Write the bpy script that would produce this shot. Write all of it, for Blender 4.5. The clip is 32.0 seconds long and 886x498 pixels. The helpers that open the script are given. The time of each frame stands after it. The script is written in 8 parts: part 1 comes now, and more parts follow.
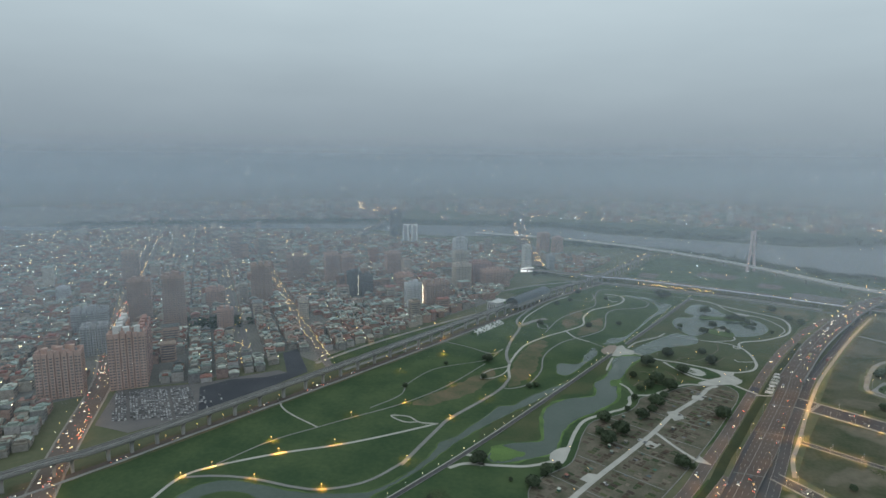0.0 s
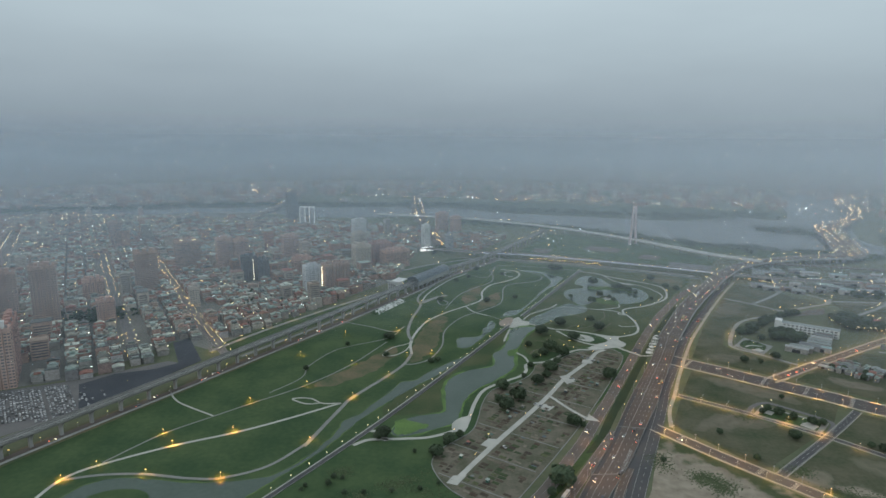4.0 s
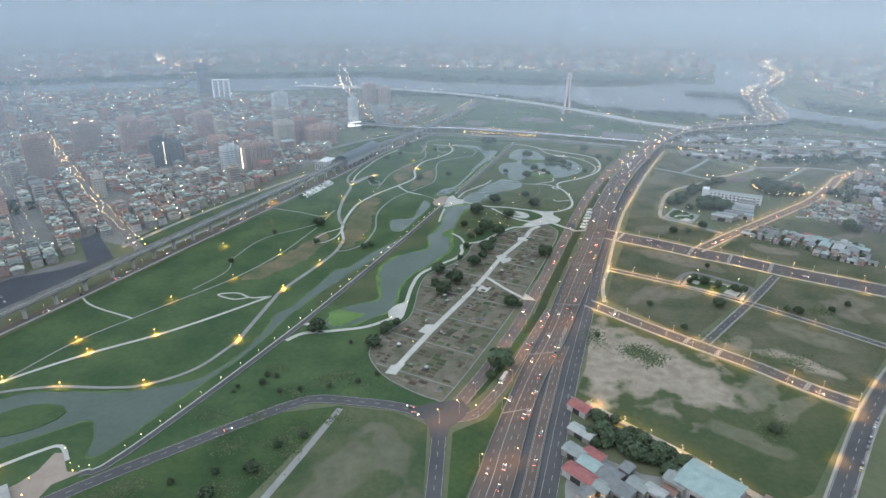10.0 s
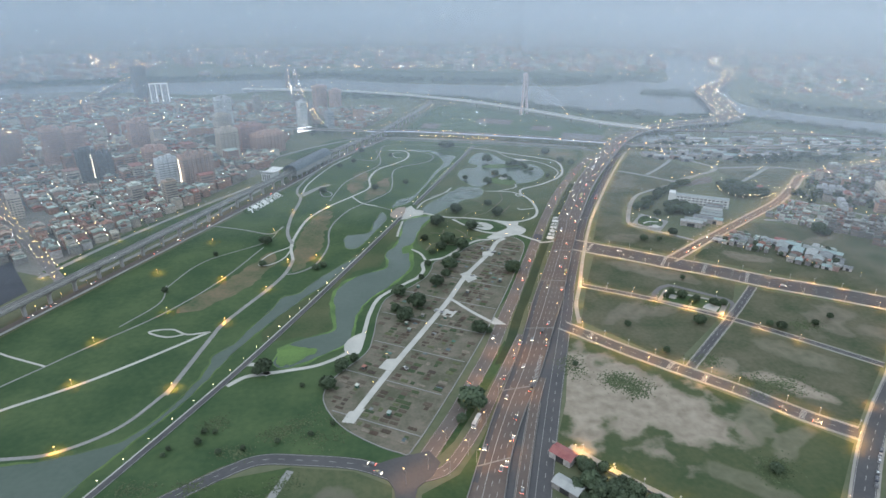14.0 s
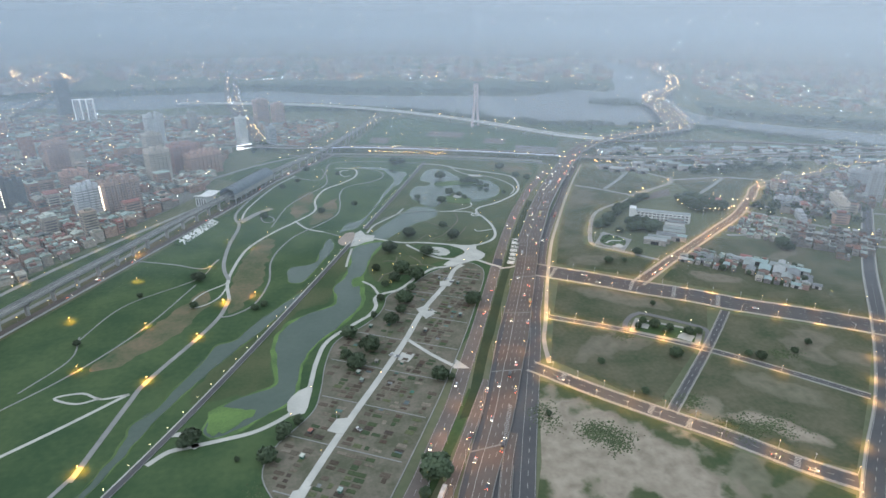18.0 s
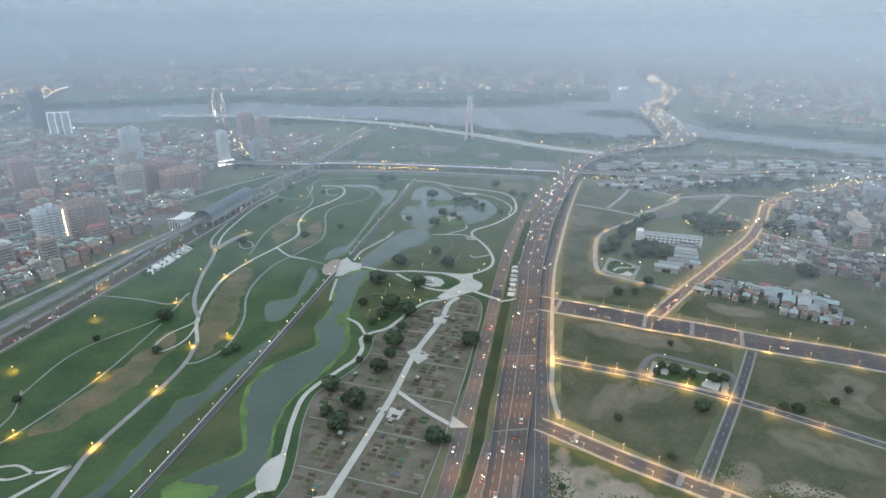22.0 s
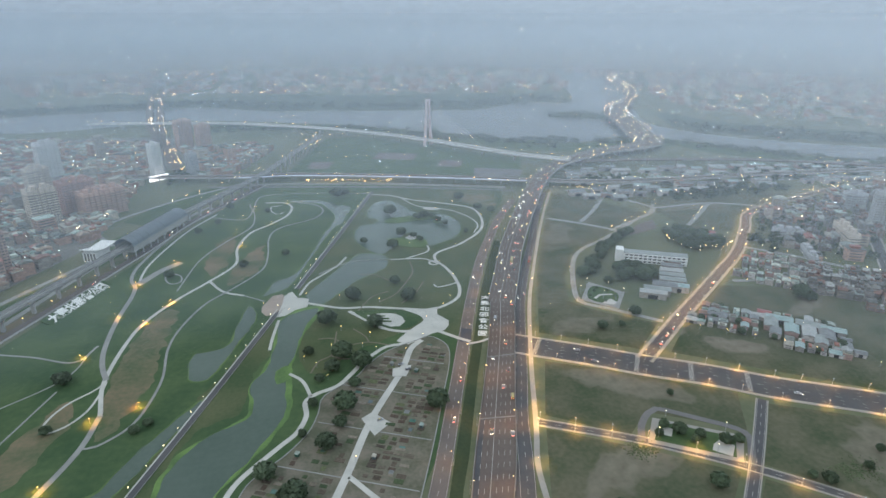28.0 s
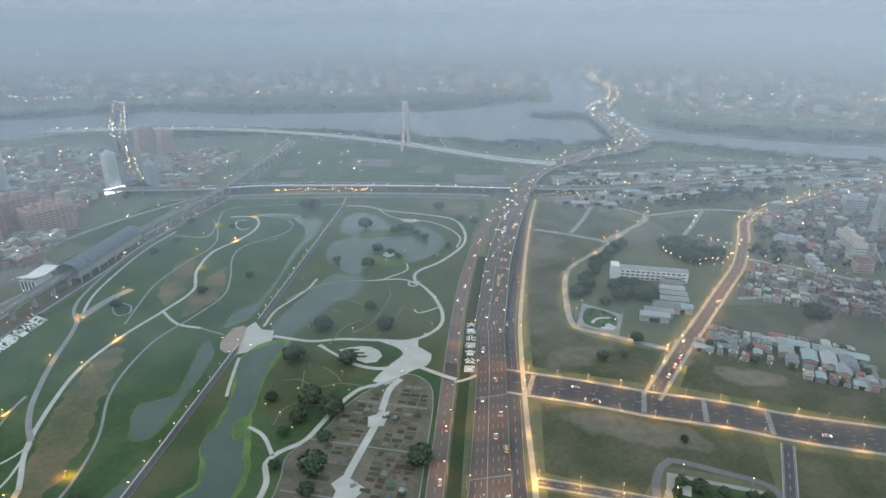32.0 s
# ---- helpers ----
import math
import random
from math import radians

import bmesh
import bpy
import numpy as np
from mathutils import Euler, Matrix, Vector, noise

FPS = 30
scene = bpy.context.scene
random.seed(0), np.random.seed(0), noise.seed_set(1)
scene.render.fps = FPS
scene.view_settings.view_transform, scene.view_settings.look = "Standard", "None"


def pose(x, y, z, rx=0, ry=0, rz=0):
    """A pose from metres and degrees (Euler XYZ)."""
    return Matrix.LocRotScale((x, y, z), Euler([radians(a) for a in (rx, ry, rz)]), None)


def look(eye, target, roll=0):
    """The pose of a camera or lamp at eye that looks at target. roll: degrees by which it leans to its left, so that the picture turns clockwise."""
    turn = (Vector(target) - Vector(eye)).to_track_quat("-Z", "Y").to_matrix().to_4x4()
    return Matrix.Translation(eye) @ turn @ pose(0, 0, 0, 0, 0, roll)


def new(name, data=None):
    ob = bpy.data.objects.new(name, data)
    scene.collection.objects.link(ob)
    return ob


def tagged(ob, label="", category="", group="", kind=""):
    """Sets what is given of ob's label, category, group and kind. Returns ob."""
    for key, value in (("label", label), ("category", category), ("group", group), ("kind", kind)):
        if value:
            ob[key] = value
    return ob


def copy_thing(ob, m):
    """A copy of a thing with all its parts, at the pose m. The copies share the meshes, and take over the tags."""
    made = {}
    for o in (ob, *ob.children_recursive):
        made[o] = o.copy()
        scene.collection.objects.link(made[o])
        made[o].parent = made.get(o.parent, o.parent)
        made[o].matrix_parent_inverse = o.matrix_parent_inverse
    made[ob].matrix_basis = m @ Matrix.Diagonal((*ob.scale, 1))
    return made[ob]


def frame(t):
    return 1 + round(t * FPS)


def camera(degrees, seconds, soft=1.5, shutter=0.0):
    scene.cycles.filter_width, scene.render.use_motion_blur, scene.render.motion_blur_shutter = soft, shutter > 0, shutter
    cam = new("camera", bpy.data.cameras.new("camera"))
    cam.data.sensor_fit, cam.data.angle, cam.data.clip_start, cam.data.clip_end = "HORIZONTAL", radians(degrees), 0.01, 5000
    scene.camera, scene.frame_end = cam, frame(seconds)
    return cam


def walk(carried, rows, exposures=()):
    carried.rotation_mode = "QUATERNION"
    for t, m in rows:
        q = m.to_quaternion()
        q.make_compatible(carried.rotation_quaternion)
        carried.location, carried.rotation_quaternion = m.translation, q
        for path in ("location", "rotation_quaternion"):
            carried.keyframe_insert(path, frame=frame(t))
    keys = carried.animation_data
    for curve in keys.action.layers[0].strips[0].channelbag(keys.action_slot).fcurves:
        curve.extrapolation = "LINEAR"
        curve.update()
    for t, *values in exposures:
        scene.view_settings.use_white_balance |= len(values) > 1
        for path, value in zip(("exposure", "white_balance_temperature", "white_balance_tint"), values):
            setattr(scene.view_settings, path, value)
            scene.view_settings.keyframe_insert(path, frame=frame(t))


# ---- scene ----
from mathutils import geometry

cam = camera(73.836, 32.0, soft=1.55)

# seconds, east, north, height, heading, tilt down, lean
ROWS = [
    (0, -1.80, -21.04, 253.60, 16.282, 9.061, -0.404),
    (0.5, -1.53, -21.09, 253.60, 15.560, 9.102, -0.438),
    (1, -1.40, -21.15, 253.87, 14.311, 9.115, -0.491),
    (1.5, -1.48, -21.08, 254.51, 12.969, 9.182, -0.606),
    (2, -1.47, -21.38, 254.55, 11.379, 9.167, -0.610),
    (2.5, -1.17, -21.60, 253.87, 9.284, 9.136, -0.667),
    (4.5, 0.90, -23.14, 247.83, 6.144, 12.602, -0.414),
    (5, -0.11, -22.09, 247.47, 5.802, 15.443, -0.457),
    (5.5, -0.39, -20.47, 248.22, 5.651, 18.398, -0.384),
    (6, 0.05, -18.67, 249.43, 4.269, 21.278, -0.456),
    (6.5, 0.99, -15.35, 249.93, 3.527, 22.978, -0.387),
    (7, 2.27, -12.52, 249.87, 3.109, 23.008, -0.310),
    (7.5, 2.82, -10.18, 250.25, 1.992, 23.047, -0.291),
    (8, 2.09, -7.22, 250.30, 0.722, 23.037, -0.267),
    (8.5, 0.94, -4.25, 250.19, 0.287, 23.017, -0.270),
    (9, 0.00, 0.00, 250.01, 0.000, 23.004, -0.306),
    (9.5, 0.03, 4.73, 249.99, -0.173, 23.002, -0.319),
    (10, 0.06, 10.35, 250.28, -0.251, 23.059, -0.295),
    (10.5, -0.03, 16.05, 250.25, -0.311, 23.042, -0.304),
    (11, -0.43, 22.36, 250.04, -0.362, 23.102, -0.297),
    (11.5, -0.98, 28.57, 249.73, -0.454, 23.092, -0.280),
    (12, -1.55, 35.58, 249.07, -0.566, 23.087, -0.354),
    (12.5, -1.25, 42.97, 248.61, -0.715, 23.048, -0.362),
    (13, -0.90, 49.98, 248.59, -1.526, 23.069, -0.312),
    (13.5, -1.13, 56.50, 248.32, -3.088, 23.077, -0.308),
    (14, -0.74, 62.62, 248.87, -4.669, 23.142, -0.208),
    (14.5, -0.33, 68.11, 249.29, -6.158, 23.203, -0.155),
    (16.5, 2.07, 95.66, 248.86, -8.905, 23.235, 0.022),
    (17, 2.42, 101.97, 249.75, -9.209, 22.641, -0.194),
    (17.5, 2.91, 108.47, 249.98, -9.443, 22.408, -0.235),
    (18, 3.86, 116.03, 249.79, -9.586, 22.375, -0.219),
    (18.5, 5.29, 123.64, 249.42, -9.694, 21.467, -0.233),
    (19, 6.77, 131.31, 248.91, -9.802, 21.448, -0.099),
    (19.5, 7.51, 138.33, 248.62, -9.920, 21.446, -0.152),
    (20, 8.17, 145.72, 248.57, -10.063, 21.458, -0.257),
    (20.5, 9.07, 152.73, 248.54, -10.145, 21.474, -0.280),
    (21, 10.24, 159.99, 249.03, -10.213, 21.541, -0.222),
    (21.5, 11.48, 167.00, 249.01, -10.278, 21.541, -0.238),
    (22, 12.78, 174.53, 248.93, -10.356, 21.563, -0.238),
    (22.5, 14.63, 182.63, 248.63, -10.364, 21.597, -0.171),
    (23, 16.31, 190.28, 248.33, -10.620, 21.614, -0.030),
    (23.5, 17.22, 196.51, 248.08, -11.236, 21.591, -0.154),
    (24, 18.20, 203.37, 247.95, -11.992, 21.595, -0.170),
    (24.5, 19.13, 210.06, 247.94, -12.816, 21.578, -0.172),
    (25, 19.98, 216.82, 248.15, -13.207, 21.617, -0.228),
    (25.5, 21.41, 223.51, 247.87, -13.446, 21.593, -0.187),
    (27.5, 28.26, 249.75, 246.70, -13.845, 21.588, -0.099),
    (28, 30.78, 256.55, 246.67, -14.341, 21.618, -0.088),
    (28.5, 32.46, 263.52, 246.77, -15.227, 21.678, -0.062),
    (29, 34.20, 270.41, 246.18, -15.642, 21.654, -0.063),
    (29.5, 36.09, 277.48, 245.89, -15.779, 21.662, 0.020),
    (30, 37.97, 284.41, 245.75, -15.912, 21.680, 0.044),
    (30.5, 39.80, 291.61, 245.57, -16.059, 21.684, 0.073),
    (31, 41.88, 298.63, 245.54, -16.143, 21.728, 0.130),
    (31.5, 43.93, 305.80, 245.26, -16.245, 21.719, 0.157),
    (32, 45.76, 312.89, 245.01, -16.356, 21.716, 0.171),
]
walk(cam, [(t, pose(x, y, z, 90 - tilt, 0, head) @ pose(0, 0, 0, 0, 0, -lean)) for t, x, y, z, head, tilt, lean in ROWS],
     exposures=[(0,-0.5,6850,9),(2.5,-0.52,6850,9),(4.5,-0.4,6800,9),(5.0,-0.22,6700,10),(6.0,0.04,6600,12),(7.5,0.29,6530,13),(14,0.25,6500,14),(24,0.16,6530,13),(32,0.05,6600,12)])

# ---- light: overcast dusk, thick haze ----
world = bpy.data.worlds.new("dusk_sky")
scene.world = world
world.use_nodes = True
wn, wl = world.node_tree.nodes, world.node_tree.links
wn.clear()
sky = wn.new("ShaderNodeTexSky")
sky.sky_type = 'NISHITA'
sky.sun_disc = False
sky.sun_elevation = radians(12)
sky.sun_rotation = radians(230)
sky.dust_density = 6.0
tc = wn.new("ShaderNodeTexCoord")
sep = wn.new("ShaderNodeSeparateXYZ")
wl.new(tc.outputs["Generated"], sep.inputs[0])
clouds = wn.new("ShaderNodeTexNoise")
clouds.inputs["Scale"].default_value = 3.5
clouds.inputs["Detail"].default_value = 5.0
stretch = wn.new("ShaderNodeMapping")
stretch.inputs["Scale"].default_value = (1, 1, 4)
wl.new(tc.outputs["Generated"], stretch.inputs[0])
wl.new(stretch.outputs[0], clouds.inputs["Vector"])
drift = wn.new("ShaderNodeMath")
drift.operation = 'MULTIPLY_ADD'
drift.inputs[1].default_value = 0.07
wl.new(clouds.outputs[0], drift.inputs[0])
wl.new(sep.outputs[2], drift.inputs[2])
veil = wn.new("ShaderNodeValToRGB")
stops = [(0.02, (0.36, 0.455, 0.56)), (0.08, (0.43, 0.545, 0.655)), (0.13, (0.51, 0.64, 0.755)), (0.20, (0.62, 0.775, 0.90)), (0.31, (0.80, 0.985, 1.12)), (1.0, (0.76, 0.90, 1.01))]
while len(veil.color_ramp.elements) < len(stops):
    veil.color_ramp.elements.new(0.5)
for el, (at, col) in zip(veil.color_ramp.elements, stops):
    el.position, el.color = at, (*col, 1)
lean_east = wn.new("ShaderNodeMath")
lean_east.operation = 'MULTIPLY_ADD'
lean_east.inputs[1].default_value = 0.02
wl.new(sep.outputs[0], lean_east.inputs[0]), wl.new(drift.outputs[0], lean_east.inputs[2])
wl.new(lean_east.outputs[0], veil.inputs[0])
mixsky = wn.new("ShaderNodeMix")
mixsky.data_type = 'RGBA'
mixsky.inputs[0].default_value = 0.96
skydim = wn.new("ShaderNodeMix")
skydim.data_type, skydim.blend_type = 'RGBA', 'MULTIPLY'
skydim.inputs[0].default_value = 1.0
skydim.inputs[7].default_value = (0.1, 0.1, 0.1, 1)
wl.new(sky.outputs[0], skydim.inputs[6])
wl.new(skydim.outputs[2], mixsky.inputs[6])
wl.new(veil.outputs[0], mixsky.inputs[7])
bg = wn.new("ShaderNodeBackground")
wl.new(mixsky.outputs[2], bg.inputs[0])
bg.inputs[1].default_value = 1.0
wo = wn.new("ShaderNodeOutputWorld")
wl.new(bg.outputs[0], wo.inputs[0])

sun_data = bpy.data.lights.new("sun", 'SUN')
sun_data.energy, sun_data.angle, sun_data.color = 0.55, radians(40), (1.0, 0.97, 0.92)
sun = new("sun", sun_data)
sun.matrix_world = look((0, 0, 600), (680, 180, 0))


# ---- materials ----
def nodes_of(m):
    m.use_nodes = True
    n, l = m.node_tree.nodes, m.node_tree.links
    return n, l, n["Principled BSDF"]


def mat(name, a, b, big=0.05, fine=1.0, rough=0.85, metal=0.0, bump=0.0, rand=0.0, island=0.0, spec=0.3, contrast=0.25, coords="world"):
    """Two tones mixed by a broad and a fine noise; rand and island vary the value from piece to piece."""
    m = bpy.data.materials.new(name)
    n, l, p = nodes_of(m)
    if coords == "world":
        src = n.new("ShaderNodeNewGeometry").outputs["Position"]
    else:
        src = n.new("ShaderNodeTexCoord").outputs["Object"]
    n1, n2 = n.new("ShaderNodeTexNoise"), n.new("ShaderNodeTexNoise")
    n1.inputs["Scale"].default_value, n2.inputs["Scale"].default_value = big, fine
    n1.inputs["Detail"].default_value, n2.inputs["Detail"].default_value = 6.0, 4.0
    l.new(src, n1.inputs["Vector"]), l.new(src, n2.inputs["Vector"])
    add = n.new("ShaderNodeMath")
    add.operation = 'MULTIPLY_ADD'
    add.inputs[1].default_value = 0.45
    l.new(n2.outputs[0], add.inputs[0]), l.new(n1.outputs[0], add.inputs[2])
    ramp = n.new("ShaderNodeValToRGB")
    ramp.color_ramp.elements[0].position, ramp.color_ramp.elements[0].color = 0.725 - contrast, (*a, 1)
    ramp.color_ramp.elements[1].position, ramp.color_ramp.elements[1].color = 0.725 + contrast, (*b, 1)
    l.new(add.outputs[0], ramp.inputs[0])
    out = ramp.outputs[0]
    if rand or island:
        hsv = n.new("ShaderNodeHueSaturation")
        pick = n.new("ShaderNodeObjectInfo").outputs["Random"] if rand else n.new("ShaderNodeNewGeometry").outputs["Random Per Island"]
        mr = n.new("ShaderNodeMapRange")
        mr.inputs[3].default_value, mr.inputs[4].default_value = 1 - (rand or island), 1 + (rand or island)
        l.new(pick, mr.inputs[0]), l.new(mr.outputs[0], hsv.inputs["Value"]), l.new(out, hsv.inputs["Color"])
        out = hsv.outputs[0]
    l.new(out, p.inputs["Base Color"])
    p.inputs["Roughness"].default_value, p.inputs["Metallic"].default_value = rough, metal
    p.inputs["Specular IOR Level"].default_value = spec
    if bump:
        bp = n.new("ShaderNodeBump")
        bp.inputs["Strength"].default_value, bp.inputs["Distance"].default_value = 0.6, bump
        l.new(n2.outputs[0], bp.inputs["Height"]), l.new(bp.outputs[0], p.inputs["Normal"])
    return m


def palette(name, cols, rough=0.8, island=True, grain=0.4, spec=0.3):
    """One tone of the list for each piece, with a fine weathering noise over it."""
    m = bpy.data.materials.new(name)
    n, l, p = nodes_of(m)
    pick = n.new("ShaderNodeNewGeometry").outputs["Random Per Island"] if island else n.new("ShaderNodeObjectInfo").outputs["Random"]
    ramp = n.new("ShaderNodeValToRGB")
    ramp.color_ramp.interpolation = 'CONSTANT'
    while len(ramp.color_ramp.elements) < len(cols):
        ramp.color_ramp.elements.new(0.5)
    for i, (el, c) in enumerate(zip(ramp.color_ramp.elements, cols)):
        el.position, el.color = i / len(cols), (*c, 1)
    l.new(pick, ramp.inputs[0])
    nz = n.new("ShaderNodeTexNoise")
    nz.inputs["Scale"].default_value, nz.inputs["Detail"].default_value = grain, 5.0
    l.new(n.new("ShaderNodeNewGeometry").outputs["Position"], nz.inputs["Vector"])
    mr = n.new("ShaderNodeMapRange")
    mr.inputs[1].default_value, mr.inputs[2].default_value = 0.3, 0.7
    mr.inputs[3].default_value, mr.inputs[4].default_value = 0.72, 1.2
    l.new(nz.outputs[0], mr.inputs[0])
    hsv = n.new("ShaderNodeHueSaturation")
    l.new(mr.outputs[0], hsv.inputs["Value"]), l.new(ramp.outputs[0], hsv.inputs["Color"])
    l.new(hsv.outputs[0], p.inputs["Base Color"])
    p.inputs["Roughness"].default_value = rough
    p.inputs["Specular IOR Level"].default_value = spec
    return m


def glow(name, col, strength, sampling='NONE'):
    m = bpy.data.materials.new(name)
    m.cycles.emission_sampling = sampling
    n, l, p = nodes_of(m)
    p.inputs["Base Color"].default_value = (0.8, 0.8, 0.75, 1)
    p.inputs["Emission Color"].default_value, p.inputs["Emission Strength"].default_value = (*col, 1), strength
    return m


def glows(name, cols, strength):
    m = bpy.data.materials.new(name)
    m.cycles.emission_sampling = 'NONE'
    n, l, p = nodes_of(m)
    ramp = n.new("ShaderNodeValToRGB")
    ramp.color_ramp.interpolation = 'CONSTANT'
    while len(ramp.color_ramp.elements) < len(cols):
        ramp.color_ramp.elements.new(0.5)
    for i, (el, c) in enumerate(zip(ramp.color_ramp.elements, cols)):
        el.position, el.color = i / len(cols), (*c, 1)
    l.new(n.new("ShaderNodeNewGeometry").outputs["Random Per Island"], ramp.inputs[0])
    l.new(ramp.outputs[0], p.inputs["Emission Color"])
    p.inputs["Emission Strength"].default_value = strength
    return m


def worn(name, grass, soil, spots, big=0.03):
    """Grass with bare soil showing through in ragged oval spots: east, north, angle, half length, half width."""
    m = mat(name, *grass, big, 0.3, bump=0.2, contrast=0.2)
    n, l = m.node_tree.nodes, m.node_tree.links
    p = n["Principled BSDF"]
    base = p.inputs["Base Color"].links[0].from_socket
    pos = n.new("ShaderNodeNewGeometry").outputs["Position"]
    edge, fine = n.new("ShaderNodeTexNoise"), n.new("ShaderNodeTexNoise")
    edge.inputs["Scale"].default_value, edge.inputs["Detail"].default_value = 0.06, 8.0
    fine.inputs["Scale"].default_value, fine.inputs["Detail"].default_value = 0.12, 8.0
    l.new(pos, edge.inputs["Vector"]), l.new(pos, fine.inputs["Vector"])
    ramp = n.new("ShaderNodeValToRGB")
    ramp.color_ramp.elements[0].position, ramp.color_ramp.elements[0].color = 0.3, (*soil[0], 1)
    ramp.color_ramp.elements[1].position, ramp.color_ramp.elements[1].color = 0.68, (*soil[1], 1)
    l.new(fine.outputs[0], ramp.inputs[0])
    for x, y, angle, a, b, full in spots:
        mp = n.new("ShaderNodeMapping")
        mp.vector_type = 'TEXTURE'
        mp.inputs["Location"].default_value, mp.inputs["Rotation"].default_value, mp.inputs["Scale"].default_value = (x, y, 0), (0, 0, angle), (a, b, 500)
        l.new(pos, mp.inputs[0])
        ln = n.new("ShaderNodeVectorMath")
        ln.operation = 'LENGTH'
        l.new(mp.outputs[0], ln.inputs[0])
        wob = n.new("ShaderNodeMath")
        wob.operation = 'MULTIPLY_ADD'
        wob.inputs[1].default_value = 2.6
        l.new(edge.outputs[0], wob.inputs[0]), l.new(ln.outputs["Value"], wob.inputs[2])
        mr = n.new("ShaderNodeMapRange")
        mr.interpolation_type = 'SMOOTHSTEP'
        mr.inputs[1].default_value, mr.inputs[2].default_value = 2.02, 2.55
        mr.inputs[3].default_value, mr.inputs[4].default_value = full, 0.0
        l.new(wob.outputs[0], mr.inputs[0])
        mix = n.new("ShaderNodeMix")
        mix.data_type = 'RGBA'
        l.new(mr.outputs[0], mix.inputs[0]), l.new(base, mix.inputs[6]), l.new(ramp.outputs[0], mix.inputs[7])
        base = mix.outputs[2]
    l.new(base, p.inputs["Base Color"])
    return m


M = {}
M["land"] = mat("land", (0.075, 0.10, 0.055), (0.15, 0.15, 0.095), 0.012, 0.2, bump=0.2)
M["lawn"] = mat("park_lawn", (0.030, 0.067, 0.027), (0.066, 0.105, 0.043), 0.024, 0.22, bump=0.15, contrast=0.17)
M["meadow"] = mat("meadow", (0.024, 0.055, 0.019), (0.058, 0.093, 0.034), 0.035, 0.3, bump=0.2, contrast=0.17)
M["olive"] = mat("olive_grass", (0.038, 0.068, 0.027), (0.096, 0.106, 0.053), 0.03, 0.4, bump=0.15, contrast=0.24)
M["bare"] = mat("bare_grass", (0.053, 0.089, 0.043), (0.188, 0.143, 0.092), 0.035, 0.3, bump=0.1, contrast=0.24)
M["soil"] = mat("allotment_soil", (0.085, 0.092, 0.060), (0.168, 0.148, 0.118), 0.06, 0.45, bump=0.1, contrast=0.16)
M["ditch"] = mat("ditch_grass", (0.020, 0.038, 0.018), (0.045, 0.062, 0.028), 0.04, 0.4, bump=0.2)
M["footway"] = mat("road_footway", (0.24, 0.23, 0.21), (0.34, 0.325, 0.295), 0.08, 0.9, contrast=0.3)
M["barrier"] = mat("weathered_barrier", (0.17, 0.168, 0.16), (0.27, 0.262, 0.25), 0.1, 0.9)
M["tarp"] = palette("plot_tarp", [(0.05, 0.13, 0.10), (0.08, 0.15, 0.13), (0.17, 0.18, 0.18), (0.045, 0.10, 0.08), (0.09, 0.12, 0.13)], 0.6, island=False)
M["bed"] = palette("garden_bed", [(0.075, 0.060, 0.046), (0.095, 0.078, 0.060), (0.20, 0.175, 0.14), (0.062, 0.085, 0.042), (0.11, 0.09, 0.07), (0.15, 0.13, 0.10), (0.085, 0.062, 0.048), (0.05, 0.075, 0.038), (0.12, 0.105, 0.08), (0.068, 0.055, 0.045), (0.10, 0.115, 0.06)], 0.95, island=False, grain=0.7)
GRASS, DRY = ((0.032, 0.060, 0.024), (0.078, 0.092, 0.044)), ((0.045, 0.064, 0.031), (0.116, 0.110, 0.072))
SAND = ((0.205, 0.175, 0.135), (0.34, 0.295, 0.235))
M["field_sand"] = worn("sandy_field", GRASS, SAND, ((134, 390, 2.2, 60, 40, 1.0), (170, 370, -0.85, 48, 28, 1.0), (118, 360, 1.3, 28, 14, 1.0), (222, 348, 0.9, 26, 12, 0.4), (236, 330, 0.5, 22, 8, 0.35), (190, 300, 2.4, 24, 8, 0.3)))
M["field_h"] = worn("weedy_plot", DRY, SAND, ((268, 384, 2.25, 27, 9, 1.0), (232, 408, 0.8, 16, 10, 0.5), (300, 420, 2.5, 30, 12, 0.35)))
M["field_plots"] = worn("dry_plots", DRY, ((0.15, 0.128, 0.098), (0.235, 0.205, 0.165)), ((215, 500, 0.4, 40, 14, 0.6), (250, 570, -0.6, 46, 12, 0.6), (360, 470, 0.8, 36, 16, 0.6), (390, 440, 2.4, 30, 10, 0.5), (360, 600, -0.6, 24, 10, 0.8), (470, 640, 0.4, 30, 8, 0.6), (255, 660, 0.2, 30, 12, 0.5), (330, 640, 0.8, 18, 10, 0.7), (330, 870, 1.0, 50, 16, 0.5), (560, 930, 0.1, 50, 10, 0.5)))
M["scrub_worn"] = worn("rough_ground", ((0.040, 0.070, 0.031), (0.098, 0.110, 0.058)), ((0.13, 0.118, 0.09), (0.20, 0.182, 0.145)), ((-58, 268, 1.1, 40, 14, 0.5), (-40, 222, 0.9, 40, 14, 0.5), (-30, 290, 2.0, 22, 10, 0.45)))
M["beds"] = palette("garden_beds_far", [(0.075, 0.060, 0.046), (0.095, 0.078, 0.060), (0.20, 0.175, 0.14), (0.062, 0.085, 0.042), (0.11, 0.09, 0.07), (0.15, 0.13, 0.10), (0.085, 0.062, 0.048), (0.05, 0.075, 0.038), (0.12, 0.105, 0.08), (0.068, 0.055, 0.045), (0.10, 0.115, 0.06)], 0.95, grain=0.7)
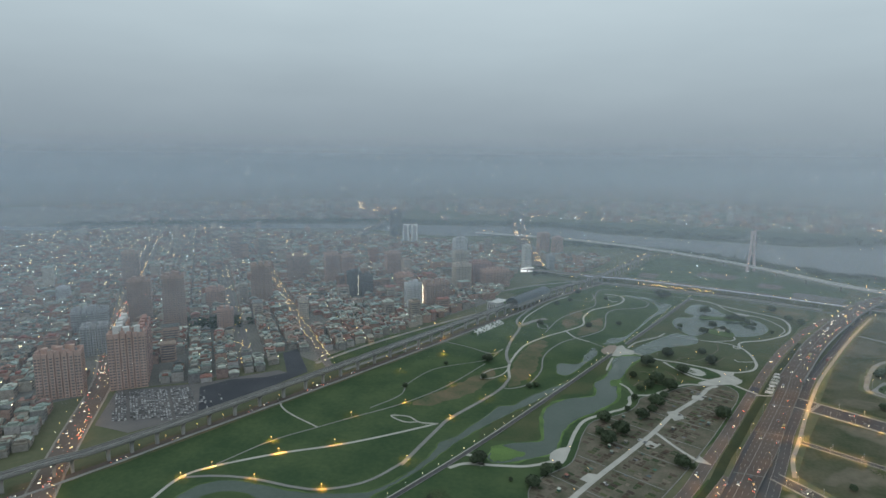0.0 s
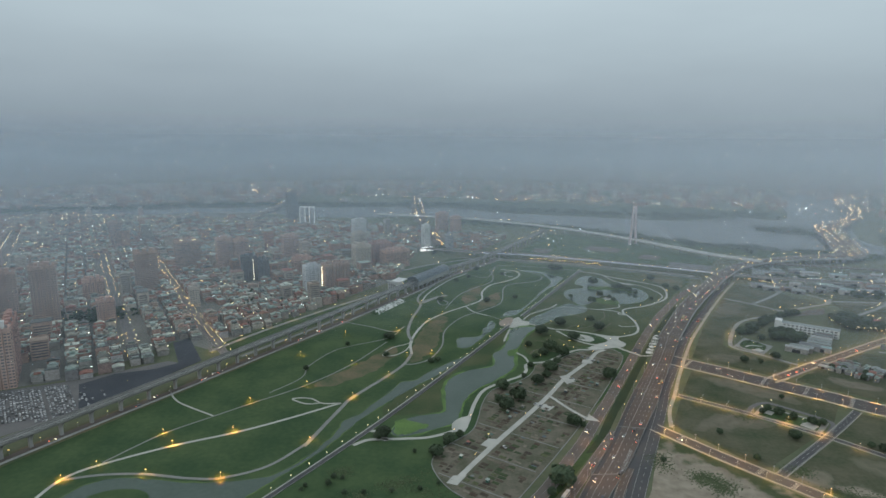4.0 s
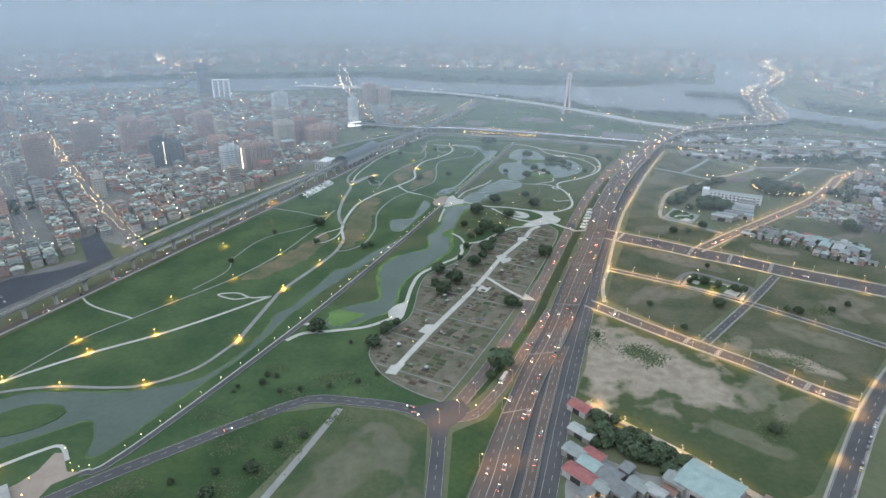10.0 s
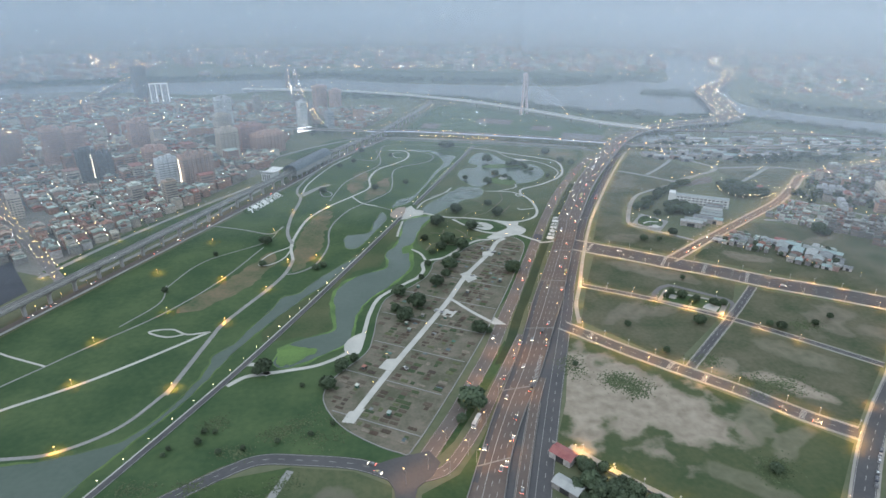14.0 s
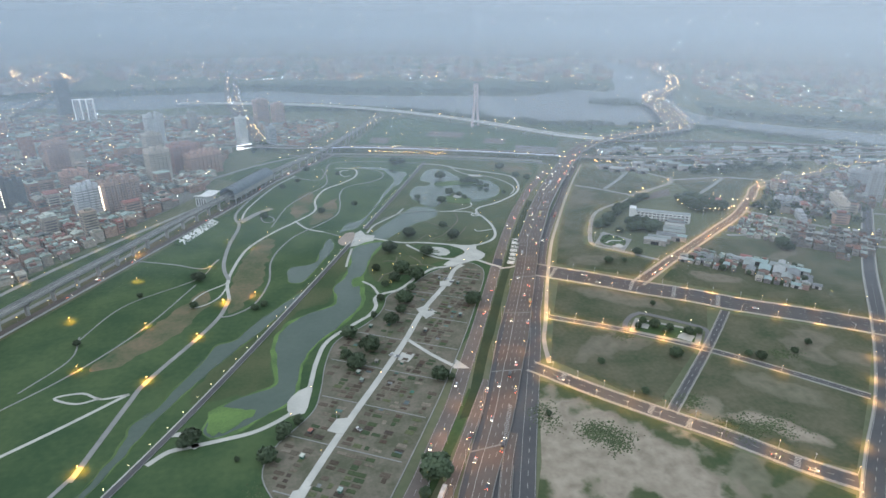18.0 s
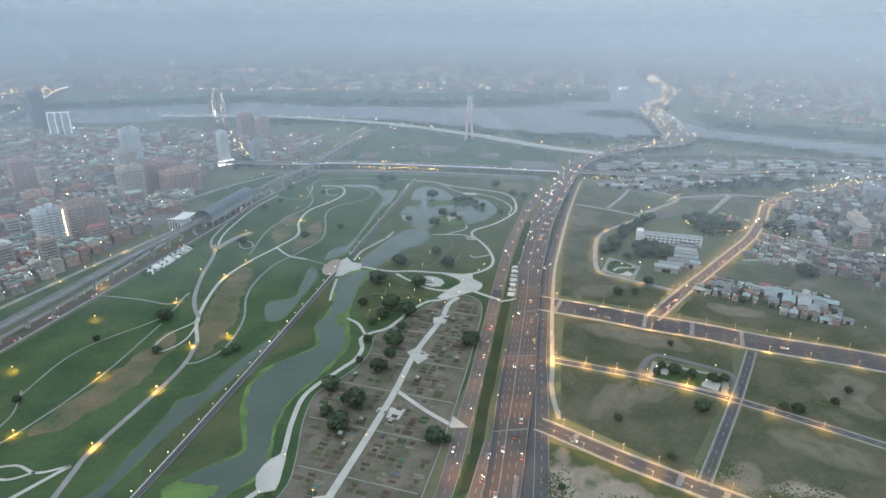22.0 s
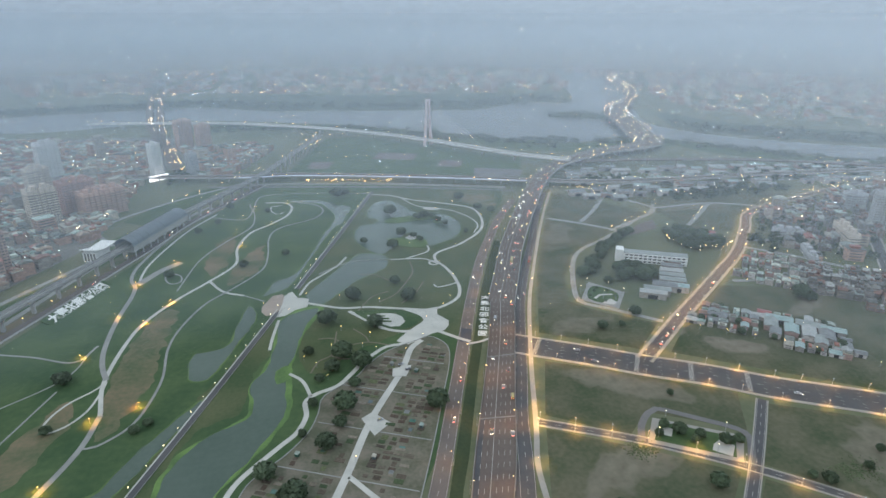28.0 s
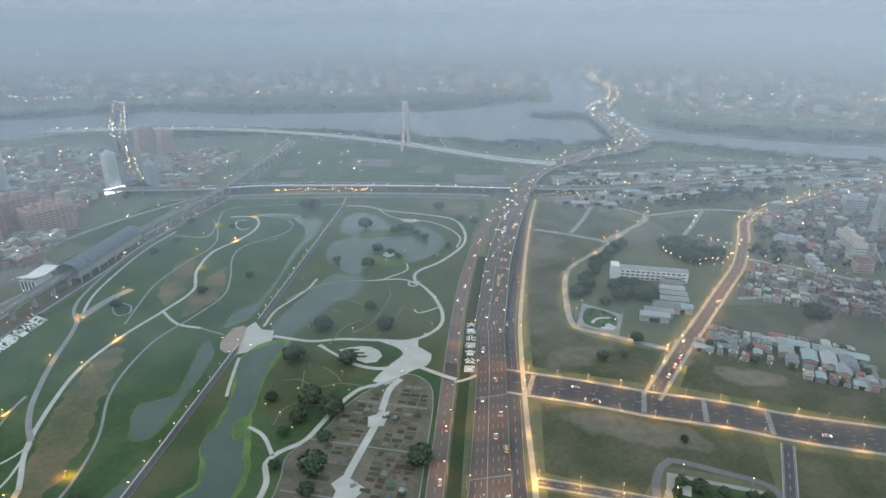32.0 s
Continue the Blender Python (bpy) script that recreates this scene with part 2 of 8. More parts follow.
M["asphalt"] = mat("asphalt", (0.092, 0.074, 0.066), (0.146, 0.117, 0.102), 0.03, 0.5, rough=0.75, contrast=0.3)
M["grey_asphalt"] = mat("grey_asphalt", (0.058, 0.060, 0.066), (0.098, 0.097, 0.100), 0.03, 0.5, rough=0.75, contrast=0.3)
M["dark_asphalt"] = mat("dark_asphalt", (0.030, 0.036, 0.048), (0.055, 0.062, 0.075), 0.03, 0.5, rough=0.6)
M["town_ground"] = mat("town_ground", (0.125, 0.125, 0.115), (0.20, 0.197, 0.18), 0.02, 0.2)
M["old_asphalt"] = mat("old_asphalt", (0.12, 0.12, 0.125), (0.19, 0.18, 0.175), 0.03, 0.5, rough=0.8)
M["brick_path"] = mat("worn_asphalt", (0.114, 0.098, 0.090), (0.166, 0.140, 0.126), 0.05, 0.6)
M["concrete"] = mat("concrete", (0.30, 0.30, 0.29), (0.44, 0.43, 0.41), 0.08, 0.9)
M["pale_path"] = mat("pale_paving", (0.36, 0.36, 0.335), (0.52, 0.51, 0.47), 0.08, 0.9, contrast=0.3)
M["grey_path"] = mat("grey_paving", (0.20, 0.205, 0.20), (0.30, 0.30, 0.285), 0.08, 0.9)
M["white"] = mat("white_paint", (0.66, 0.67, 0.66), (0.82, 0.82, 0.80), 0.2, 2.0)
M["line"] = mat("road_marking", (0.28, 0.28, 0.27), (0.46, 0.455, 0.44), 0.2, 2.0)
M["metal"] = mat("galvanised_steel", (0.32, 0.34, 0.36), (0.45, 0.46, 0.47), 0.3, 2.0, rough=0.45, metal=0.7)
M["dark"] = mat("dark_steel", (0.03, 0.032, 0.035), (0.06, 0.06, 0.065), 0.3, 2.0, rough=0.5)
M["bark"] = mat("bark", (0.07, 0.05, 0.035), (0.14, 0.11, 0.08), 0.8, 5.0, bump=0.03, coords="object")
M["leaf"] = mat("tree_leaves", (0.034, 0.056, 0.034), (0.080, 0.110, 0.060), 0.3, 2.0, rough=0.6, rand=0.25, contrast=0.35)
M["weeds"] = mat("low_weeds", (0.056, 0.082, 0.040), (0.095, 0.118, 0.062), 0.1, 1.0, rough=0.9, island=0.25)
M["wood_far"] = mat("woodland_leaves", (0.022, 0.042, 0.022), (0.055, 0.085, 0.04), 0.02, 0.3, rough=0.7, island=0.3)
M["far_bank"] = mat("far_bank", (0.020, 0.042, 0.024), (0.048, 0.074, 0.038), 0.01, 0.1)
M["algae"] = mat("algae_fringe", (0.058, 0.105, 0.042), (0.140, 0.235, 0.070), 0.05, 0.6, contrast=0.24)
M["reed"] = mat("bank_grass", (0.055, 0.10, 0.035), (0.11, 0.165, 0.06), 0.06, 0.6)
M["roof_metal"] = palette("sheet_metal_roof", [(0.269, 0.344, 0.31), (0.43, 0.462, 0.406), (0.311, 0.139, 0.107), (0.248, 0.29, 0.252), (0.505, 0.527, 0.464), (0.194, 0.215, 0.203), (0.344, 0.323, 0.271), (0.344, 0.409, 0.377), (0.258, 0.236, 0.203), (0.161, 0.172, 0.155)], 0.55, island=False, grain=0.35)
M["roofs_far"] = palette("roofs_far", [(0.301, 0.386, 0.343), (0.485, 0.513, 0.446), (0.323, 0.175, 0.134), (0.277, 0.327, 0.28), (0.554, 0.583, 0.508), (0.219, 0.244, 0.228), (0.382, 0.361, 0.3), (0.382, 0.466, 0.425), (0.288, 0.269, 0.228), (0.185, 0.199, 0.176), (0.357, 0.269, 0.213), (0.255, 0.286, 0.259), (0.3, 0.12, 0.1), (0.15, 0.16, 0.155), (0.26, 0.15, 0.13), (0.12, 0.125, 0.12)], 0.6, grain=0.25)
M["house_wall"] = palette("rendered_wall", [(0.345, 0.322, 0.299), (0.414, 0.38, 0.356), (0.276, 0.265, 0.253), (0.322, 0.23, 0.207), (0.46, 0.437, 0.425), (0.241, 0.23, 0.23)], 0.85, island=False)
M["pane"] = mat("window_glass", (0.12, 0.12, 0.125), (0.19, 0.19, 0.195), 0.3, 2.0, rough=0.2, spec=0.6)
M["lamp_amber"] = glow("amber_lamp", (1.0, 0.43, 0.05), 4200, 'FRONT')
M["glint_amber"] = glow("amber_glint", (1.0, 0.60, 0.12), 6.5)
M["glint_warm"] = glow("warm_glint", (1.0, 0.58, 0.15), 7.5)
M["lamp_warm"] = glow("warm_street_lamp", (1.0, 0.54, 0.15), 560, 'FRONT')
M["lamp_high"] = glow("expressway_lamp", (1.0, 0.46, 0.14), 400, 'FRONT')
M["lamp_pale"] = glow("pale_lamp", (1.0, 0.76, 0.38), 7)
M["headlight"] = glow("headlight", (1.0, 0.86, 0.62), 9)
M["taillight"] = glow("taillight", (1.0, 0.12, 0.04), 7)
M["podium_glow"] = glow("podium_glow", (0.95, 0.97, 1.0), 2.2)
M["sparks_city"] = glows("city_lights", [(1.0, 0.70, 0.35), (1.0, 0.85, 0.55), (0.85, 0.95, 1.0), (1.0, 0.75, 0.4), (0.85, 1.0, 0.85), (1.0, 0.9, 0.7), (1.0, 0.62, 0.25)], 14)
M["sparks_far"] = glows("far_lights", [(1.0, 0.55, 0.20), (1.0, 0.62, 0.28), (1.0, 0.80, 0.5), (1.0, 0.55, 0.18), (0.85, 0.95, 1.0), (1.0, 0.66, 0.3)], 14)
M["sparks_road"] = glows("road_lights", [(1.0, 0.50, 0.12), (1.0, 0.58, 0.18), (1.0, 0.72, 0.34), (1.0, 0.54, 0.14)], 15)
M["sparks_traffic"] = glows("traffic_lights", [(1.0, 0.10, 0.03), (1.0, 0.55, 0.16), (1.0, 0.82, 0.5), (1.0, 0.16, 0.04), (1.0, 0.45, 0.10)], 6)
M["led"] = glow("led_strip", (0.50, 0.62, 1.0), 0.75)
# floodlighting put in as weak emission of the wall itself
M["wall_glow"] = glow("face_with_glow", (0.9, 0.93, 1.0), 0.55)


def water(name, a, b, rough):
    m = mat(name, a, b, 0.02, 0.25, rough=rough, spec=0.35, bump=0.02)
    return m


M["pond"] = water("pond_water", (0.046, 0.075, 0.056), (0.078, 0.108, 0.086), 0.13)
M["river"] = water("river_water", (0.075, 0.085, 0.095), (0.105, 0.115, 0.125), 0.25)


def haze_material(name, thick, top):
    """Translucent sheet imitating haze: thin at the ground, denser up to the given height."""
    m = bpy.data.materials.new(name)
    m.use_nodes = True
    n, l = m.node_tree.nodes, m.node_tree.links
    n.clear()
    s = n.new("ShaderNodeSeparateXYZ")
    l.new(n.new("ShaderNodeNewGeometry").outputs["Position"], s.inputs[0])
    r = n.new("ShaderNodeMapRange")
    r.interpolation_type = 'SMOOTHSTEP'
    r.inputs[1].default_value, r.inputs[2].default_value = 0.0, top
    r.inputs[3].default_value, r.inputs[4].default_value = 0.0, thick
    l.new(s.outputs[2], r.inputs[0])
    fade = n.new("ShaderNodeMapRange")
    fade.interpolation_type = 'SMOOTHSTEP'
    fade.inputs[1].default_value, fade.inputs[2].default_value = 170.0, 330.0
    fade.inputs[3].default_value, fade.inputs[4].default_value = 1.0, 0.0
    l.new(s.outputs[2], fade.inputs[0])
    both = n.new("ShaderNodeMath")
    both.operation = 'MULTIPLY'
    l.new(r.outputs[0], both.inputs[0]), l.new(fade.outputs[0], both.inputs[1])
    clear, milky, mix = n.new("ShaderNodeBsdfTransparent"), n.new("ShaderNodeBsdfDiffuse"), n.new("ShaderNodeMixShader")
    milky.inputs[0].default_value = (0.66, 0.755, 0.865, 1)
    l.new(both.outputs[0], mix.inputs[0]), l.new(clear.outputs[0], mix.inputs[1]), l.new(milky.outputs[0], mix.inputs[2])
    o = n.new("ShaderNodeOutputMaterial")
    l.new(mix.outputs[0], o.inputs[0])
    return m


# ---- builders ----
def mesh_ob(name, bm, material, smooth=False):
    me = bpy.data.meshes.new(name)
    bm.to_mesh(me)
    bm.free()
    for m in material if isinstance(material, (list, tuple)) else [material]:
        me.materials.append(m)
    if smooth:
        me.polygons.foreach_set("use_smooth", [True] * len(me.polygons))
    return new(name, me)


def part(name, bm, material, parent, label=""):
    ob = mesh_ob(name, bm, material)
    ob.parent = parent
    return tagged(ob, label)


def share(name, mesh, parent, m):
    """Another piece on a mesh that is there already."""
    ob = new(name, mesh)
    ob.parent = parent
    ob.matrix_basis = m
    return ob


def root(name, m=None):
    ob = new(name)
    ob.empty_display_size = 1.0
    if m is not None:
        ob.matrix_basis = m
    return ob


def box(bm, x0, x1, y0, y1, z0, z1, m=None, mi=0):
    vs = [bm.verts.new(m @ Vector(c) if m else c) for c in
          ((x0, y0, z0), (x1, y0, z0), (x1, y1, z0), (x0, y1, z0), (x0, y0, z1), (x1, y0, z1), (x1, y1, z1), (x0, y1, z1))]
    for f in ((3, 2, 1, 0), (4, 5, 6, 7), (0, 1, 5, 4), (1, 2, 6, 5), (2, 3, 7, 6), (3, 0, 4, 7)):
        bm.faces.new([vs[i] for i in f]).material_index = mi


def drum(bm, x, y, z0, z1, r0, r1, sides=8):
    lo = [bm.verts.new((x + r0 * math.cos(a), y + r0 * math.sin(a), z0)) for a in (i * math.tau / sides for i in range(sides))]
    hi = [bm.verts.new((x + r1 * math.cos(a), y + r1 * math.sin(a), z1)) for a in (i * math.tau / sides for i in range(sides))]
    for i in range(sides):
        j = (i + 1) % sides
        bm.faces.new((lo[i], lo[j], hi[j], hi[i]))
    bm.faces.new(hi), bm.faces.new(lo[::-1])


def beam(bm, a, b, r, sides=4):
    """A bar from a to b."""
    a, b = Vector(a), Vector(b)
    q = (b - a).to_track_quat('Z', 'Y')
    lo = [bm.verts.new(a + q @ Vector((r * math.cos(t), r * math.sin(t), 0))) for t in (i * math.tau / sides + 0.785 for i in range(sides))]
    hi = [bm.verts.new(b + q @ Vector((r * math.cos(t), r * math.sin(t), 0))) for t in (i * math.tau / sides + 0.785 for i in range(sides))]
    for i in range(sides):
        j = (i + 1) % sides
        bm.faces.new((lo[i], lo[j], hi[j], hi[i]))
    bm.faces.new(hi), bm.faces.new(lo[::-1])


def octa(bm, x, y, z, r):
    v = [bm.verts.new((x + dx * r, y + dy * r, z + dz * r)) for dx, dy, dz in ((1, 0, 0), (0, 1, 0), (-1, 0, 0), (0, -1, 0), (0, 0, 1), (0, 0, -1))]
    for i in range(4):
        j = (i + 1) % 4
        bm.faces.new((v[i], v[j], v[4])), bm.faces.new((v[j], v[i], v[5]))


def spline(pts, step=6.0, closed=False):
    """A smooth line through plan points, as evenly spaced points."""
    P = [Vector((*p, 0)[:3]) for p in pts]
    out, n = [], len(P)
    for i in range(n if closed else n - 1):
        if closed:
            p0, p1, p2, p3 = P[i - 1], P[i], P[(i + 1) % n], P[(i + 2) % n]
        else:
            p1, p2 = P[i], P[i + 1]
            p0 = P[i - 1] if i else p1 * 2 - p2
            p3 = P[i + 2] if i + 2 < n else p2 * 2 - p1
        k = max(1, round((p2 - p1).length / step))
        for j in range(k):
            t = j / k
            out.append(0.5 * ((2 * p1) + (p2 - p0) * t + (2 * p0 - 5 * p1 + 4 * p2 - p3) * t * t + (3 * p1 - p0 - 3 * p2 + p3) * t ** 3))
    if not closed:
        out.append(P[-1])
    return out


def offset(line, d):
    """The line moved d to its right."""
    out = []
    for i, p in enumerate(line):
        t = (line[min(i + 1, len(line) - 1)] - line[max(i - 1, 0)])
        t.z = 0
        t.normalize()
        out.append(p + Vector((t.y, -t.x, 0)) * d)
    return out


def sweep(bm, line, profile, mi=0, cap=True):
    """A profile of (across, up) points swept along a line."""
    rings = []
    for i, p in enumerate(line):
        t = (line[min(i + 1, len(line) - 1)] - line[max(i - 1, 0)])
        t.z = 0
        t.normalize()
        s = Vector((t.y, -t.x, 0))
        rings.append([bm.verts.new(p + s * a + Vector((0, 0, u))) for a, u in profile])
    k = len(profile)
    for r0, r1 in zip(rings, rings[1:]):
        for i in range(k):
            j = (i + 1) % k
            bm.faces.new((r0[i], r0[j], r1[j], r1[i])).material_index = mi
    if cap:
        bm.faces.new(rings[0][::-1]).material_index = mi
        bm.faces.new(rings[-1]).material_index = mi


def slab(w, top, deep=0.3):
    return [(-w / 2, top - deep), (-w / 2, top), (w / 2, top), (w / 2, top - deep)]


def strip(name, pts, width, top, material, label="", kind="structure", category="", step=6.0):
    bm = bmesh.new()
    sweep(bm, spline(pts, step), slab(width, top))
    ob = mesh_ob(name, bm, material)
    return tagged(ob, label, category, kind=kind)


def sheet(name, pts, top, material, label="", smooth_edge=True, step=8.0, deep=0.3, category="", wander=0.0):
    """A flat piece of ground with a rounded outline and a short skirt."""
    line = spline(pts, step, True) if smooth_edge else [Vector((*p, 0)) for p in pts]
    if wander:
        line = [p + Vector((noise.noise(p * 0.09 + Vector((3, 7, 0))), noise.noise(p * 0.09), 0)) * wander + Vector((noise.noise(p * 0.3), noise.noise(p * 0.3 + Vector((5, 1, 0))), 0)) * wander * 0.4 for p in line]
    bm = bmesh.new()
    hi = [bm.verts.new((p.x, p.y, top)) for p in line]
    lo = [bm.verts.new((p.x, p.y, top - deep)) for p in line]
    n = len(line)
    for i in range(n):
        j = (i + 1) % n
        bm.faces.new((lo[i], lo[j], hi[j], hi[i]))
    co, _, tris, *_ = geometry.delaunay_2d_cdt([(p.x, p.y) for p in line], [], [list(range(n))], 1, 0.01)
    extra = [bm.verts.new((c.x, c.y, top)) for c in co]
    for t in tris:
        f = bm.faces.new([extra[i] for i in t])
        f.normal_update()
        if f.normal.z < 0:
            f.normal_flip()
    return tagged(mesh_ob(name, bm, material), label, category, kind="structure")


def inside(x, y, poly):
    hit, j = False, len(poly) - 1
    for i in range(len(poly)):
        (xi, yi), (xj, yj) = poly[i][:2], poly[j][:2]
        if (yi > y) != (yj > y) and x < (xj - xi) * (y - yi) / (yj - yi) + xi:
            hit = not hit
        j = i
    return hit


def near_line(x, y, line):
    """Distance to a line of plan points, and the side (positive: right)."""
    best, side = 1e9, 1
    for a, b in zip(line, line[1:]):
        dx, dy = b[0] - a[0], b[1] - a[1]
        t = max(0, min(1, ((x - a[0]) * dx + (y - a[1]) * dy) / (dx * dx + dy * dy)))
        ex, ey = x - a[0] - t * dx, y - a[1] - t * dy
        d = math.hypot(ex, ey)
        if d < best:
            best, side = d, 1 if ex * dy - ey * dx > 0 else -1
    return best, side


R = random.Random(7)

# ---- ground and water ----
bm = bmesh.new()
bmesh.ops.create_grid(bm, x_segments=40, y_segments=40, size=6000)
for v in bm.verts:
    v.co.z = 0.0
tagged(mesh_ob("ground", bm, M["land"]), "flat river plain of grass, earth and town ground", kind="structure")

VIADUCT = [(-709, -296), (-552, 39), (-434, 279), (-396, 340), (-316, 524), (-218, 767), (-156, 916), (-117, 1015), (-38, 1167), (30, 1349), (89, 1517)]
HWY_LEFT = [(-44, 110), (12, 242), (31, 296), (59, 371), (86, 434), (118, 521), (144, 585), (169, 648), (194, 717)]
HWY_RIGHT = [(-18, 108), (34, 242), (51, 296), (62, 331), (76, 365), (93, 400), (105, 427), (127, 481), (142, 516), (155, 551), (177, 611), (201, 674), (214, 712)]
HWY_HIGH = [(203, 714, 2.0), (229, 771, 4.5), (257, 832, 7.0), (296, 906, 9.3), (335, 976, 10), (368, 1036, 10), (423, 1120, 10.5), (485, 1182, 11), (584, 1232, 12), (667, 1257, 12), (722, 1292, 12), (748, 1366, 12), (806, 1520, 12), (862, 1680, 12), (996, 1836, 12), (1111, 2011, 12), (1200, 2200, 12), (1265, 2420, 12), (1420, 2640, 12)]
SERVICE = [(-4, 318), (8, 327), (19, 345), (34, 372), (50, 406), (66, 440), (85, 488), (100, 525), (117, 569), (134, 613), (155, 668), (184, 742), (218, 822), (250, 886), (284, 949), (330, 1024)]
SIDE_ROAD = [(26, 150), (56, 243), (79.5, 317), (104, 390), (126, 452), (147, 512), (162, 558), (183, 612), (219, 707), (250, 775), (297, 868), (342, 962), (388, 1046)]
SIDE_WALK = [(147, 478), (154, 511), (167, 545), (191, 612), (228, 707), (258, 772), (306, 871), (354, 965), (399, 1048)]
ROAD_W = [(-4, 318), (-27, 330), (-60, 336), (-85, 338), (-104, 329), (-134, 308), (-164, 286), (-191, 266), (-216, 246), (-247, 218), (-330, 150)]
ROAD_S = [(0, 316), (-2, 277), (-6, 225), (-18, 110), (-62, -300)]
LOOP = [(2, 316), (21, 321), (33, 336), (47, 360), (63, 394), (79, 428), (96, 464)]
RAMP = [(14, 165), (43.5, 242), (64, 308), (75, 342), (87, 378), (98, 405)]
ROAD_G = [(188, 646), (202, 637), (238, 615), (275, 590), (312, 568), (350, 541), (402, 510), (470, 465), (560, 405)]
ROAD_F = [(132, 476), (142, 466), (170, 437), (201, 408), (229, 383), (250, 361), (264, 347), (281, 333)]
ROAD_N = [(170, 547), (228, 513), (272, 480), (315, 441), (354, 402)]
ROAD_HI = [(208, 408), (241, 441), (274, 474), (302, 503), (329, 532)]
ROAD_J = [(278, 597), (292, 608), (316, 627), (340, 646), (371, 669), (400, 691), (450, 729), (505, 772), (570, 838), (608, 880), (657, 906), (731, 929), (814, 954), (1050, 1010)]
ROAD_E = [(150, 178), (207, 240), (240, 277), (276, 317), (313, 353), (355, 391), (402, 440), (452, 497), (532, 592), (623, 691), (760, 840)]
VILLAGE_LANE = [(328, 648), (307, 669), (293, 683), (276, 701), (286, 735), (314, 793), (340, 822), (376, 843), (410, 867), (455, 900), (504, 938), (470, 1010)]
BOULEVARD = [(-330, 196), (-400, 280), (-457, 356), (-546, 480), (-634, 576), (-820, 800), (-1010, 1030), (-1250, 1330)]
STREET_A = [(-319, 590), (-450, 745), (-602, 936), (-760, 1140)]
STREET_B = [(-440, 600), (-491, 662), (-681, 890), (-830, 1080)]
EMBANKMENT = [(-434, 250), (-392, 340), (-362, 410), (-308, 532), (-204, 779), (-140, 935), (-102, 1036), (-20, 1190)]

LAWN = [(-424, 262), (-381, 340), (-351, 410), (-298, 532), (-192, 779), (-128, 935), (-90, 1036), (-12, 1185), (60, 1172), (200, 1130), (330, 1085), (318, 1030), (276, 960), (204, 800), (146, 660), (97, 530), (56, 463), (36, 411), (-4, 326), (-26, 335), (-60, 341), (-87, 342), (-107, 334), (-136, 313), (-194, 271), (-250, 222), (-330, 165)]
sheet("ground_lawn", LAWN, 0.10, M["lawn"], "mown green park lawn with darker patches", smooth_edge=False)
sheet("ground_meadow", [(-246, 213), (-190, 261), (-133, 303), (-103, 324), (-66, 331), (-110, 240), (-150, 120), (-420, 60), (-340, 140)], 0.08, M["meadow"], "lush green meadow beside the road", smooth_edge=False)
sheet("ground_scrub", [(-66, 331), (-30, 325), (-8, 312), (-9, 235), (-26, 120), (-150, 110), (-104, 230)], 0.08, M["scrub_worn"], "rough grass with bare greyish patches", smooth_edge=False)
sheet("ground_verge", [(8, 305), (30, 318), (44, 340), (60, 372), (26, 285), (8, 235), (-10, 150), (-14, 190), (4, 250)], 0.08, M["meadow"], "grass verge beside the expressway", smooth_edge=False)
sheet("ground_ditch", [(67, 424), (80, 452), (92, 487), (107, 526), (124, 569), (141, 613), (160, 660), (192, 742), (225, 818), (250, 872), (258, 866), (236, 816), (203, 742), (177, 682), (148, 610), (116, 526), (106, 503), (90, 459), (76, 426)], 0.13, M["ditch"], "dark grass ditch beside the expressway", smooth_edge=False)
sheet("ground_verge.001", [(20, 334), (30, 346), (45, 372), (61, 402), (76, 432), (84, 452), (80, 456), (71, 438), (55, 406), (39, 372), (25, 346)], 0.09, M["meadow"], "grass between the service road and the slip road", smooth_edge=False)
sheet("ground_field_sand", [(132, 458), (150, 446), (255, 343), (272, 325), (206, 256), (182, 246), (92, 340), (108, 378)], 0.07, M["field_sand"], "open green field with a sandy corner", smooth_edge=False)
sheet("ground_field_f", [(150, 482), (172, 540), (225, 506), (266, 476), (207, 421), (200, 419)], 0.07, M["field_plots"], "dry olive-green building plot", smooth_edge=False)
sheet("ground_field_n", [(177, 553), (203, 614), (240, 594), (318, 543), (296, 507), (244, 540), (221, 521)], 0.07, M["field_plots"], "dry olive-green building plot", smooth_edge=False)
sheet("ground_field_h", [(214, 411), (276, 468), (314, 434), (350, 400), (288, 342), (270, 352)], 0.07, M["field_h"], "weedy plot with a sandy streak", smooth_edge=False)
sheet("ground_field_i", [(282, 480), (330, 527), (395, 492), (430, 480), (358, 408), (322, 441)], 0.07, M["field_plots"], "dry olive-green building plot", smooth_edge=False)
sheet("ground_field_west", [(216, 656), (284, 612), (322, 646), (280, 682), (266, 704), (285, 755), (310, 790), (365, 842), (480, 920), (440, 1000), (402, 1042), (355, 958), (262, 770)], 0.07, M["field_plots"], "wide dry grass field beside the expressway", smooth_edge=False)
sheet("ground_field_east", [(305, 602), (345, 640), (420, 700), (520, 668), (585, 640), (520, 562), (448, 500), (414, 524)], 0.07, M["field_plots"], "grass field round the row of workshops", smooth_edge=False)
sheet("ground_field_far", [(500, 930), (480, 1010), (640, 1000), (740, 950), (640, 905), (590, 880), (545, 830), (500, 850)], 0.07, M["field_plots"], "far grass plots between lanes", smooth_edge=False)
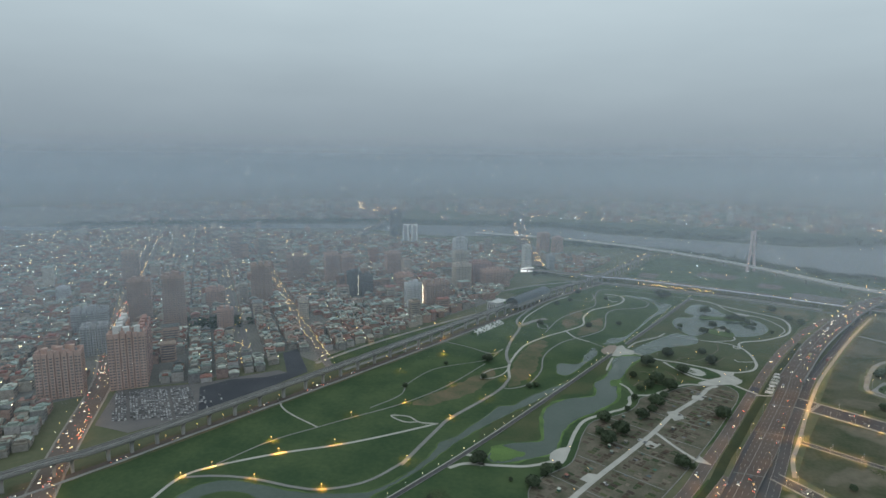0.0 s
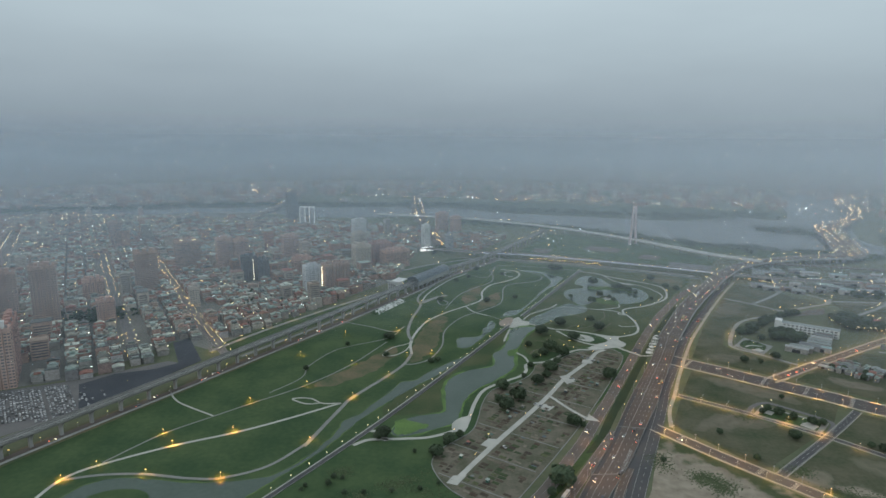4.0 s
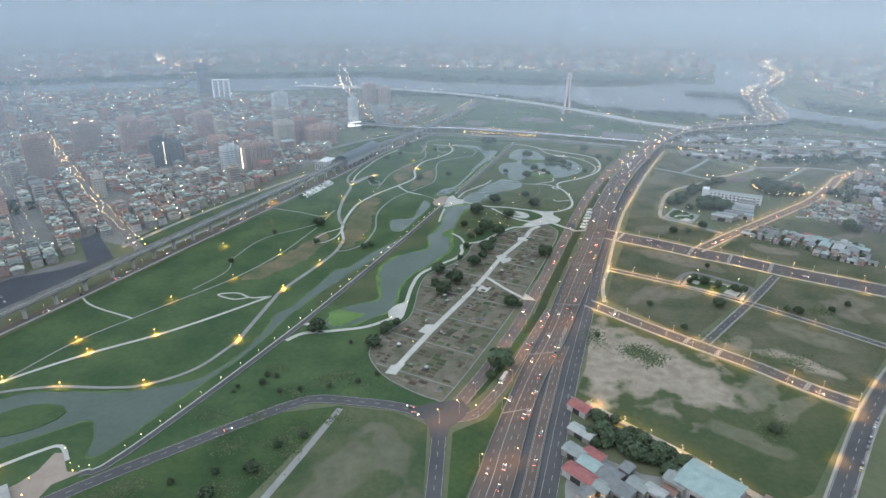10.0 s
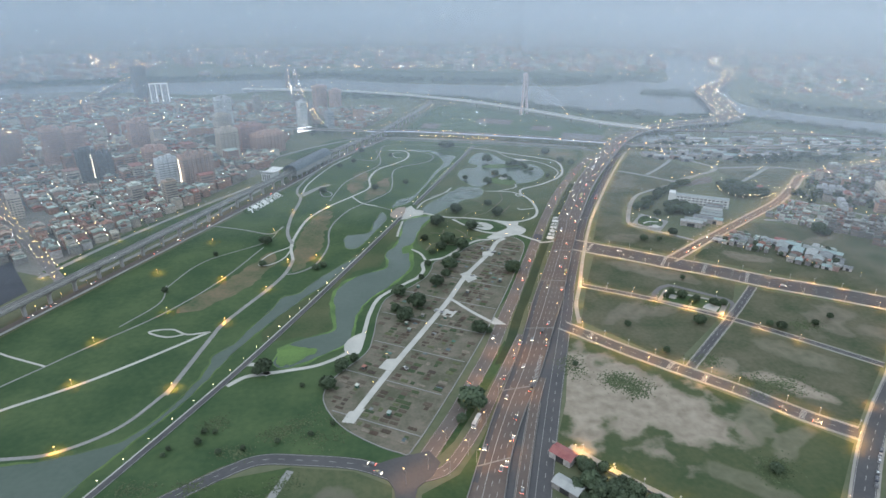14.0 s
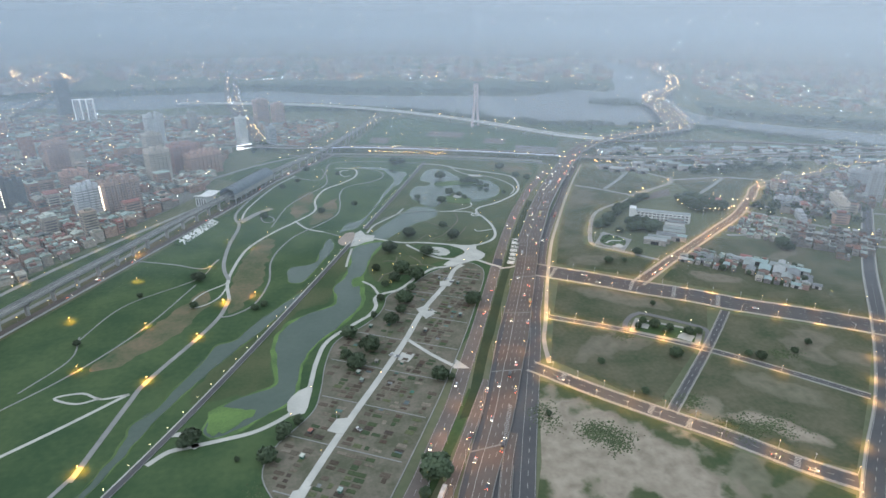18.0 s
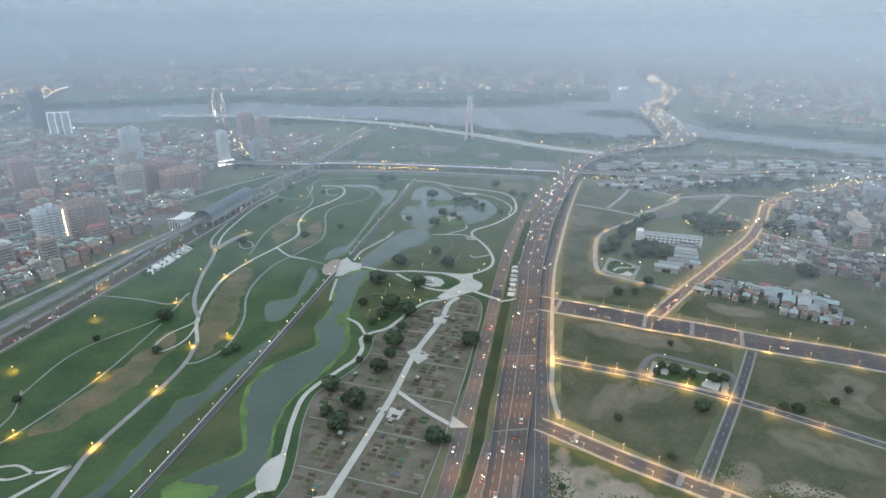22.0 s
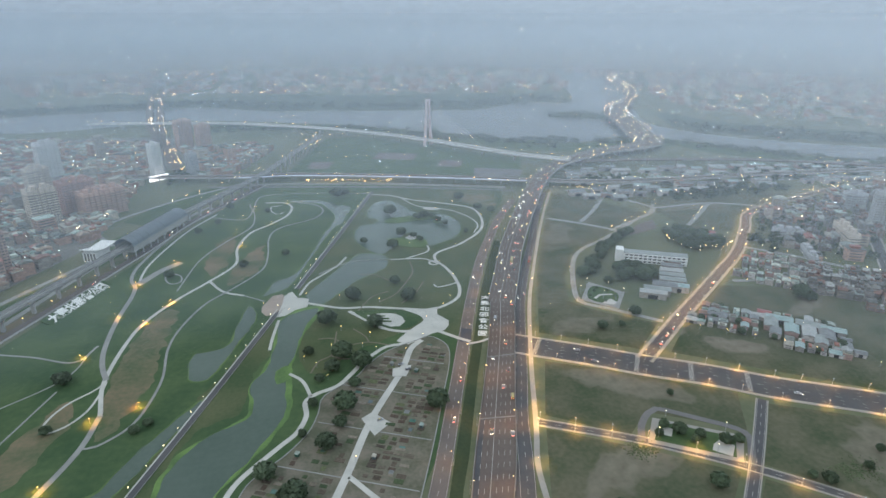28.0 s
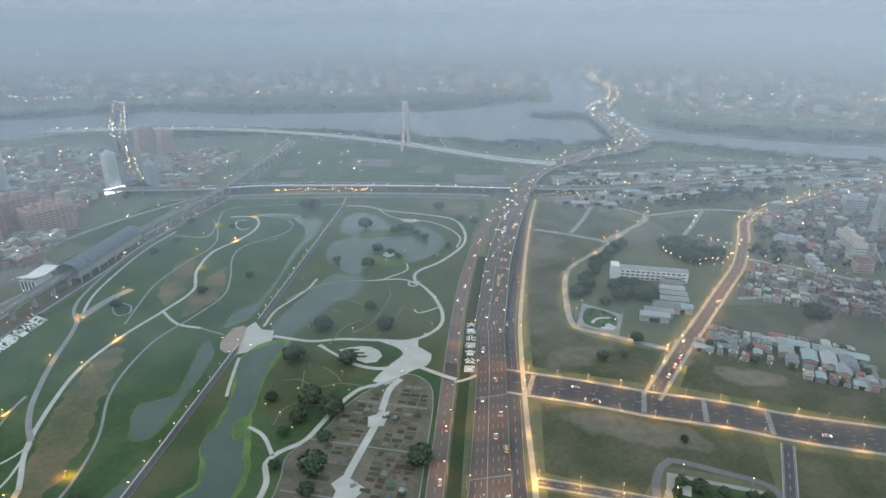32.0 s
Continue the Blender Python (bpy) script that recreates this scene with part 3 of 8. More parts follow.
sheet("ground_garden", [(24, 800), (60, 890), (100, 1000), (140, 1105), (200, 1115), (322, 1068), (276, 965), (204, 802), (150, 672), (120, 690), (60, 660), (28, 640), (22, 700), (46, 750), (34, 770)], 0.12, M["olive"], "olive lakeside grass with worn patches", wander=4.0, step=5.0)
sheet("ground_garden.001", [(-112, 470), (-100, 520), (-60, 600), (-20, 690), (0, 725), (0, 690), (-14, 640), (-20, 604), (-46, 590), (-62, 540), (-60, 480), (-90, 472)], 0.12, M["olive"], "olive grass between walk and canal", wander=4.0, step=5.0)
sheet("ground_bare", [(-104, 598), (-112, 650), (-110, 712), (-98, 765), (-84, 772), (-84, 700), (-86, 645), (-95, 612)], 0.13, M["bare"], "brownish worn grass between park paths", wander=5.0, step=4.0)
sheet("ground_bare.001", [(-192, 528), (-158, 598), (-136, 645), (-127, 630), (-140, 570), (-175, 524)], 0.13, M["bare"], "brownish worn grass", wander=5.0, step=4.0)
sheet("ground_bare.002", [(-72, 880), (-64, 940), (-46, 960), (-46, 890), (-60, 846)], 0.13, M["bare"], "brownish worn grass", wander=5.0, step=4.0)
sheet("ground_bare.003", [(-46, 832), (-34, 880), (-14, 920), (-14, 858), (-38, 818)], 0.13, M["bare"], "brownish worn grass", wander=5.0, step=4.0)
sheet("ground_bare.004", [(240, 1080), (300, 1080), (310, 1040), (286, 990), (262, 1020)], 0.13, M["bare"], "brownish worn grass by the lake road", wander=5.0, step=4.0)
sheet("ground_river_park", [(20, 1270), (100, 1540), (180, 1548), (290, 1435), (362, 1350), (440, 1262), (400, 1180), (380, 1120), (150, 1200)], 0.08, M["lawn"], "green riverside sports fields", smooth_edge=False)
sheet("ground_west_strip", [(-350, 615), (-300, 735), (-238, 822), (-175, 925), (-196, 965), (-170, 1010), (-130, 1000), (-190, 870), (-262, 700), (-312, 585)], 0.07, M["meadow"], "grass strip beside the railway", smooth_edge=False)
sheet("ground_west_strip.001", [(-190, 1050), (-120, 1180), (-70, 1195), (-150, 1020)], 0.07, M["meadow"], "grass strip beside the railway", smooth_edge=False)
for k, pts in enumerate(([(190, 1380), (260, 1350), (240, 1300), (170, 1330)], [(290, 1290), (330, 1275), (310, 1230), (272, 1245)], [(60, 1330), (100, 1320), (84, 1270), (50, 1280)])):
    sheet("ground_sports_court" + (f".{k:03d}" if k else ""), pts, 0.14, M["brick_path"], "reddish riverside sports court", smooth_edge=False)
sheet("ground_parking", [(332, 1218), (409, 1184), (387, 1141), (315, 1162)], 0.14, M["old_asphalt"], "pale riverside car park", smooth_edge=False)
sheet("ground_car_park", [(-462, 388), (-508, 460), (-436, 505), (-376, 566), (-352, 560), (-384, 440), (-420, 385)], 0.10, M["old_asphalt"], "grey asphalt car park beside the railway", smooth_edge=False)
sheet("ground_town", [(-346, 604), (-404, 630), (-436, 512), (-510, 464), (-560, 395), (-900, 100), (-2600, 300), (-2600, 2300), (-1500, 2080), (-900, 1830), (-560, 1690), (-200, 1640), (-150, 1400), (-215, 1250), (-200, 1060), (-205, 960), (-250, 860), (-318, 740)], 0.05, M["town_ground"], "grey paved ground between the town houses", smooth_edge=False)
sheet("ground_car_park.001", [(-404, 622), (-393, 641), (-340, 572), (-351, 538), (-363, 496), (-377, 458), (-390, 443), (-429, 494), (-411, 524), (-376, 543), (-362, 562)], 0.13, M["dark_asphalt"], "empty dark asphalt yard", smooth_edge=False)

POND_W = [(-197, 290), (-180, 328), (-163, 362), (-146, 396), (-135, 430), (-126, 458), (-118, 476), (-110, 495), (-98, 518), (-90, 533), (-74, 560), (-58, 592), (-47, 615), (-46, 626), (-58, 611), (-72, 588), (-82, 572), (-92, 551), (-106, 543), (-112, 522), (-127, 481), (-131, 466), (-142, 452), (-143, 430), (-153, 392), (-166, 368), (-181, 356), (-220, 346), (-277, 345), (-300, 331), (-305, 303), (-291, 285), (-269, 287), (-244, 303), (-224, 315), (-214, 302), (-208, 282)]
POND_B = [(-60, 686), (-48, 690), (-36, 698), (-31, 726), (-24, 758), (-18, 752), (-18, 733), (-30, 692), (-40, 664), (-49, 648), (-60, 655)]
POND_B = [(-60, 688), (-48, 692), (-35, 698), (-29, 732), (-22, 766), (-15, 752), (-15, 733), (-28, 694), (-38, 664), (-46, 650), (-58, 655)]
CREEK = [(-9, 783), (0, 787), (16, 801), (33, 849), (54, 915), (72, 964), (84, 980), (90, 1005), (100, 1042), (82, 1060), (62, 1084), (24, 1094), (20, 1086), (58, 1068), (68, 1047), (75, 1008), (68, 973), (55, 939), (38, 878), (19, 828), (1, 814)]
CANAL = [(-95, 436), (-93, 454), (-86, 465), (-69, 475), (-56, 481), (-56, 498), (-61, 530), (-58, 557), (-44, 580), (-16, 598), (-13, 612), (-14, 636), (-5, 655), (2, 690), (5, 728), (20, 744), (42, 746), (28, 712), (18, 672), (12, 642), (12, 604), (6, 584), (-11, 556), (-30, 529), (-38, 500), (-39, 474), (-45, 458), (-58, 448), (-71, 437), (-84, 430)]
POND_N = [(29, 762), (35, 786), (58, 821), (87, 864), (101, 866), (119, 853), (115, 827), (103, 814), (79, 795), (59, 770), (46, 754), (36, 754)]
LAKE = [(116, 997), (130, 1046), (151, 1061), (168, 1040), (178, 1007), (190, 988), (213, 985), (225, 965), (227, 931), (213, 899), (187, 878), (172, 876), (166, 890), (168, 909), (154, 922), (143, 900), (124, 868), (110, 862), (94, 897), (92, 930), (104, 960), (122, 966), (128, 980)]
RIVER = [(-2600, 1290), (-1900, 1420), (-1350, 1640), (-900, 1830), (-529, 1765), (-210, 1850), (134, 1715), (323, 1580), (460, 1473), (607, 1385), (700, 1400), (808, 1373), (911, 1241), (1094, 1072), (1500, 760), (2200, 300), (2400, 420), (1650, 900), (1199, 1168), (985, 1330), (905, 1450), (890, 1560), (980, 1780), (1270, 2330), (1380, 2900), (1230, 2900), (1050, 2400), (872, 1960), (732, 1991), (563, 1875), (420, 1885), (211, 1925), (-38, 1985), (-236, 2094), (-625, 2030), (-960, 1960), (-1350, 1790), (-1850, 1530), (-2600, 1380)]
for nm, pts, mt, lab in (("water_west_pond", POND_W, "pond", "still grey-green pond with grassy banks"), ("water_middle_pond", POND_B, "pond", "still grey-green pond in the meadow"), ("water_creek", CREEK, "pond", "narrow grey-green creek"), ("water_canal", CANAL, "pond", "winding green canal fringed with algae"),
                         ("water_north_pond", POND_N, "pond", "grey-green pond by the stage"), ("water_lake", LAKE, "pond", "shallow park lake with islets"), ("water_river", RIVER, "river", "wide hazy grey river")):
    sheet(nm, pts, 0.16 if mt == "pond" else 0.10, M[mt], lab, wander=2.5 if pts in (POND_W, POND_B) else 0.0, step=4.0 if mt == "pond" else 8.0)
sheet("ground_islet", [(-290, 312), (-280, 327), (-258, 332), (-244, 324), (-252, 309), (-275, 299)], 0.45, M["lawn"], "grassy island in the pond", deep=0.5)
sheet("ground_islet.001", [(134, 968), (140, 978), (160, 982), (184, 984), (204, 976), (200, 966), (176, 964), (150, 960)], 0.45, M["reed"], "reedy islet with trees", deep=0.5)
sheet("ground_islet.002", [(196, 958), (206, 960), (208, 950), (198, 948)], 0.45, M["reed"], "reedy islet with trees", deep=0.5)
sheet("ground_islet.003", [(150, 905), (172, 893), (166, 870), (140, 880), (128, 905)], 0.45, M["reed"], "reedy point in the lake", deep=0.5)
sheet("ground_river_island", [(690, 1700), (780, 1650), (880, 1610), (900, 1660), (800, 1720), (720, 1740)], 0.5, M["meadow"], "low green river island", deep=0.6)
sheet("ground_bank_south", [(-200, 1800), (134, 1700), (323, 1568), (460, 1460), (607, 1368), (700, 1385), (800, 1360), (780, 1300), (620, 1290), (480, 1330), (330, 1490), (190, 1590), (60, 1660), (-150, 1700)], 0.2, M["meadow"], "green scrubby river bank", deep=0.4)
sheet("ground_bank_east", [(812, 1350), (911, 1222), (1094, 1050), (1480, 750), (1420, 660), (1080, 960), (900, 1130), (800, 1250)], 0.2, M["meadow"], "green scrubby river bank", deep=0.4)
sheet("ground_bank_far", [(872, 1990), (732, 2010), (563, 1900), (420, 1905), (211, 1945), (-38, 2010), (-236, 2120), (-625, 2055), (-960, 1985), (-1350, 1815), (-1850, 1555), (-1900, 1640), (-1300, 2000), (-900, 2140), (-500, 2230), (0, 2330), (400, 2230), (900, 2180)], 0.2, M["far_bank"], "dark green far river bank", deep=0.4)
sheet("ground_bank_far.001", [(920, 1480), (1010, 1350), (1220, 1190), (1650, 930), (1750, 1050), (1300, 1330), (1080, 1520), (1010, 1700)], 0.2, M["far_bank"], "dark green far river bank", deep=0.4)

# grassy lips and algae along the ponds
for nm, pts, w, mt, lab in (("bank", POND_W, 3.0, "reed", "grassy pond edge"), ("bank.007", POND_B, 3.0, "reed", "grassy pond edge"), ("bank.001", CREEK, 3.0, "reed", "grassy creek edge"), ("bank.002", CANAL, 7.0, "algae", "bright green algae fringe"), ("bank.003", POND_N, 2.5, "reed", "grassy pond edge"), ("bank.004", LAKE, 3.0, "reed", "grassy lake edge")):
    bm = bmesh.new()
    line = spline(pts, 3.0, True)
    line = offset([p + Vector((noise.noise(p * 0.11) * 1.2, noise.noise(p * 0.11 + Vector((9, 4, 0))) * 1.2, 0)) for p in line + line[:2]], 0.0)
    rings = []
    for i, p in enumerate(line):
        t = (line[min(i + 1, len(line) - 1)] - line[max(i - 1, 0)]).normalized()
        k = w * max(0.12, 0.45 + 0.9 * noise.noise(p * 0.045 + Vector((2, 8, 3)))) * 0.5
        rings.append([bm.verts.new(p + Vector((t.y, -t.x, 0)) * u * k + Vector((0, 0, z))) for u, z in ((-1, 0.0), (-0.6, 0.22), (0.6, 0.24), (1, 0.0))])
    for r0, r1 in zip(rings, rings[1:]):
        for j in range(3):
            bm.faces.new((r0[j], r0[j + 1], r1[j + 1], r1[j]))
    tagged(mesh_ob(nm, bm, M[mt]), lab, "bank", kind="structure")
sheet("bank.005", [(-96, 452), (-88, 462), (-72, 458), (-66, 452), (-76, 440), (-90, 433)], 0.2, M["algae"], "patch of floating bright green algae", deep=0.1, wander=6.0, step=3.0)
sheet("bank.006", [(4, 632), (14, 640), (14, 656), (3, 650)], 0.2, M["algae"], "patch of floating bright green algae", deep=0.1)

# ---- roads ----
def road(name, pts, width, label, material="asphalt", top=0.2, walks=0.0, dashes=True):
    ob = strip(name, pts, width, top, M[material], label)
    line = spline(pts, 5.0)
    if walks:
        for s in (-1, 1):
            bm = bmesh.new()
            sweep(bm, offset(line, s * (width / 2 + walks / 2)), slab(walks, top + 0.16, 0.4))
            part("kerb_walk", bm, M["footway"], ob, "pale kerb and footway")
    if dashes:
        bm = bmesh.new()
        dense = spline(pts, 2.0)
        for i in range(0, len(dense) - 2, 5):
            sweep(bm, dense[i:i + 3], slab(0.24, top + 0.025, 0.02))
        part("dashed_line", bm, M["line"], ob)
        for s in (-1, 1):
            bm = bmesh.new()
            sweep(bm, offset(line, s * (width / 2 - 0.5)), slab(0.2, top + 0.025, 0.02))
            part("edge_line", bm, M["line"], ob)
    return ob


road("road_service", SERVICE, 10.5, "two-lane park-side road with worn asphalt", "brick_path")
road("road_side", SIDE_ROAD, 9.5, "side road parallel to the expressway", "grey_asphalt", 0.16)
sheet("ground_gore", [(0, 165), (34, 242), (51, 296), (72, 360), (90, 392), (126, 481), (142, 518), (148, 512), (128, 455), (104, 390), (79.5, 317), (56, 243), (26, 150)], 0.13, M["grey_asphalt"], "paved gore between expressway and side road", smooth_edge=False)
strip("pavement_side", SIDE_WALK, 3.4, 0.34, M["footway"], "pale lamplit footway")
road("road_west", ROAD_W, 9.0, "curving two-lane road past the meadow", "grey_asphalt")
road("road_south", ROAD_S, 9.5, "straight two-lane road to the junction", "grey_asphalt", 0.23)
road("road_loop", LOOP, 7.5, "curving slip road to the junction", "brick_path", 0.26)
sheet("road_junction", [(-18, 329), (-8, 333), (4, 336), (14, 338), (20, 328), (15, 318), (6, 310), (4, 300), (-6, 300), (-7, 310), (-12, 320)], 0.29, M["grey_asphalt"], "wide asphalt junction", smooth_edge=False)
road("road_ramp", RAMP, 6.6, "slip road beside the expressway", "asphalt", 0.62)
for o in (-3.6, 3.6):
    bm = bmesh.new()
    sweep(bm, offset(spline(RAMP[:5], 6.0), o), [(-0.25, 0.0), (-0.16, 0.9), (0.16, 0.9), (0.25, 0.0)])
    part("barrier", bm, M["barrier"], scene.objects["road_ramp"], "weathered concrete barrier")
road("road_g", ROAD_G, 26.0, "wide new avenue with lane markings", "grey_asphalt", 0.2, walks=2.2)
avenue = scene.objects["road_g"]
dense = spline(ROAD_G, 2.0)
for o in (-9.0, -4.5, 4.5, 9.0):
    bm = bmesh.new()
    line = offset(dense, o)
    for i in range(2, len(line) - 2, 6):
        sweep(bm, line[i:i + 2], slab(0.2, 0.23, 0.02))
    part("lane_line", bm, M["line"], avenue)


def zebra(parent, centre, direction, width, top=0.25):
    """White crossing bars over a road; direction runs along the road."""
    t = Vector((*direction, 0)).normalized()
    s = Vector((t.y, -t.x, 0))
    c = Vector((*centre, top))
    for i in range(int(width / 1.6)):
        bm = bmesh.new()
        p = c + s * (-width / 2 + 0.8 + 1.6 * i)
        sweep(bm, [p - t * 1.7, p + t * 1.7], slab(0.75, 0.0, 0.02))
        part("crossing_bar", bm, M["line"], parent)


zebra(avenue, (205, 635), (0.83, -0.55), 24)
zebra(avenue, (270, 594), (0.83, -0.55), 24)
zebra(avenue, (303, 574), (0.83, -0.55), 24)
zebra(avenue, (335, 552), (0.83, -0.55), 24)
road("road_f", ROAD_F, 11.5, "lamplit plot road with pale footways", "grey_asphalt", 0.2, walks=1.7)
plot_road = scene.objects["road_f"]
zebra(plot_road, (196, 413), (0.72, -0.69), 10)
zebra(plot_road, (214, 396), (0.72, -0.69), 10)
zebra(plot_road, (258, 353), (0.72, -0.69), 10)
zebra(plot_road, (150, 458), (0.72, -0.69), 10)
road("road_n", ROAD_N, 6.0, "narrow plot road with pale footways", "grey_asphalt", 0.2, walks=0.9)
road("road_hi", ROAD_HI, 6.4, "short plot road with markings", "grey_asphalt", 0.24, walks=0.8)
road("road_j", ROAD_J, 9.5, "busy lamplit village road", "grey_asphalt", 0.24, walks=2.2)
road("road_e", ROAD_E, 11.0, "lamplit road with parked cars", "grey_asphalt", 0.24, walks=1.5)
road("road_village", VILLAGE_LANE, 5.0, "narrow lane round the village", "grey_path", 0.22, dashes=False)
strip("road_village.001", [(514, 790), (552, 750), (575, 720), (603, 681), (640, 640)], 6.0, 0.2, M["grey_path"], "lamplit side street of the village")
strip("road_village.002", [(400, 869), (440, 893), (482, 915), (513, 952)], 4.0, 0.2, M["grey_path"], "narrow lamplit lane by the fields")
road("road_boulevard", BOULEVARD, 20.0, "wide city boulevard full of traffic", "brick_path", 0.22, walks=1.5)
road("road_street_a", STREET_A, 10.0, "lamplit city street", "old_asphalt", 0.2)
road("road_street_b", STREET_B, 12.0, "lamplit city street", "old_asphalt", 0.2)
road("road_embankment", EMBANKMENT, 8.0, "flood-bank road under the railway", "brick_path", 0.3, dashes=False)
strip("road_plot_lane", [(99, 336), (119, 313), (146, 287), (168, 261), (184, 242)], 4.5, 0.17, M["grey_path"], "narrow lane behind the workshops")
strip("road_track", [(-110, 215), (-86, 275), (-66, 328)], 4.5, 0.2, M["grey_path"], "pale farm track")
for k, pts in enumerate(([(-302, 590), (-240, 730), (-170, 930), (-90, 1090)], [(-345, 600), (-310, 690), (-250, 810), (-190, 915)], [(-180, 960), (-210, 1030), (-150, 1120), (-60, 1200)], [(344, 933), (380, 900), (410, 867)], [(380, 908), (420, 950), (457, 995)], [(505, 862), (550, 900), (593, 939)], [(504, 938), (593, 939), (650, 912)], [(424, 1048), (470, 1050), (560, 1060), (700, 1035), (900, 1010)], [(445, 705), (520, 690), (600, 640)], [(540, 800), (640, 770), (760, 700)])):
    strip("road_lane" + (f".{k:03d}" if k else ""), pts, 5.5, 0.18, M["grey_path"], "narrow pale lane")

strip("road_expressway_south", [(-31, 111), (-90, -30), (-197, -300)], 24.0, 0.5, M["asphalt"], "expressway running on to the south")

# expressway at grade, opening from four to seven lanes
left, right = spline(HWY_LEFT, 6.0), spline(HWY_RIGHT, 6.0)
n = 110
def along(line, f):
    f *= len(line) - 1
    i = min(int(f), len(line) - 2)
    return line[i].lerp(line[i + 1], f - i)
rise = lambda p: 0.55 + 1.6 * max(0.0, min(1.0, (p.y - 610) / 105)) ** 2
bm = bmesh.new()
rows = []
for i in range(n + 1):
    a, b = along(left, i / n), along(right, i / n)
    z = rise((a + b) / 2)
    rows.append([bm.verts.new((p.x, p.y, h)) for p, h in ((a, -0.2), (a, z), (b, z), (b, -0.2))])
for r0, r1 in zip(rows, rows[1:]):
    for i in range(3):
        bm.faces.new((r0[i], r1[i], r1[i + 1], r0[i + 1]))
expressway = tagged(mesh_ob("road_expressway", bm, M["asphalt"]), "multi-lane expressway with worn reddish asphalt", kind="structure")
for lanes, f0, f1 in ((5, 0.0, 0.62), (7, 0.62, 1.0)):
    for k in range(1, lanes):
        bm = bmesh.new()
        steps = int((f1 - f0) * 320)
        solid = k == lanes // 2
        for s in range(steps):
            if not solid and s % 5 > 1:
                continue
            g0, g1 = f0 + (f1 - f0) * s / steps, f0 + (f1 - f0) * (s + 1) / steps
            p, q = (along(left, g).lerp(along(right, g), k / lanes) for g in (g0, g1))
            p.z, q.z = rise(p), rise(q)
            sweep(bm, [p, q], slab(0.32 if solid else 0.24, 0.03, 0.02))
        part("lane_line", bm, M["line"], expressway)
for nm, line, o in (("parapet", left, -0.3), ("parapet", right, 0.3)):
    bm = bmesh.new()
    sweep(bm, [p + Vector((0, 0, rise(p))) for p in offset(line, o)], [(-0.3, -0.6), (-0.2, 0.95), (0.2, 0.95), (0.3, -0.6)])
    part(nm, bm, M["barrier"], expressway, "weathered concrete barrier")

bm = bmesh.new()
for i in range(26):
    p = Vector((87.4, 389.8, 0)).lerp(Vector((103.6, 431.5, 0)), i / 25)
    q = (Vector((103.6, 431.5, 0)) - Vector((87.4, 389.8, 0))).normalized()
    side = Vector((q.y, -q.x, 0))
    sweep(bm, [p + side * 1.3 + Vector((0, 0, rise(p) + 0.03)), p - side * 1.3 + q * 0.7 + Vector((0, 0, rise(p) + 0.03))], slab(0.55, 0.02, 0.02))
part("hatched_marking", bm, M["line"], expressway)
for f in (0.36, 0.47, 0.60, 0.74, 0.86):
    a, b = along(left, f), along(right, f)
    bm = bmesh.new()
    sweep(bm, [a + Vector((0, 0, rise(a) + 0.025)), b + Vector((0, 0, rise(b) + 0.025))], slab(1.1, 0.02, 0.02))
    part("expansion_joint", bm, M["barrier"], expressway, "pale joint across the lanes")
bm = bmesh.new()
sweep(bm, [along(left, 0.34 + 0.4 * i / 50).lerp(along(right, 0.34 + 0.4 * i / 50), 0.085) + Vector((0, 0, rise(along(left, 0.34 + 0.4 * i / 50)))) for i in range(51)], slab(3.0, 0.02, 0.02))
part("new_lane", bm, M["grey_asphalt"], expressway, "darker newly laid lane")

# expressway viaduct and the far river bridge
high = spline(HWY_HIGH, 10.0)
bm = bmesh.new()
sweep(bm, high, [(-12.3, 0.0), (12.3, 0.0), (11.5, -0.9), (6.0, -2.0), (-6.0, -2.0), (-11.5, -0.9)][::-1])
viaduct = tagged(mesh_ob("road_viaduct", bm, M["asphalt"]), "curving elevated expressway on concrete piers", kind="structure")
for o in (-12.3, 12.3):
    bm = bmesh.new()
    sweep(bm, offset(high, o), [(-0.25, -1.6), (-0.2, 1.0), (0.2, 1.0), (0.25, -1.6)])
    part("parapet", bm, M["concrete"], viaduct, "pale concrete parapet")
for k in range(1, 7):
    bm = bmesh.new()
    line = offset(high, -12 + 24 * k / 7)
    for i in range(0, len(line) - 1, 1 if k == 3 else 2):
        if i < 70:
            sweep(bm, [line[i], line[i].lerp(line[i + 1], 1.0 if k == 3 else 0.5)], slab(0.36, 0.03, 0.02))
    part("lane_line", bm, M["line"], viaduct)
for i in range(6, len(high) - 1, 4):
    p = high[i]
    t = (high[i + 1] - high[i - 1]).normalized()
    bm = bmesh.new()
    m = Matrix.Translation((p.x, p.y, 0)) @ Matrix.Rotation(math.atan2(t.y, t.x), 4, 'Z')
    box(bm, -1.2, 1.2, -3.2, 3.2, -0.5, p.z - 3.2, m)
    box(bm, -1.4, 1.4, -7.5, 7.5, p.z - 3.3, p.z - 1.9, m)
    part("pier", bm, M["concrete"], viaduct, "concrete pier with crosshead")

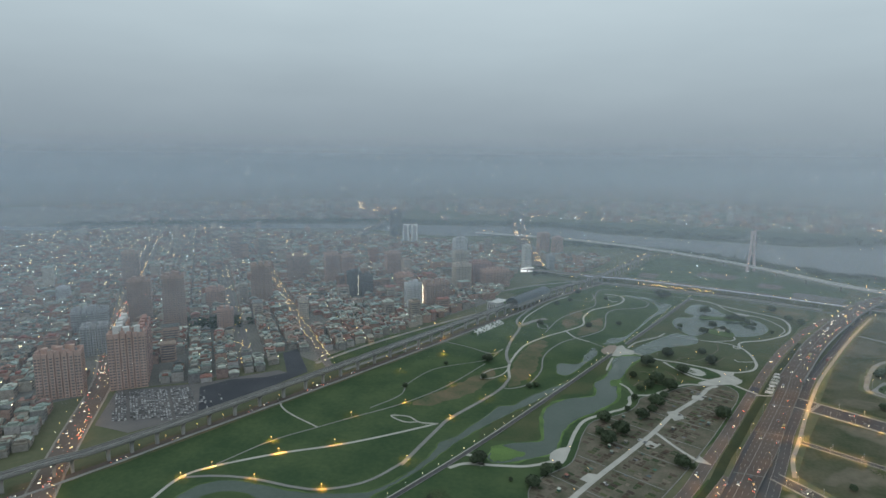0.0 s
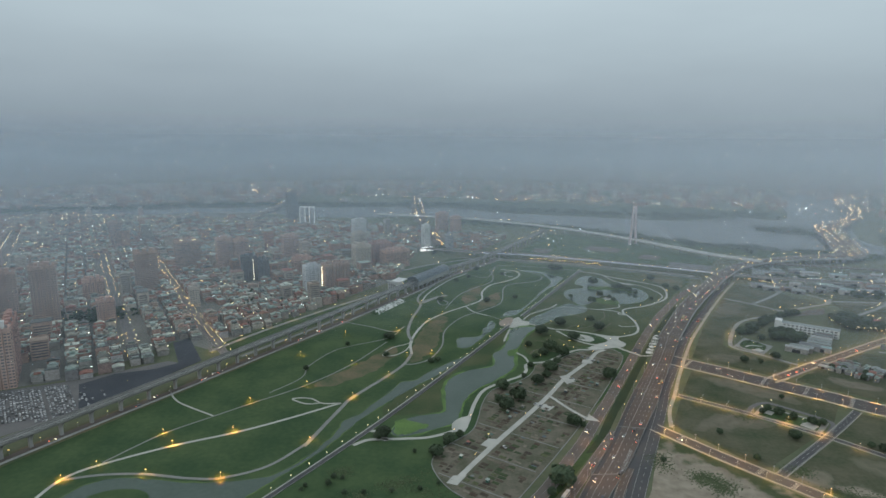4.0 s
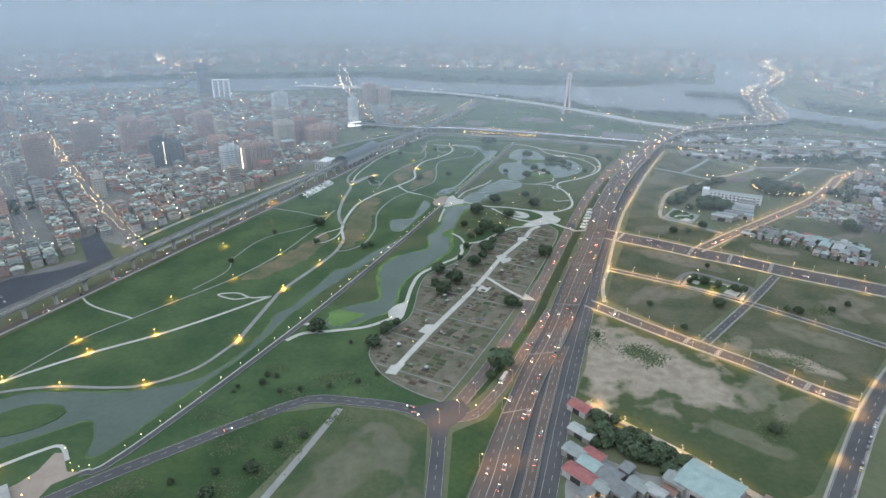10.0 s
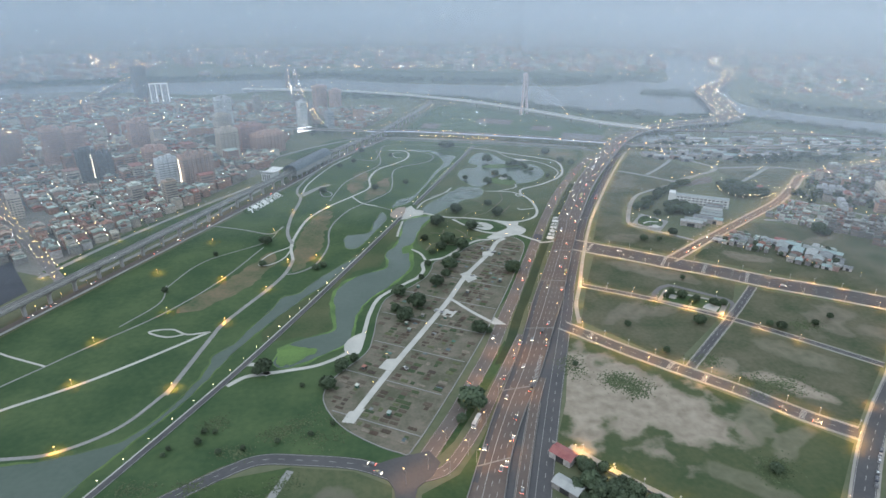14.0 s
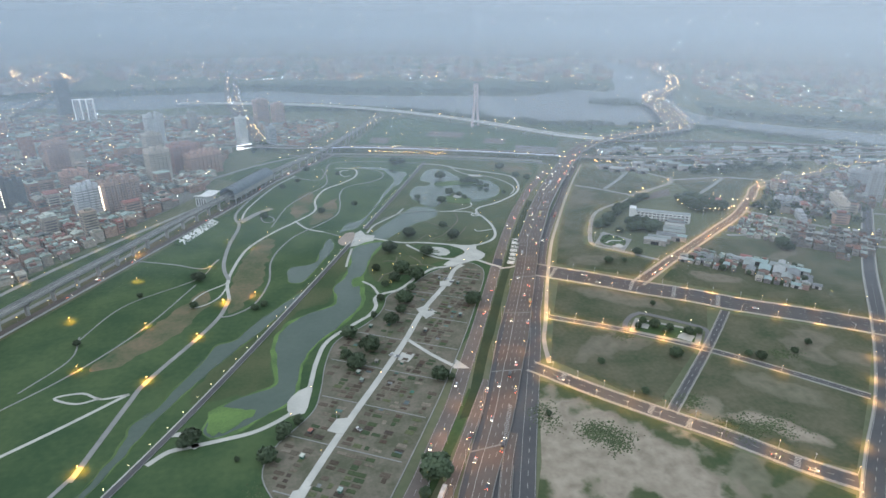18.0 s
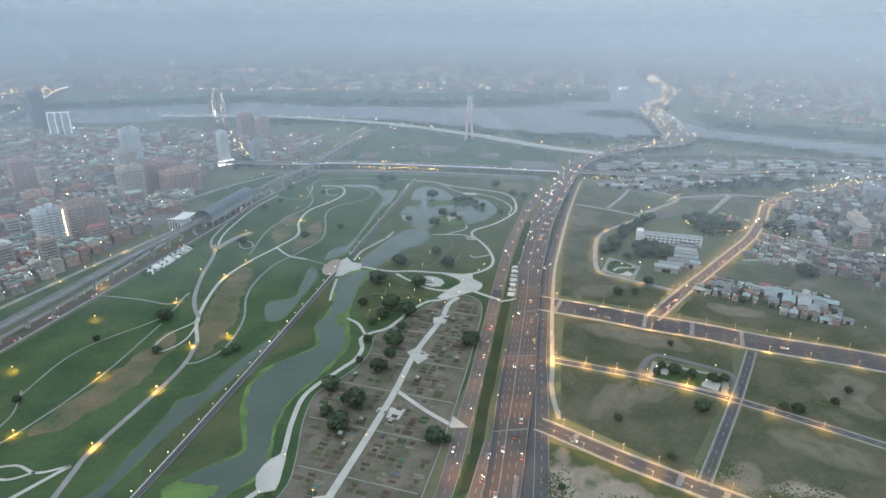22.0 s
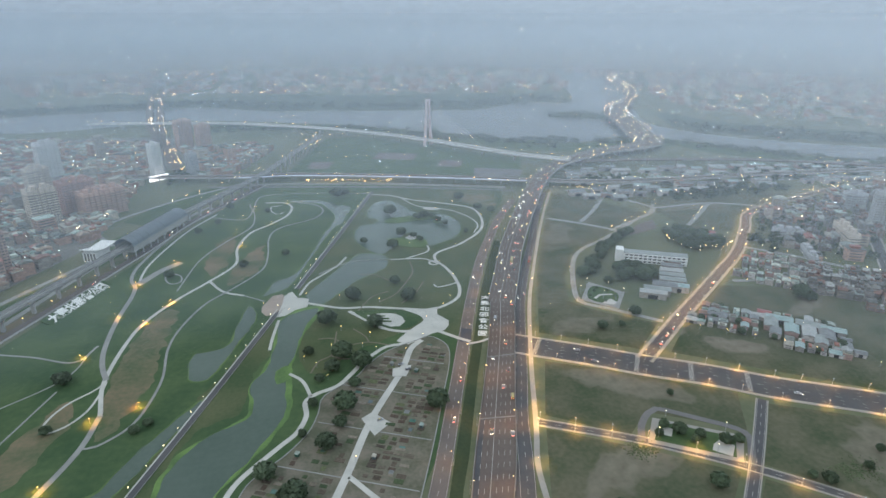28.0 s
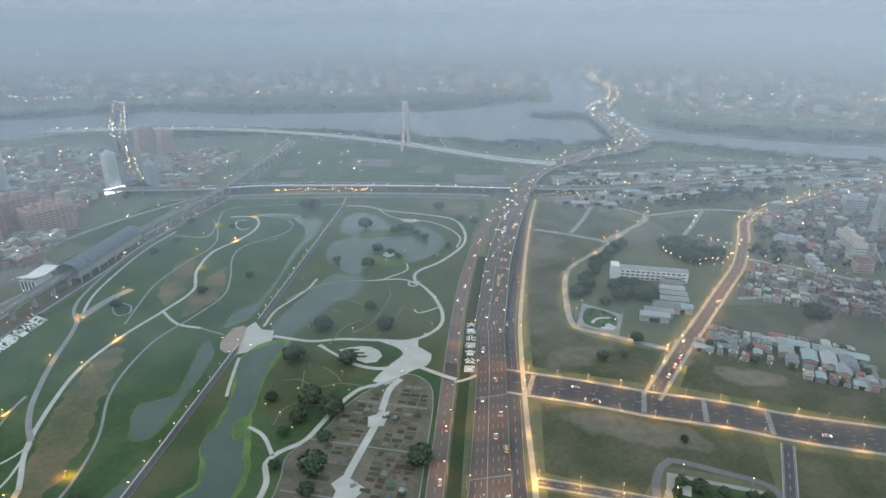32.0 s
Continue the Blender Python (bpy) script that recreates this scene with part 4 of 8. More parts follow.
side_lights = []
for first, last, side in ((1185, 1840, -1), (1246, 1800, 1)):
    run = [k for k in range(len(high)) if first < high[k].y < last]
    deck = []
    for n_, k in enumerate(run):
        d = 6 + 14 * min(1, n_ / 14, (len(run) - 1 - n_) / 12)
        p = offset(high[k - 1:k + 2], side * d)[1]
        deck.append(Vector((p.x, p.y, 11.65 - 0.9 * (n_ < 1))))
    bm = bmesh.new()
    sweep(bm, deck, [(-7.4, 0.0), (7.4, 0.0), (6.6, -0.9), (3.0, -1.8), (-3.0, -1.8), (-6.6, -0.9)][::-1])
    part("side_deck", bm, M["asphalt"], viaduct, "slip carriageway beside the river bridge")
    bm = bmesh.new()
    sweep(bm, offset(deck, side * 7.5), [(-0.25, -1.4), (-0.2, 1.0), (0.2, 1.0), (0.25, -1.4)])
    part("parapet", bm, M["concrete"], viaduct, "pale concrete parapet")
    for k in range(4, len(deck) - 3, 4):
        bm = bmesh.new()
        box(bm, deck[k].x - 1.2, deck[k].x + 1.2, deck[k].y - 1.2, deck[k].y + 1.2, -0.5, 10.1)
        part("pier", bm, M["concrete"], viaduct)
    side_lights += [(p.x, p.y, 19.0) for p in offset(deck, side * 7)[6::3]]

# ---- railway viaduct and station ----
rail = [p + Vector((0, 0, 13.2)) for p in spline(VIADUCT, 10.0)]
bm = bmesh.new()
sweep(bm, rail, [(-5.6, 1.2), (-5.2, 1.2), (-5.2, 0.0), (5.2, 0.0), (5.2, 1.2), (5.6, 1.2), (5.6, -0.4), (2.8, -2.2), (-2.8, -2.2), (-5.6, -0.4)])
railway = tagged(mesh_ob("railway_viaduct", bm, mat("viaduct_deck", (0.22, 0.22, 0.212), (0.32, 0.315, 0.30), 0.08, 0.9)), "long concrete railway viaduct with two tracks", "viaduct", kind="structure")
for o in (-2.3, 2.3):
    bm = bmesh.new()
    sweep(bm, offset(rail, o), slab(2.2, 0.25, 0.25))
    part("track_bed", bm, M["grey_path"], railway, "grey concrete track bed")
    for g in (-0.72, 0.72):
        bm = bmesh.new()
        sweep(bm, offset(rail, o + g), slab(0.16, 0.42, 0.2))
        part("rail", bm, M["dark"], railway)
stands = [p + Vector((0, 0, 13.2)) for p in spline(VIADUCT, 25.0)]
for i in range(1, len(stands) - 1):
    p, t = stands[i], (stands[i + 1] - stands[i - 1]).normalized()
    m = Matrix.Translation((p.x, p.y, 0)) @ Matrix.Rotation(math.atan2(t.y, t.x), 4, 'Z')
    bm = bmesh.new()
    box(bm, -1.2, 1.2, -1.5, 1.5, -0.5, 7.4, m)
    for z0, z1, w0, w1 in ((7.4, 9.4, 1.5, 2.3), (9.4, 11.2, 2.3, 4.2)):
        v = [bm.verts.new(m @ Vector(c)) for c in ((-1.25, -w0, z0), (1.25, -w0, z0), (1.25, w0, z0), (-1.25, w0, z0), (-1.25, -w1, z1), (1.25, -w1, z1), (1.25, w1, z1), (-1.25, w1, z1))]
        for f in ((0, 1, 5, 4), (1, 2, 6, 5), (2, 3, 7, 6), (3, 0, 4, 7)):
            bm.faces.new([v[k] for k in f])
    part("pier", bm, M["concrete"], railway, "flared concrete pier")
flood_wall = bmesh.new()
sweep(flood_wall, offset(spline(EMBANKMENT, 10.0), 5.5), [(-0.6, -0.2), (-0.2, 1.5), (0.2, 1.5), (0.6, -0.2)])
tagged(mesh_ob("wall_flood", flood_wall, M["concrete"]), "low concrete flood wall along the lawn", kind="structure")

st = root("railway_station", Matrix.Translation((-136, 968, 0)) @ Matrix.Rotation(math.atan2(100, 39), 4, 'Z'))
tagged(st, "elevated station with a long grey barrel roof", "station")
bm = bmesh.new()
rings = []
for i in range(13):
    x = -56 + 112 * i / 12
    rings.append([bm.verts.new((x, 11 * math.cos(a), 14.0 + 8.5 * math.sin(a))) for a in (math.pi * j / 12 for j in range(13))])
for r0, r1 in zip(rings, rings[1:]):
    for j in range(12):
        bm.faces.new((r0[j], r1[j], r1[j + 1], r0[j + 1]))
ret = bmesh.ops.solidify(bm, geom=bm.faces[:], thickness=0.5)
part("barrel_roof", bm, mat("zinc_roof", (0.24, 0.28, 0.32), (0.31, 0.35, 0.39), 0.1, 0.6, rough=0.45, metal=0.4, coords="object"), st, "ribbed grey metal barrel roof")
for i in range(12):
    bm = bmesh.new()
    x = -55 + 110 * i / 11
    pts = [Vector((x, 11.2 * math.cos(a), 14.0 + 8.75 * math.sin(a))) for a in (math.pi * j / 10 for j in range(11))]
    for a, b in zip(pts, pts[1:]):
        beam(bm, a, b, 0.3)
    part("rib", bm, M["metal"], st)
bm = bmesh.new()
box(bm, -55, 55, -10, 10, 7.2, 10.8)
part("concourse", bm, M["concrete"], st, "concrete concourse box")
for s in (-1, 1):
    bm = bmesh.new()
    box(bm, -55, 55, min(s * 10.4, s * 11), max(s * 10.4, s * 11), 10.6, 14.2)
    part("platform_wall", bm, M["concrete"], st, "pale platform side wall")
for i in range(8):
    for s in (-7.5, 7.5):
        bm = bmesh.new()
        drum(bm, -49 + 14 * i, s, -0.4, 7.3, 0.9, 0.9)
        part("column", bm, M["concrete"], st)
ent = root("station_entrance", Matrix.Translation((-186, 925, 0)) @ Matrix.Rotation(math.atan2(100, 39), 4, 'Z'))
tagged(ent, "white station entrance hall with a swept roof", "entrance building")
bm = bmesh.new()
box(bm, -12, 10, -8, 8, -0.3, 11)
part("hall", bm, M["white"], ent)
bm = bmesh.new()
for i, (x0, x1, z0, z1) in enumerate(((-14, 0, 14.5, 11.2), (0, 22, 11.2, 12.6))):
    v = [bm.verts.new(c) for c in ((x0, -9, z0), (x1, -9, z1), (x1, 9, z1), (x0, 9, z0), (x0, -9, z0 - 0.8), (x1, -9, z1 - 0.8), (x1, 9, z1 - 0.8), (x0, 9, z0 - 0.8))]
    for f in ((0, 1, 2, 3), (7, 6, 5, 4), (0, 4, 5, 1), (1, 5, 6, 2), (2, 6, 7, 3), (3, 7, 4, 0)):
        bm.faces.new([v[j] for j in f])
part("swept_roof", bm, M["white"], ent, "white swept roof")
for i in range(4):
    bm = bmesh.new()
    box(bm, -12.2, -12.02, -6.5 + i * 3.6, -4.4 + i * 3.6, 1, 10)
    part("tall_window", bm, M["pane"], ent)

# ---- cross bridge with the light strip, and the cable-stayed bridge ----
cross = [Vector((x, y, 8.0)) for x, y in ((-420, 1300), (-230, 1262), (-55, 1220), (25, 1214), (144, 1180), (262, 1140), (379, 1094), (520, 1050), (760, 1035), (1100, 1000))]
cross = [Vector((p.x, p.y, 8.0)) for p in spline([(p.x, p.y) for p in cross], 12.0)]
bm = bmesh.new()
sweep(bm, cross, [(-8, 0), (8, 0), (7.4, -1.2), (-7.4, -1.2)][::-1])
crossing = tagged(mesh_ob("road_cross_bridge", bm, M["asphalt"]), "elevated cross road with a lit parapet", kind="structure")
for o in (-8, 8):
    bm = bmesh.new()
    sweep(bm, offset(cross, o), [(-0.2, -1.2), (-0.2, 1.1), (0.2, 1.1), (0.2, -1.2)])
    part("parapet", bm, M["concrete"], crossing)
bm = bmesh.new()
sweep(bm, offset([p for p in cross if -60 < p.x < 380], 8.45), slab(0.5, 1.2, 0.8))
part("light_strip", bm, M["led"], crossing, "bluish white light strip")
for i in range(2, len(cross) - 1, 3):
    p = cross[i]
    bm = bmesh.new()
    drum(bm, p.x, p.y, -0.4, 7.0, 1.3, 1.3)
    part("pier", bm, M["concrete"], crossing)
strip("road_under_bridge", [(-100, 1196), (-20, 1178), (144, 1138), (262, 1100), (350, 1066)], 8, 0.25, M["old_asphalt"], "road along the foot of the cross bridge")
bm = bmesh.new()
sweep(bm, spline([(-40, 1190), (40, 1175), (144, 1152), (262, 1112), (340, 1080)], 12), [(-0.4, -0.2), (-0.3, 3.0), (0.3, 3.0), (0.4, -0.2)])
tagged(mesh_ob("wall_river", bm, M["concrete"]), "long concrete flood wall", kind="structure")

deck = [Vector((p.x, p.y, 12)) for p in spline([(-420, 1790), (-150, 1735), (0, 1668), (102, 1604), (191, 1531), (294, 1424), (353, 1346), (430, 1248), (500, 1190)], 14.0)]
bm = bmesh.new()
sweep(bm, deck, [(-9, 0), (9, 0), (8, -2.2), (-8, -2.2)][::-1])
stayed = root("cable_stayed_bridge")
tagged(stayed, "cable-stayed road bridge with a slender pale pylon", "bridge")
part("deck", bm, M["concrete"], stayed, "long concrete deck")
PY = Vector((297, 1422, 0))
ax = Vector((-0.64, 0.77, 0))
cx_ = Vector((0.77, 0.64, 0))
# pink floodlight on the pylon is put into its base colour
pylon_mat = mat("pylon_floodlit_tint", (0.70, 0.56, 0.58), (0.80, 0.66, 0.68), 0.1, 0.6)
for s in (-1, 1):
    bm = bmesh.new()
    beam(bm, PY + cx_ * 11.5 * s + Vector((0, 0, -1)), PY + cx_ * 6 * s + Vector((0, 0, 42)), 2.9)
    beam(bm, PY + cx_ * 6 * s + Vector((0, 0, 41)), PY + cx_ * 4.2 * s + Vector((0, 0, 92)), 2.5)
    part("pylon_leg", bm, pylon_mat, stayed, "pale pylon leg tinted with its pink floodlight")
for z, w in ((41, 7), (66, 6), (90, 5)):
    bm = bmesh.new()
    beam(bm, PY - cx_ * w + Vector((0, 0, z)), PY + cx_ * w + Vector((0, 0, z)), 1.5)
    part("cross_beam", bm, pylon_mat, stayed)
for i in range(9):
    for s in (-1, 1):
        for e in (-1, 1):
            bm = bmesh.new()
            foot = PY + ax * e * (22 + 15 * i) + cx_ * 8 * s + Vector((0, 0, 12))
            beam(bm, PY + cx_ * 4.2 * s + Vector((0, 0, 60 + 3.4 * i)), foot, 0.11)
            part("stay_cable", bm, M["white"], stayed)
for i in range(0, len(deck), 5):
    bm = bmesh.new()
    drum(bm, deck[i].x, deck[i].y, -0.5, 10.0, 2.0, 2.0)
    part("pier", bm, M["concrete"], stayed)
for o in (-9, 9):
    bm = bmesh.new()
    sweep(bm, offset(deck, o), [(-0.2, -1.0), (-0.2, 1.1), (0.2, 1.1), (0.2, -1.0)])
    part("parapet", bm, M["white"], stayed, "pale parapet")
for k, pts in enumerate(([(-740, 1500), (-780, 1750), (-830, 2060), (-900, 2500)], [(-215, 1480), (-250, 1616), (-292, 1777), (-376, 2260), (-470, 2900)], [(-160, 1290), (-205, 1470), (-255, 1700), (-360, 2330), (-450, 2900)], [(500, 1190), (640, 1170), (830, 1120), (1050, 1010)])):
    line = [Vector((p.x, p.y, 9)) for p in spline(pts, 20.0)]
    bm = bmesh.new()
    sweep(bm, line, [(-8, 0), (8, 0), (7, -1.6), (-7, -1.6)][::-1])
    far_bridge = tagged(mesh_ob("road_far_bridge" + (f".{k:03d}" if k else ""), bm, M["asphalt"]), "far elevated road across the river", kind="structure")
    for i in range(1, len(line), 3):
        bm = bmesh.new()
        drum(bm, line[i].x, line[i].y, -0.5, 7.6, 1.8, 1.8)
        part("pier", bm, M["concrete"], far_bridge)

M["earth_path"] = mat("trodden_earth", (0.12, 0.105, 0.078), (0.20, 0.175, 0.135), 0.1, 0.9)
M["tan"] = mat("tan_paving", (0.27, 0.22, 0.185), (0.36, 0.30, 0.255), 0.1, 0.9)

# ---- park paths ----
def path(pts, width, material="pale_path", label="pale curving park path", top=0.30):
    return strip("park_path", pts, width * 0.9, top, M[material], label, category="path", step=4.0)


P1 = [(-161, 405), (-151, 476), (-146, 501), (-123, 558), (-112, 592), (-109, 624), (-117, 668), (-113, 729), (-104, 762), (-85, 798), (-60, 834), (-40, 871), (-41, 918), (-29, 967), (-5, 996), (15, 1027), (21, 1061), (12, 1084), (-14, 1091)]
path(P1[:6], 4.0, "grey_path"), path(P1[5:], 3.4, top=0.31)
path([(-116, 668), (-124, 690), (-129, 718), (-131, 765), (-129, 809), (-130, 832)], 4.2, "grey_path", "grey asphalt park path", 0.33)
path([(-130, 832), (-139, 859), (-137, 900), (-116, 990), (-81, 1066), (-38, 1158), (-14, 1180)], 3.6, "grey_path", "grey path along the lawn edge")
path([(-127, 838), (-130, 862), (-126, 905), (-104, 990), (-76, 1052)], 2.6, label="pale path along the lawn edge")
path([(-113, 592), (-103, 592), (-88, 606), (-81, 627), (-77, 661), (-80, 704), (-75, 739), (-60, 780), (-36, 811), (-12, 849), (-7, 892), (-7, 942), (5, 977), (49, 1006), (62, 1037), (52, 1065), (23, 1086)], 2.0, "grey_path", "thin grey park path", 0.32)
path([(-63, 833), (-47, 803), (-27, 789)], 3.0)
path([(-27, 789), (-8, 772)], 1.5, "grey_path", "thin stepping path")
path([(-129, 840), (-113, 871), (-97, 889)], 9.0, "grey_path", "wide grey paved apron", 0.34)
path([(-104, 862), (-92, 852), (-90, 836), (-99, 834), (-106, 850), (-106, 874)], 1.8, "grey_path", "small looping path")
path([(-300, 590)[:2], (-227, 734), (-180, 716), (-146, 700), (-135, 722)][1:], 2.0, "grey_path", "thin grey park path")
path([(-81, 1040), (-40, 1022), (-30, 1060), (-22, 1122), (16, 1130), (71, 1122), (130, 1104)], 2.0, "grey_path", "thin grey park path")
path([(-90, 815), (-78, 890), (-57, 939), (-30, 987), (-27, 1036), (-36, 1088)], 1.8, "grey_path", "thin grey park path")
path([(8, 1072), (-5, 1070), (-6, 1050), (2, 1034), (10, 1040)], 1.8, label="small curled path")
path([(-115, 666), (-121, 656), (-134, 643), (-141, 627), (-140, 613), (-128, 617), (-119, 631), (-116, 648), (-115, 664)], 1.7, label="small leaf-shaped looping path")
path([(-225, 606), (-218, 562), (-199, 626), (-148, 674), (-138, 712)][1:], 1.3, "grey_path", "thin worn path", 0.28)
path([(-307, 362), (-287, 409), (-260, 446), (-237, 476), (-201, 522), (-170, 583), (-146, 661)], 1.5, "grey_path", "thin worn path", 0.28)
path([(-230, 500), (-212, 540), (-218, 575)], 1.3, "grey_path", "thin worn path", 0.27)
path([(-260, 446), (-307, 469), (-331, 493)], 1.8, label="pale straight footpath")
path([(-317, 283), (-321, 308), (-321, 336), (-308, 357), (-268, 392), (-227, 420), (-192, 450), (-154, 487)], 3.0)
path([(-321, 336), (-296, 346), (-266, 351), (-229, 350), (-205, 354), (-178, 374), (-160, 411)], 3.0, "grey_path", top=0.32)
path([(-318, 290), (-307, 272), (-288, 265), (-266, 267), (-241, 286), (-229, 292), (-218, 280)], 3.0, top=0.34)
path([(-154, 487), (-171, 484), (-186, 493), (-203, 490), (-186, 481), (-172, 485)], 2.0, label="small looping path")
path([(31, 758), (60, 741), (84, 737), (112, 727), (139, 719), (163, 731), (174, 751), (177, 781), (174, 810), (169, 829), (176, 850), (209, 871), (244, 908), (259, 946), (263, 985), (256, 1005), (231, 1027), (188, 1057), (163, 1084), (135, 1097)], 3.6)
path([(235, 903), (248, 930), (246, 962), (228, 998), (190, 1026), (174, 1075)], 2.0, label="thin pale lakeside path")
path([(122, 843), (156, 837), (168, 822)], 2.6)
path([(139, 842), (167, 858), (168, 885), (158, 902)], 2.2, label="pale jetty path into the lake")
path([(153, 770), (155, 763), (167, 765), (177, 769)], 2.0, label="small looping path")
path([(128, 682), (105, 667), (87, 664), (68, 647), (59, 635), (46, 620), (31, 614), (23, 606), (23, 590), (16, 574), (4, 562), (-19, 536), (-27, 507), (-31, 474), (-38, 452), (-60, 434), (-82, 428), (-98, 425)], 3.8)
path([(27, 612), (22, 632), (13, 644)], 2.8)
path([(-98, 425), (-112, 422), (-122, 412)], 4.0)
path([(-96, 423), (-106, 436), (-118, 438)], 4.5)
path([(131, 684), (148, 664), (156, 656)], 4.0)
path([(118, 668), (107, 657), (93, 626), (64, 576), (42, 526), (17, 475), (-6, 430), (-33, 373)], 5.2, label="straight pale allotment path")
path([(45, 528), (61, 503), (76, 484)], 3.6, label="straight pale allotment path")
for pts in ([(5, 731), (0, 700), (-2, 682)], [(24, 777), (34, 803), (50, 822), (66, 842), (76, 862)]):
    path(pts, 2.6)
for pts in ([(52, 699), (48, 675), (44.5, 662), (35, 656), (28, 641)], [(44.5, 662), (53, 655), (61, 654)], [(58, 674), (76, 675), (92, 666)], [(76, 675), (74, 686), (66, 700)], [(95, 745), (112, 757), (128, 783), (139, 806), (141, 834)], [(74, 732), (89, 756), (106, 765)], [(114, 737), (129, 752), (144, 778)], [(128, 783), (112, 790), (100, 806), (84, 812)], [(36, 690), (48, 688), (58, 674)]):
    path(pts, 1.3, "earth_path", "thin earth garden path")
path([(122, 844), (87, 847), (64, 839), (44, 822)], 1.5, "grey_path", "narrow causeway between the ponds", 0.34)
ring = [(165 + 4.5 * math.cos(a), 823 + 5.5 * math.sin(a)) for a in (math.tau * i / 10 for i in range(11))]
path(ring, 2.4, label="small ring of pale paving")
path([(154, 653), (164, 654), (175, 658)], 2.6, label="pale footbridge over the ditch", top=0.4)
sheet("road_ramp_patch", [(148, 658), (156, 655), (163, 675), (155, 679)], 0.29, M["dark_asphalt"], "dark new asphalt on the service road", smooth_edge=False)
PLAZA = [(112, 726), (128, 719), (144, 722), (141, 708), (148, 694), (141, 680), (128, 676), (106, 664), (98, 671), (116, 690), (127, 700), (124, 712)]
sheet("pavement_plaza", PLAZA, 0.36, M["pale_path"], "pale star-shaped plaza")
sheet("ground_oval", [(70, 731), (84, 730), (100, 728), (116, 721), (126, 712), (124, 700), (112, 690), (100, 690), (90, 699), (80, 712)], 0.33, M["lawn"], "lens-shaped lawn in the plaza", deep=0.1)
sheet("pavement_plaza.001", [(80, 721), (90, 722), (98, 721), (105, 718), (110, 711), (111, 702), (105, 695), (97, 696), (90, 703), (85, 711)], 0.37, M["pale_path"], "pale oval plaza")
for k, pts in enumerate(([(84, 720), (90, 719.5), (96, 717), (95, 715), (89, 716.5)], [(86, 715), (92, 714), (99, 711.5), (98, 709), (91, 711)], [(89, 709), (94, 708), (100, 706), (99, 703.5), (93, 705)])):
    sheet("ground_petal" + (f".{k:03d}" if k else ""), pts, 0.42, M["meadow"], "petal-shaped planted bed in the oval plaza", deep=0.1)
path([(66, 733), (80, 711), (91, 695), (108, 685), (124, 688)], 4.0)
sheet("pavement_stage", [(3, 737), (11, 738), (19, 747), (30, 751), (32, 767), (22, 772), (17, 787), (10, 779), (8, 762), (5, 748)], 0.38, M["pale_path"], "pale riverside stage plaza", smooth_edge=False)
sheet("pavement_stage.001", [(-10, 760), (-5, 772), (-1, 781), (8, 783), (12, 770), (7, 752), (0, 742), (-6, 742), (-10, 750)], 0.36, M["tan"], "brown paved apron of the stage plaza", smooth_edge=False)
sheet("pavement_lake", [(196, 1016), (210, 1014), (218, 1004), (206, 1002), (196, 1008)], 0.4, M["pale_path"], "pale lakeside terrace")
sheet("pavement_lake.001", [(150, 905), (156, 912), (164, 908), (162, 898), (154, 896)], 0.5, M["pale_path"], "round pale jetty end")
sheet("pavement_terrace", [(-45, 460), (-38, 472), (-29, 478), (-30, 462), (-33, 446), (-42, 445)], 0.36, M["pale_path"], "pale waterside terrace")
sheet("pavement_south", [(-229, 286), (-224, 286), (-213, 271), (-204, 271), (-216, 261), (-217, 253), (-217, 246), (-221, 241), (-227, 236), (-228, 243), (-238, 259), (-235, 262), (-230, 272)], 0.36, M["tan"], "pale brown entrance plaza", smooth_edge=False)
for k, pts in enumerate(([(-12, 437), (-2, 437), (-8, 421), (-18, 426)], [(58, 579), (66, 584), (76, 570), (64, 560)], [(88, 632), (103, 634), (96, 620), (86, 622)], [(38, 510), (48, 506), (42, 496), (34, 500)], [(78, 494), (86, 480), (74, 482)], [(-36, 378), (-26, 380), (-32, 366), (-40, 368)])):
    sheet("pavement_bay" + (f".{k:03d}" if k else ""), pts, 0.37, M["pale_path"], "pale paved bay on the allotment path", smooth_edge=False)

# the straight canal walk with its rails
strip("ground_under_rail", [(p[0] + 5, p[1]) for p in VIADUCT[2:9]], 20.0, 0.07, M["bare"], "brownish bare ground under the railway")
WALK = [(-205, 269), (-186, 287), (-121, 425), (-60, 577), (6, 752)]
WALK_N = [(22, 792), (80, 948), (140, 1112)]
for k, pts in enumerate((WALK, WALK_N)):
    w = strip("pavement_walk" + (f".{k:03d}" if k else ""), pts, 3.8, 0.32, M["grey_asphalt"], "long straight waterside walk")
    for o in (-2.4, 2.3):
        bm = bmesh.new()
        sweep(bm, offset(spline(pts, 6.0), o), slab(0.9 if o < 0 else 0.25, 0.5 if o < 0 else 0.7, 0.5))
        part("edge_kerb", bm, M["pale_path"] if o < 0 else M["grey_path"], w)

# ---- allotments ----
ALLOT = [(-36, 360), (-52, 385), (-54, 402), (-48, 418), (-28, 446), (-23, 470), (-20, 505), (-12, 535), (10, 556), (24, 574), (31, 592), (36, 610), (60, 628), (72, 644), (90, 659), (112, 668), (126, 672), (136, 656), (132, 632), (117, 592), (92, 528), (56, 445), (8, 347), (-4, 338)]
allot = sheet("ground_allotment", ALLOT, 0.16, M["soil"], "brown allotment ground divided into small beds", step=6.0)

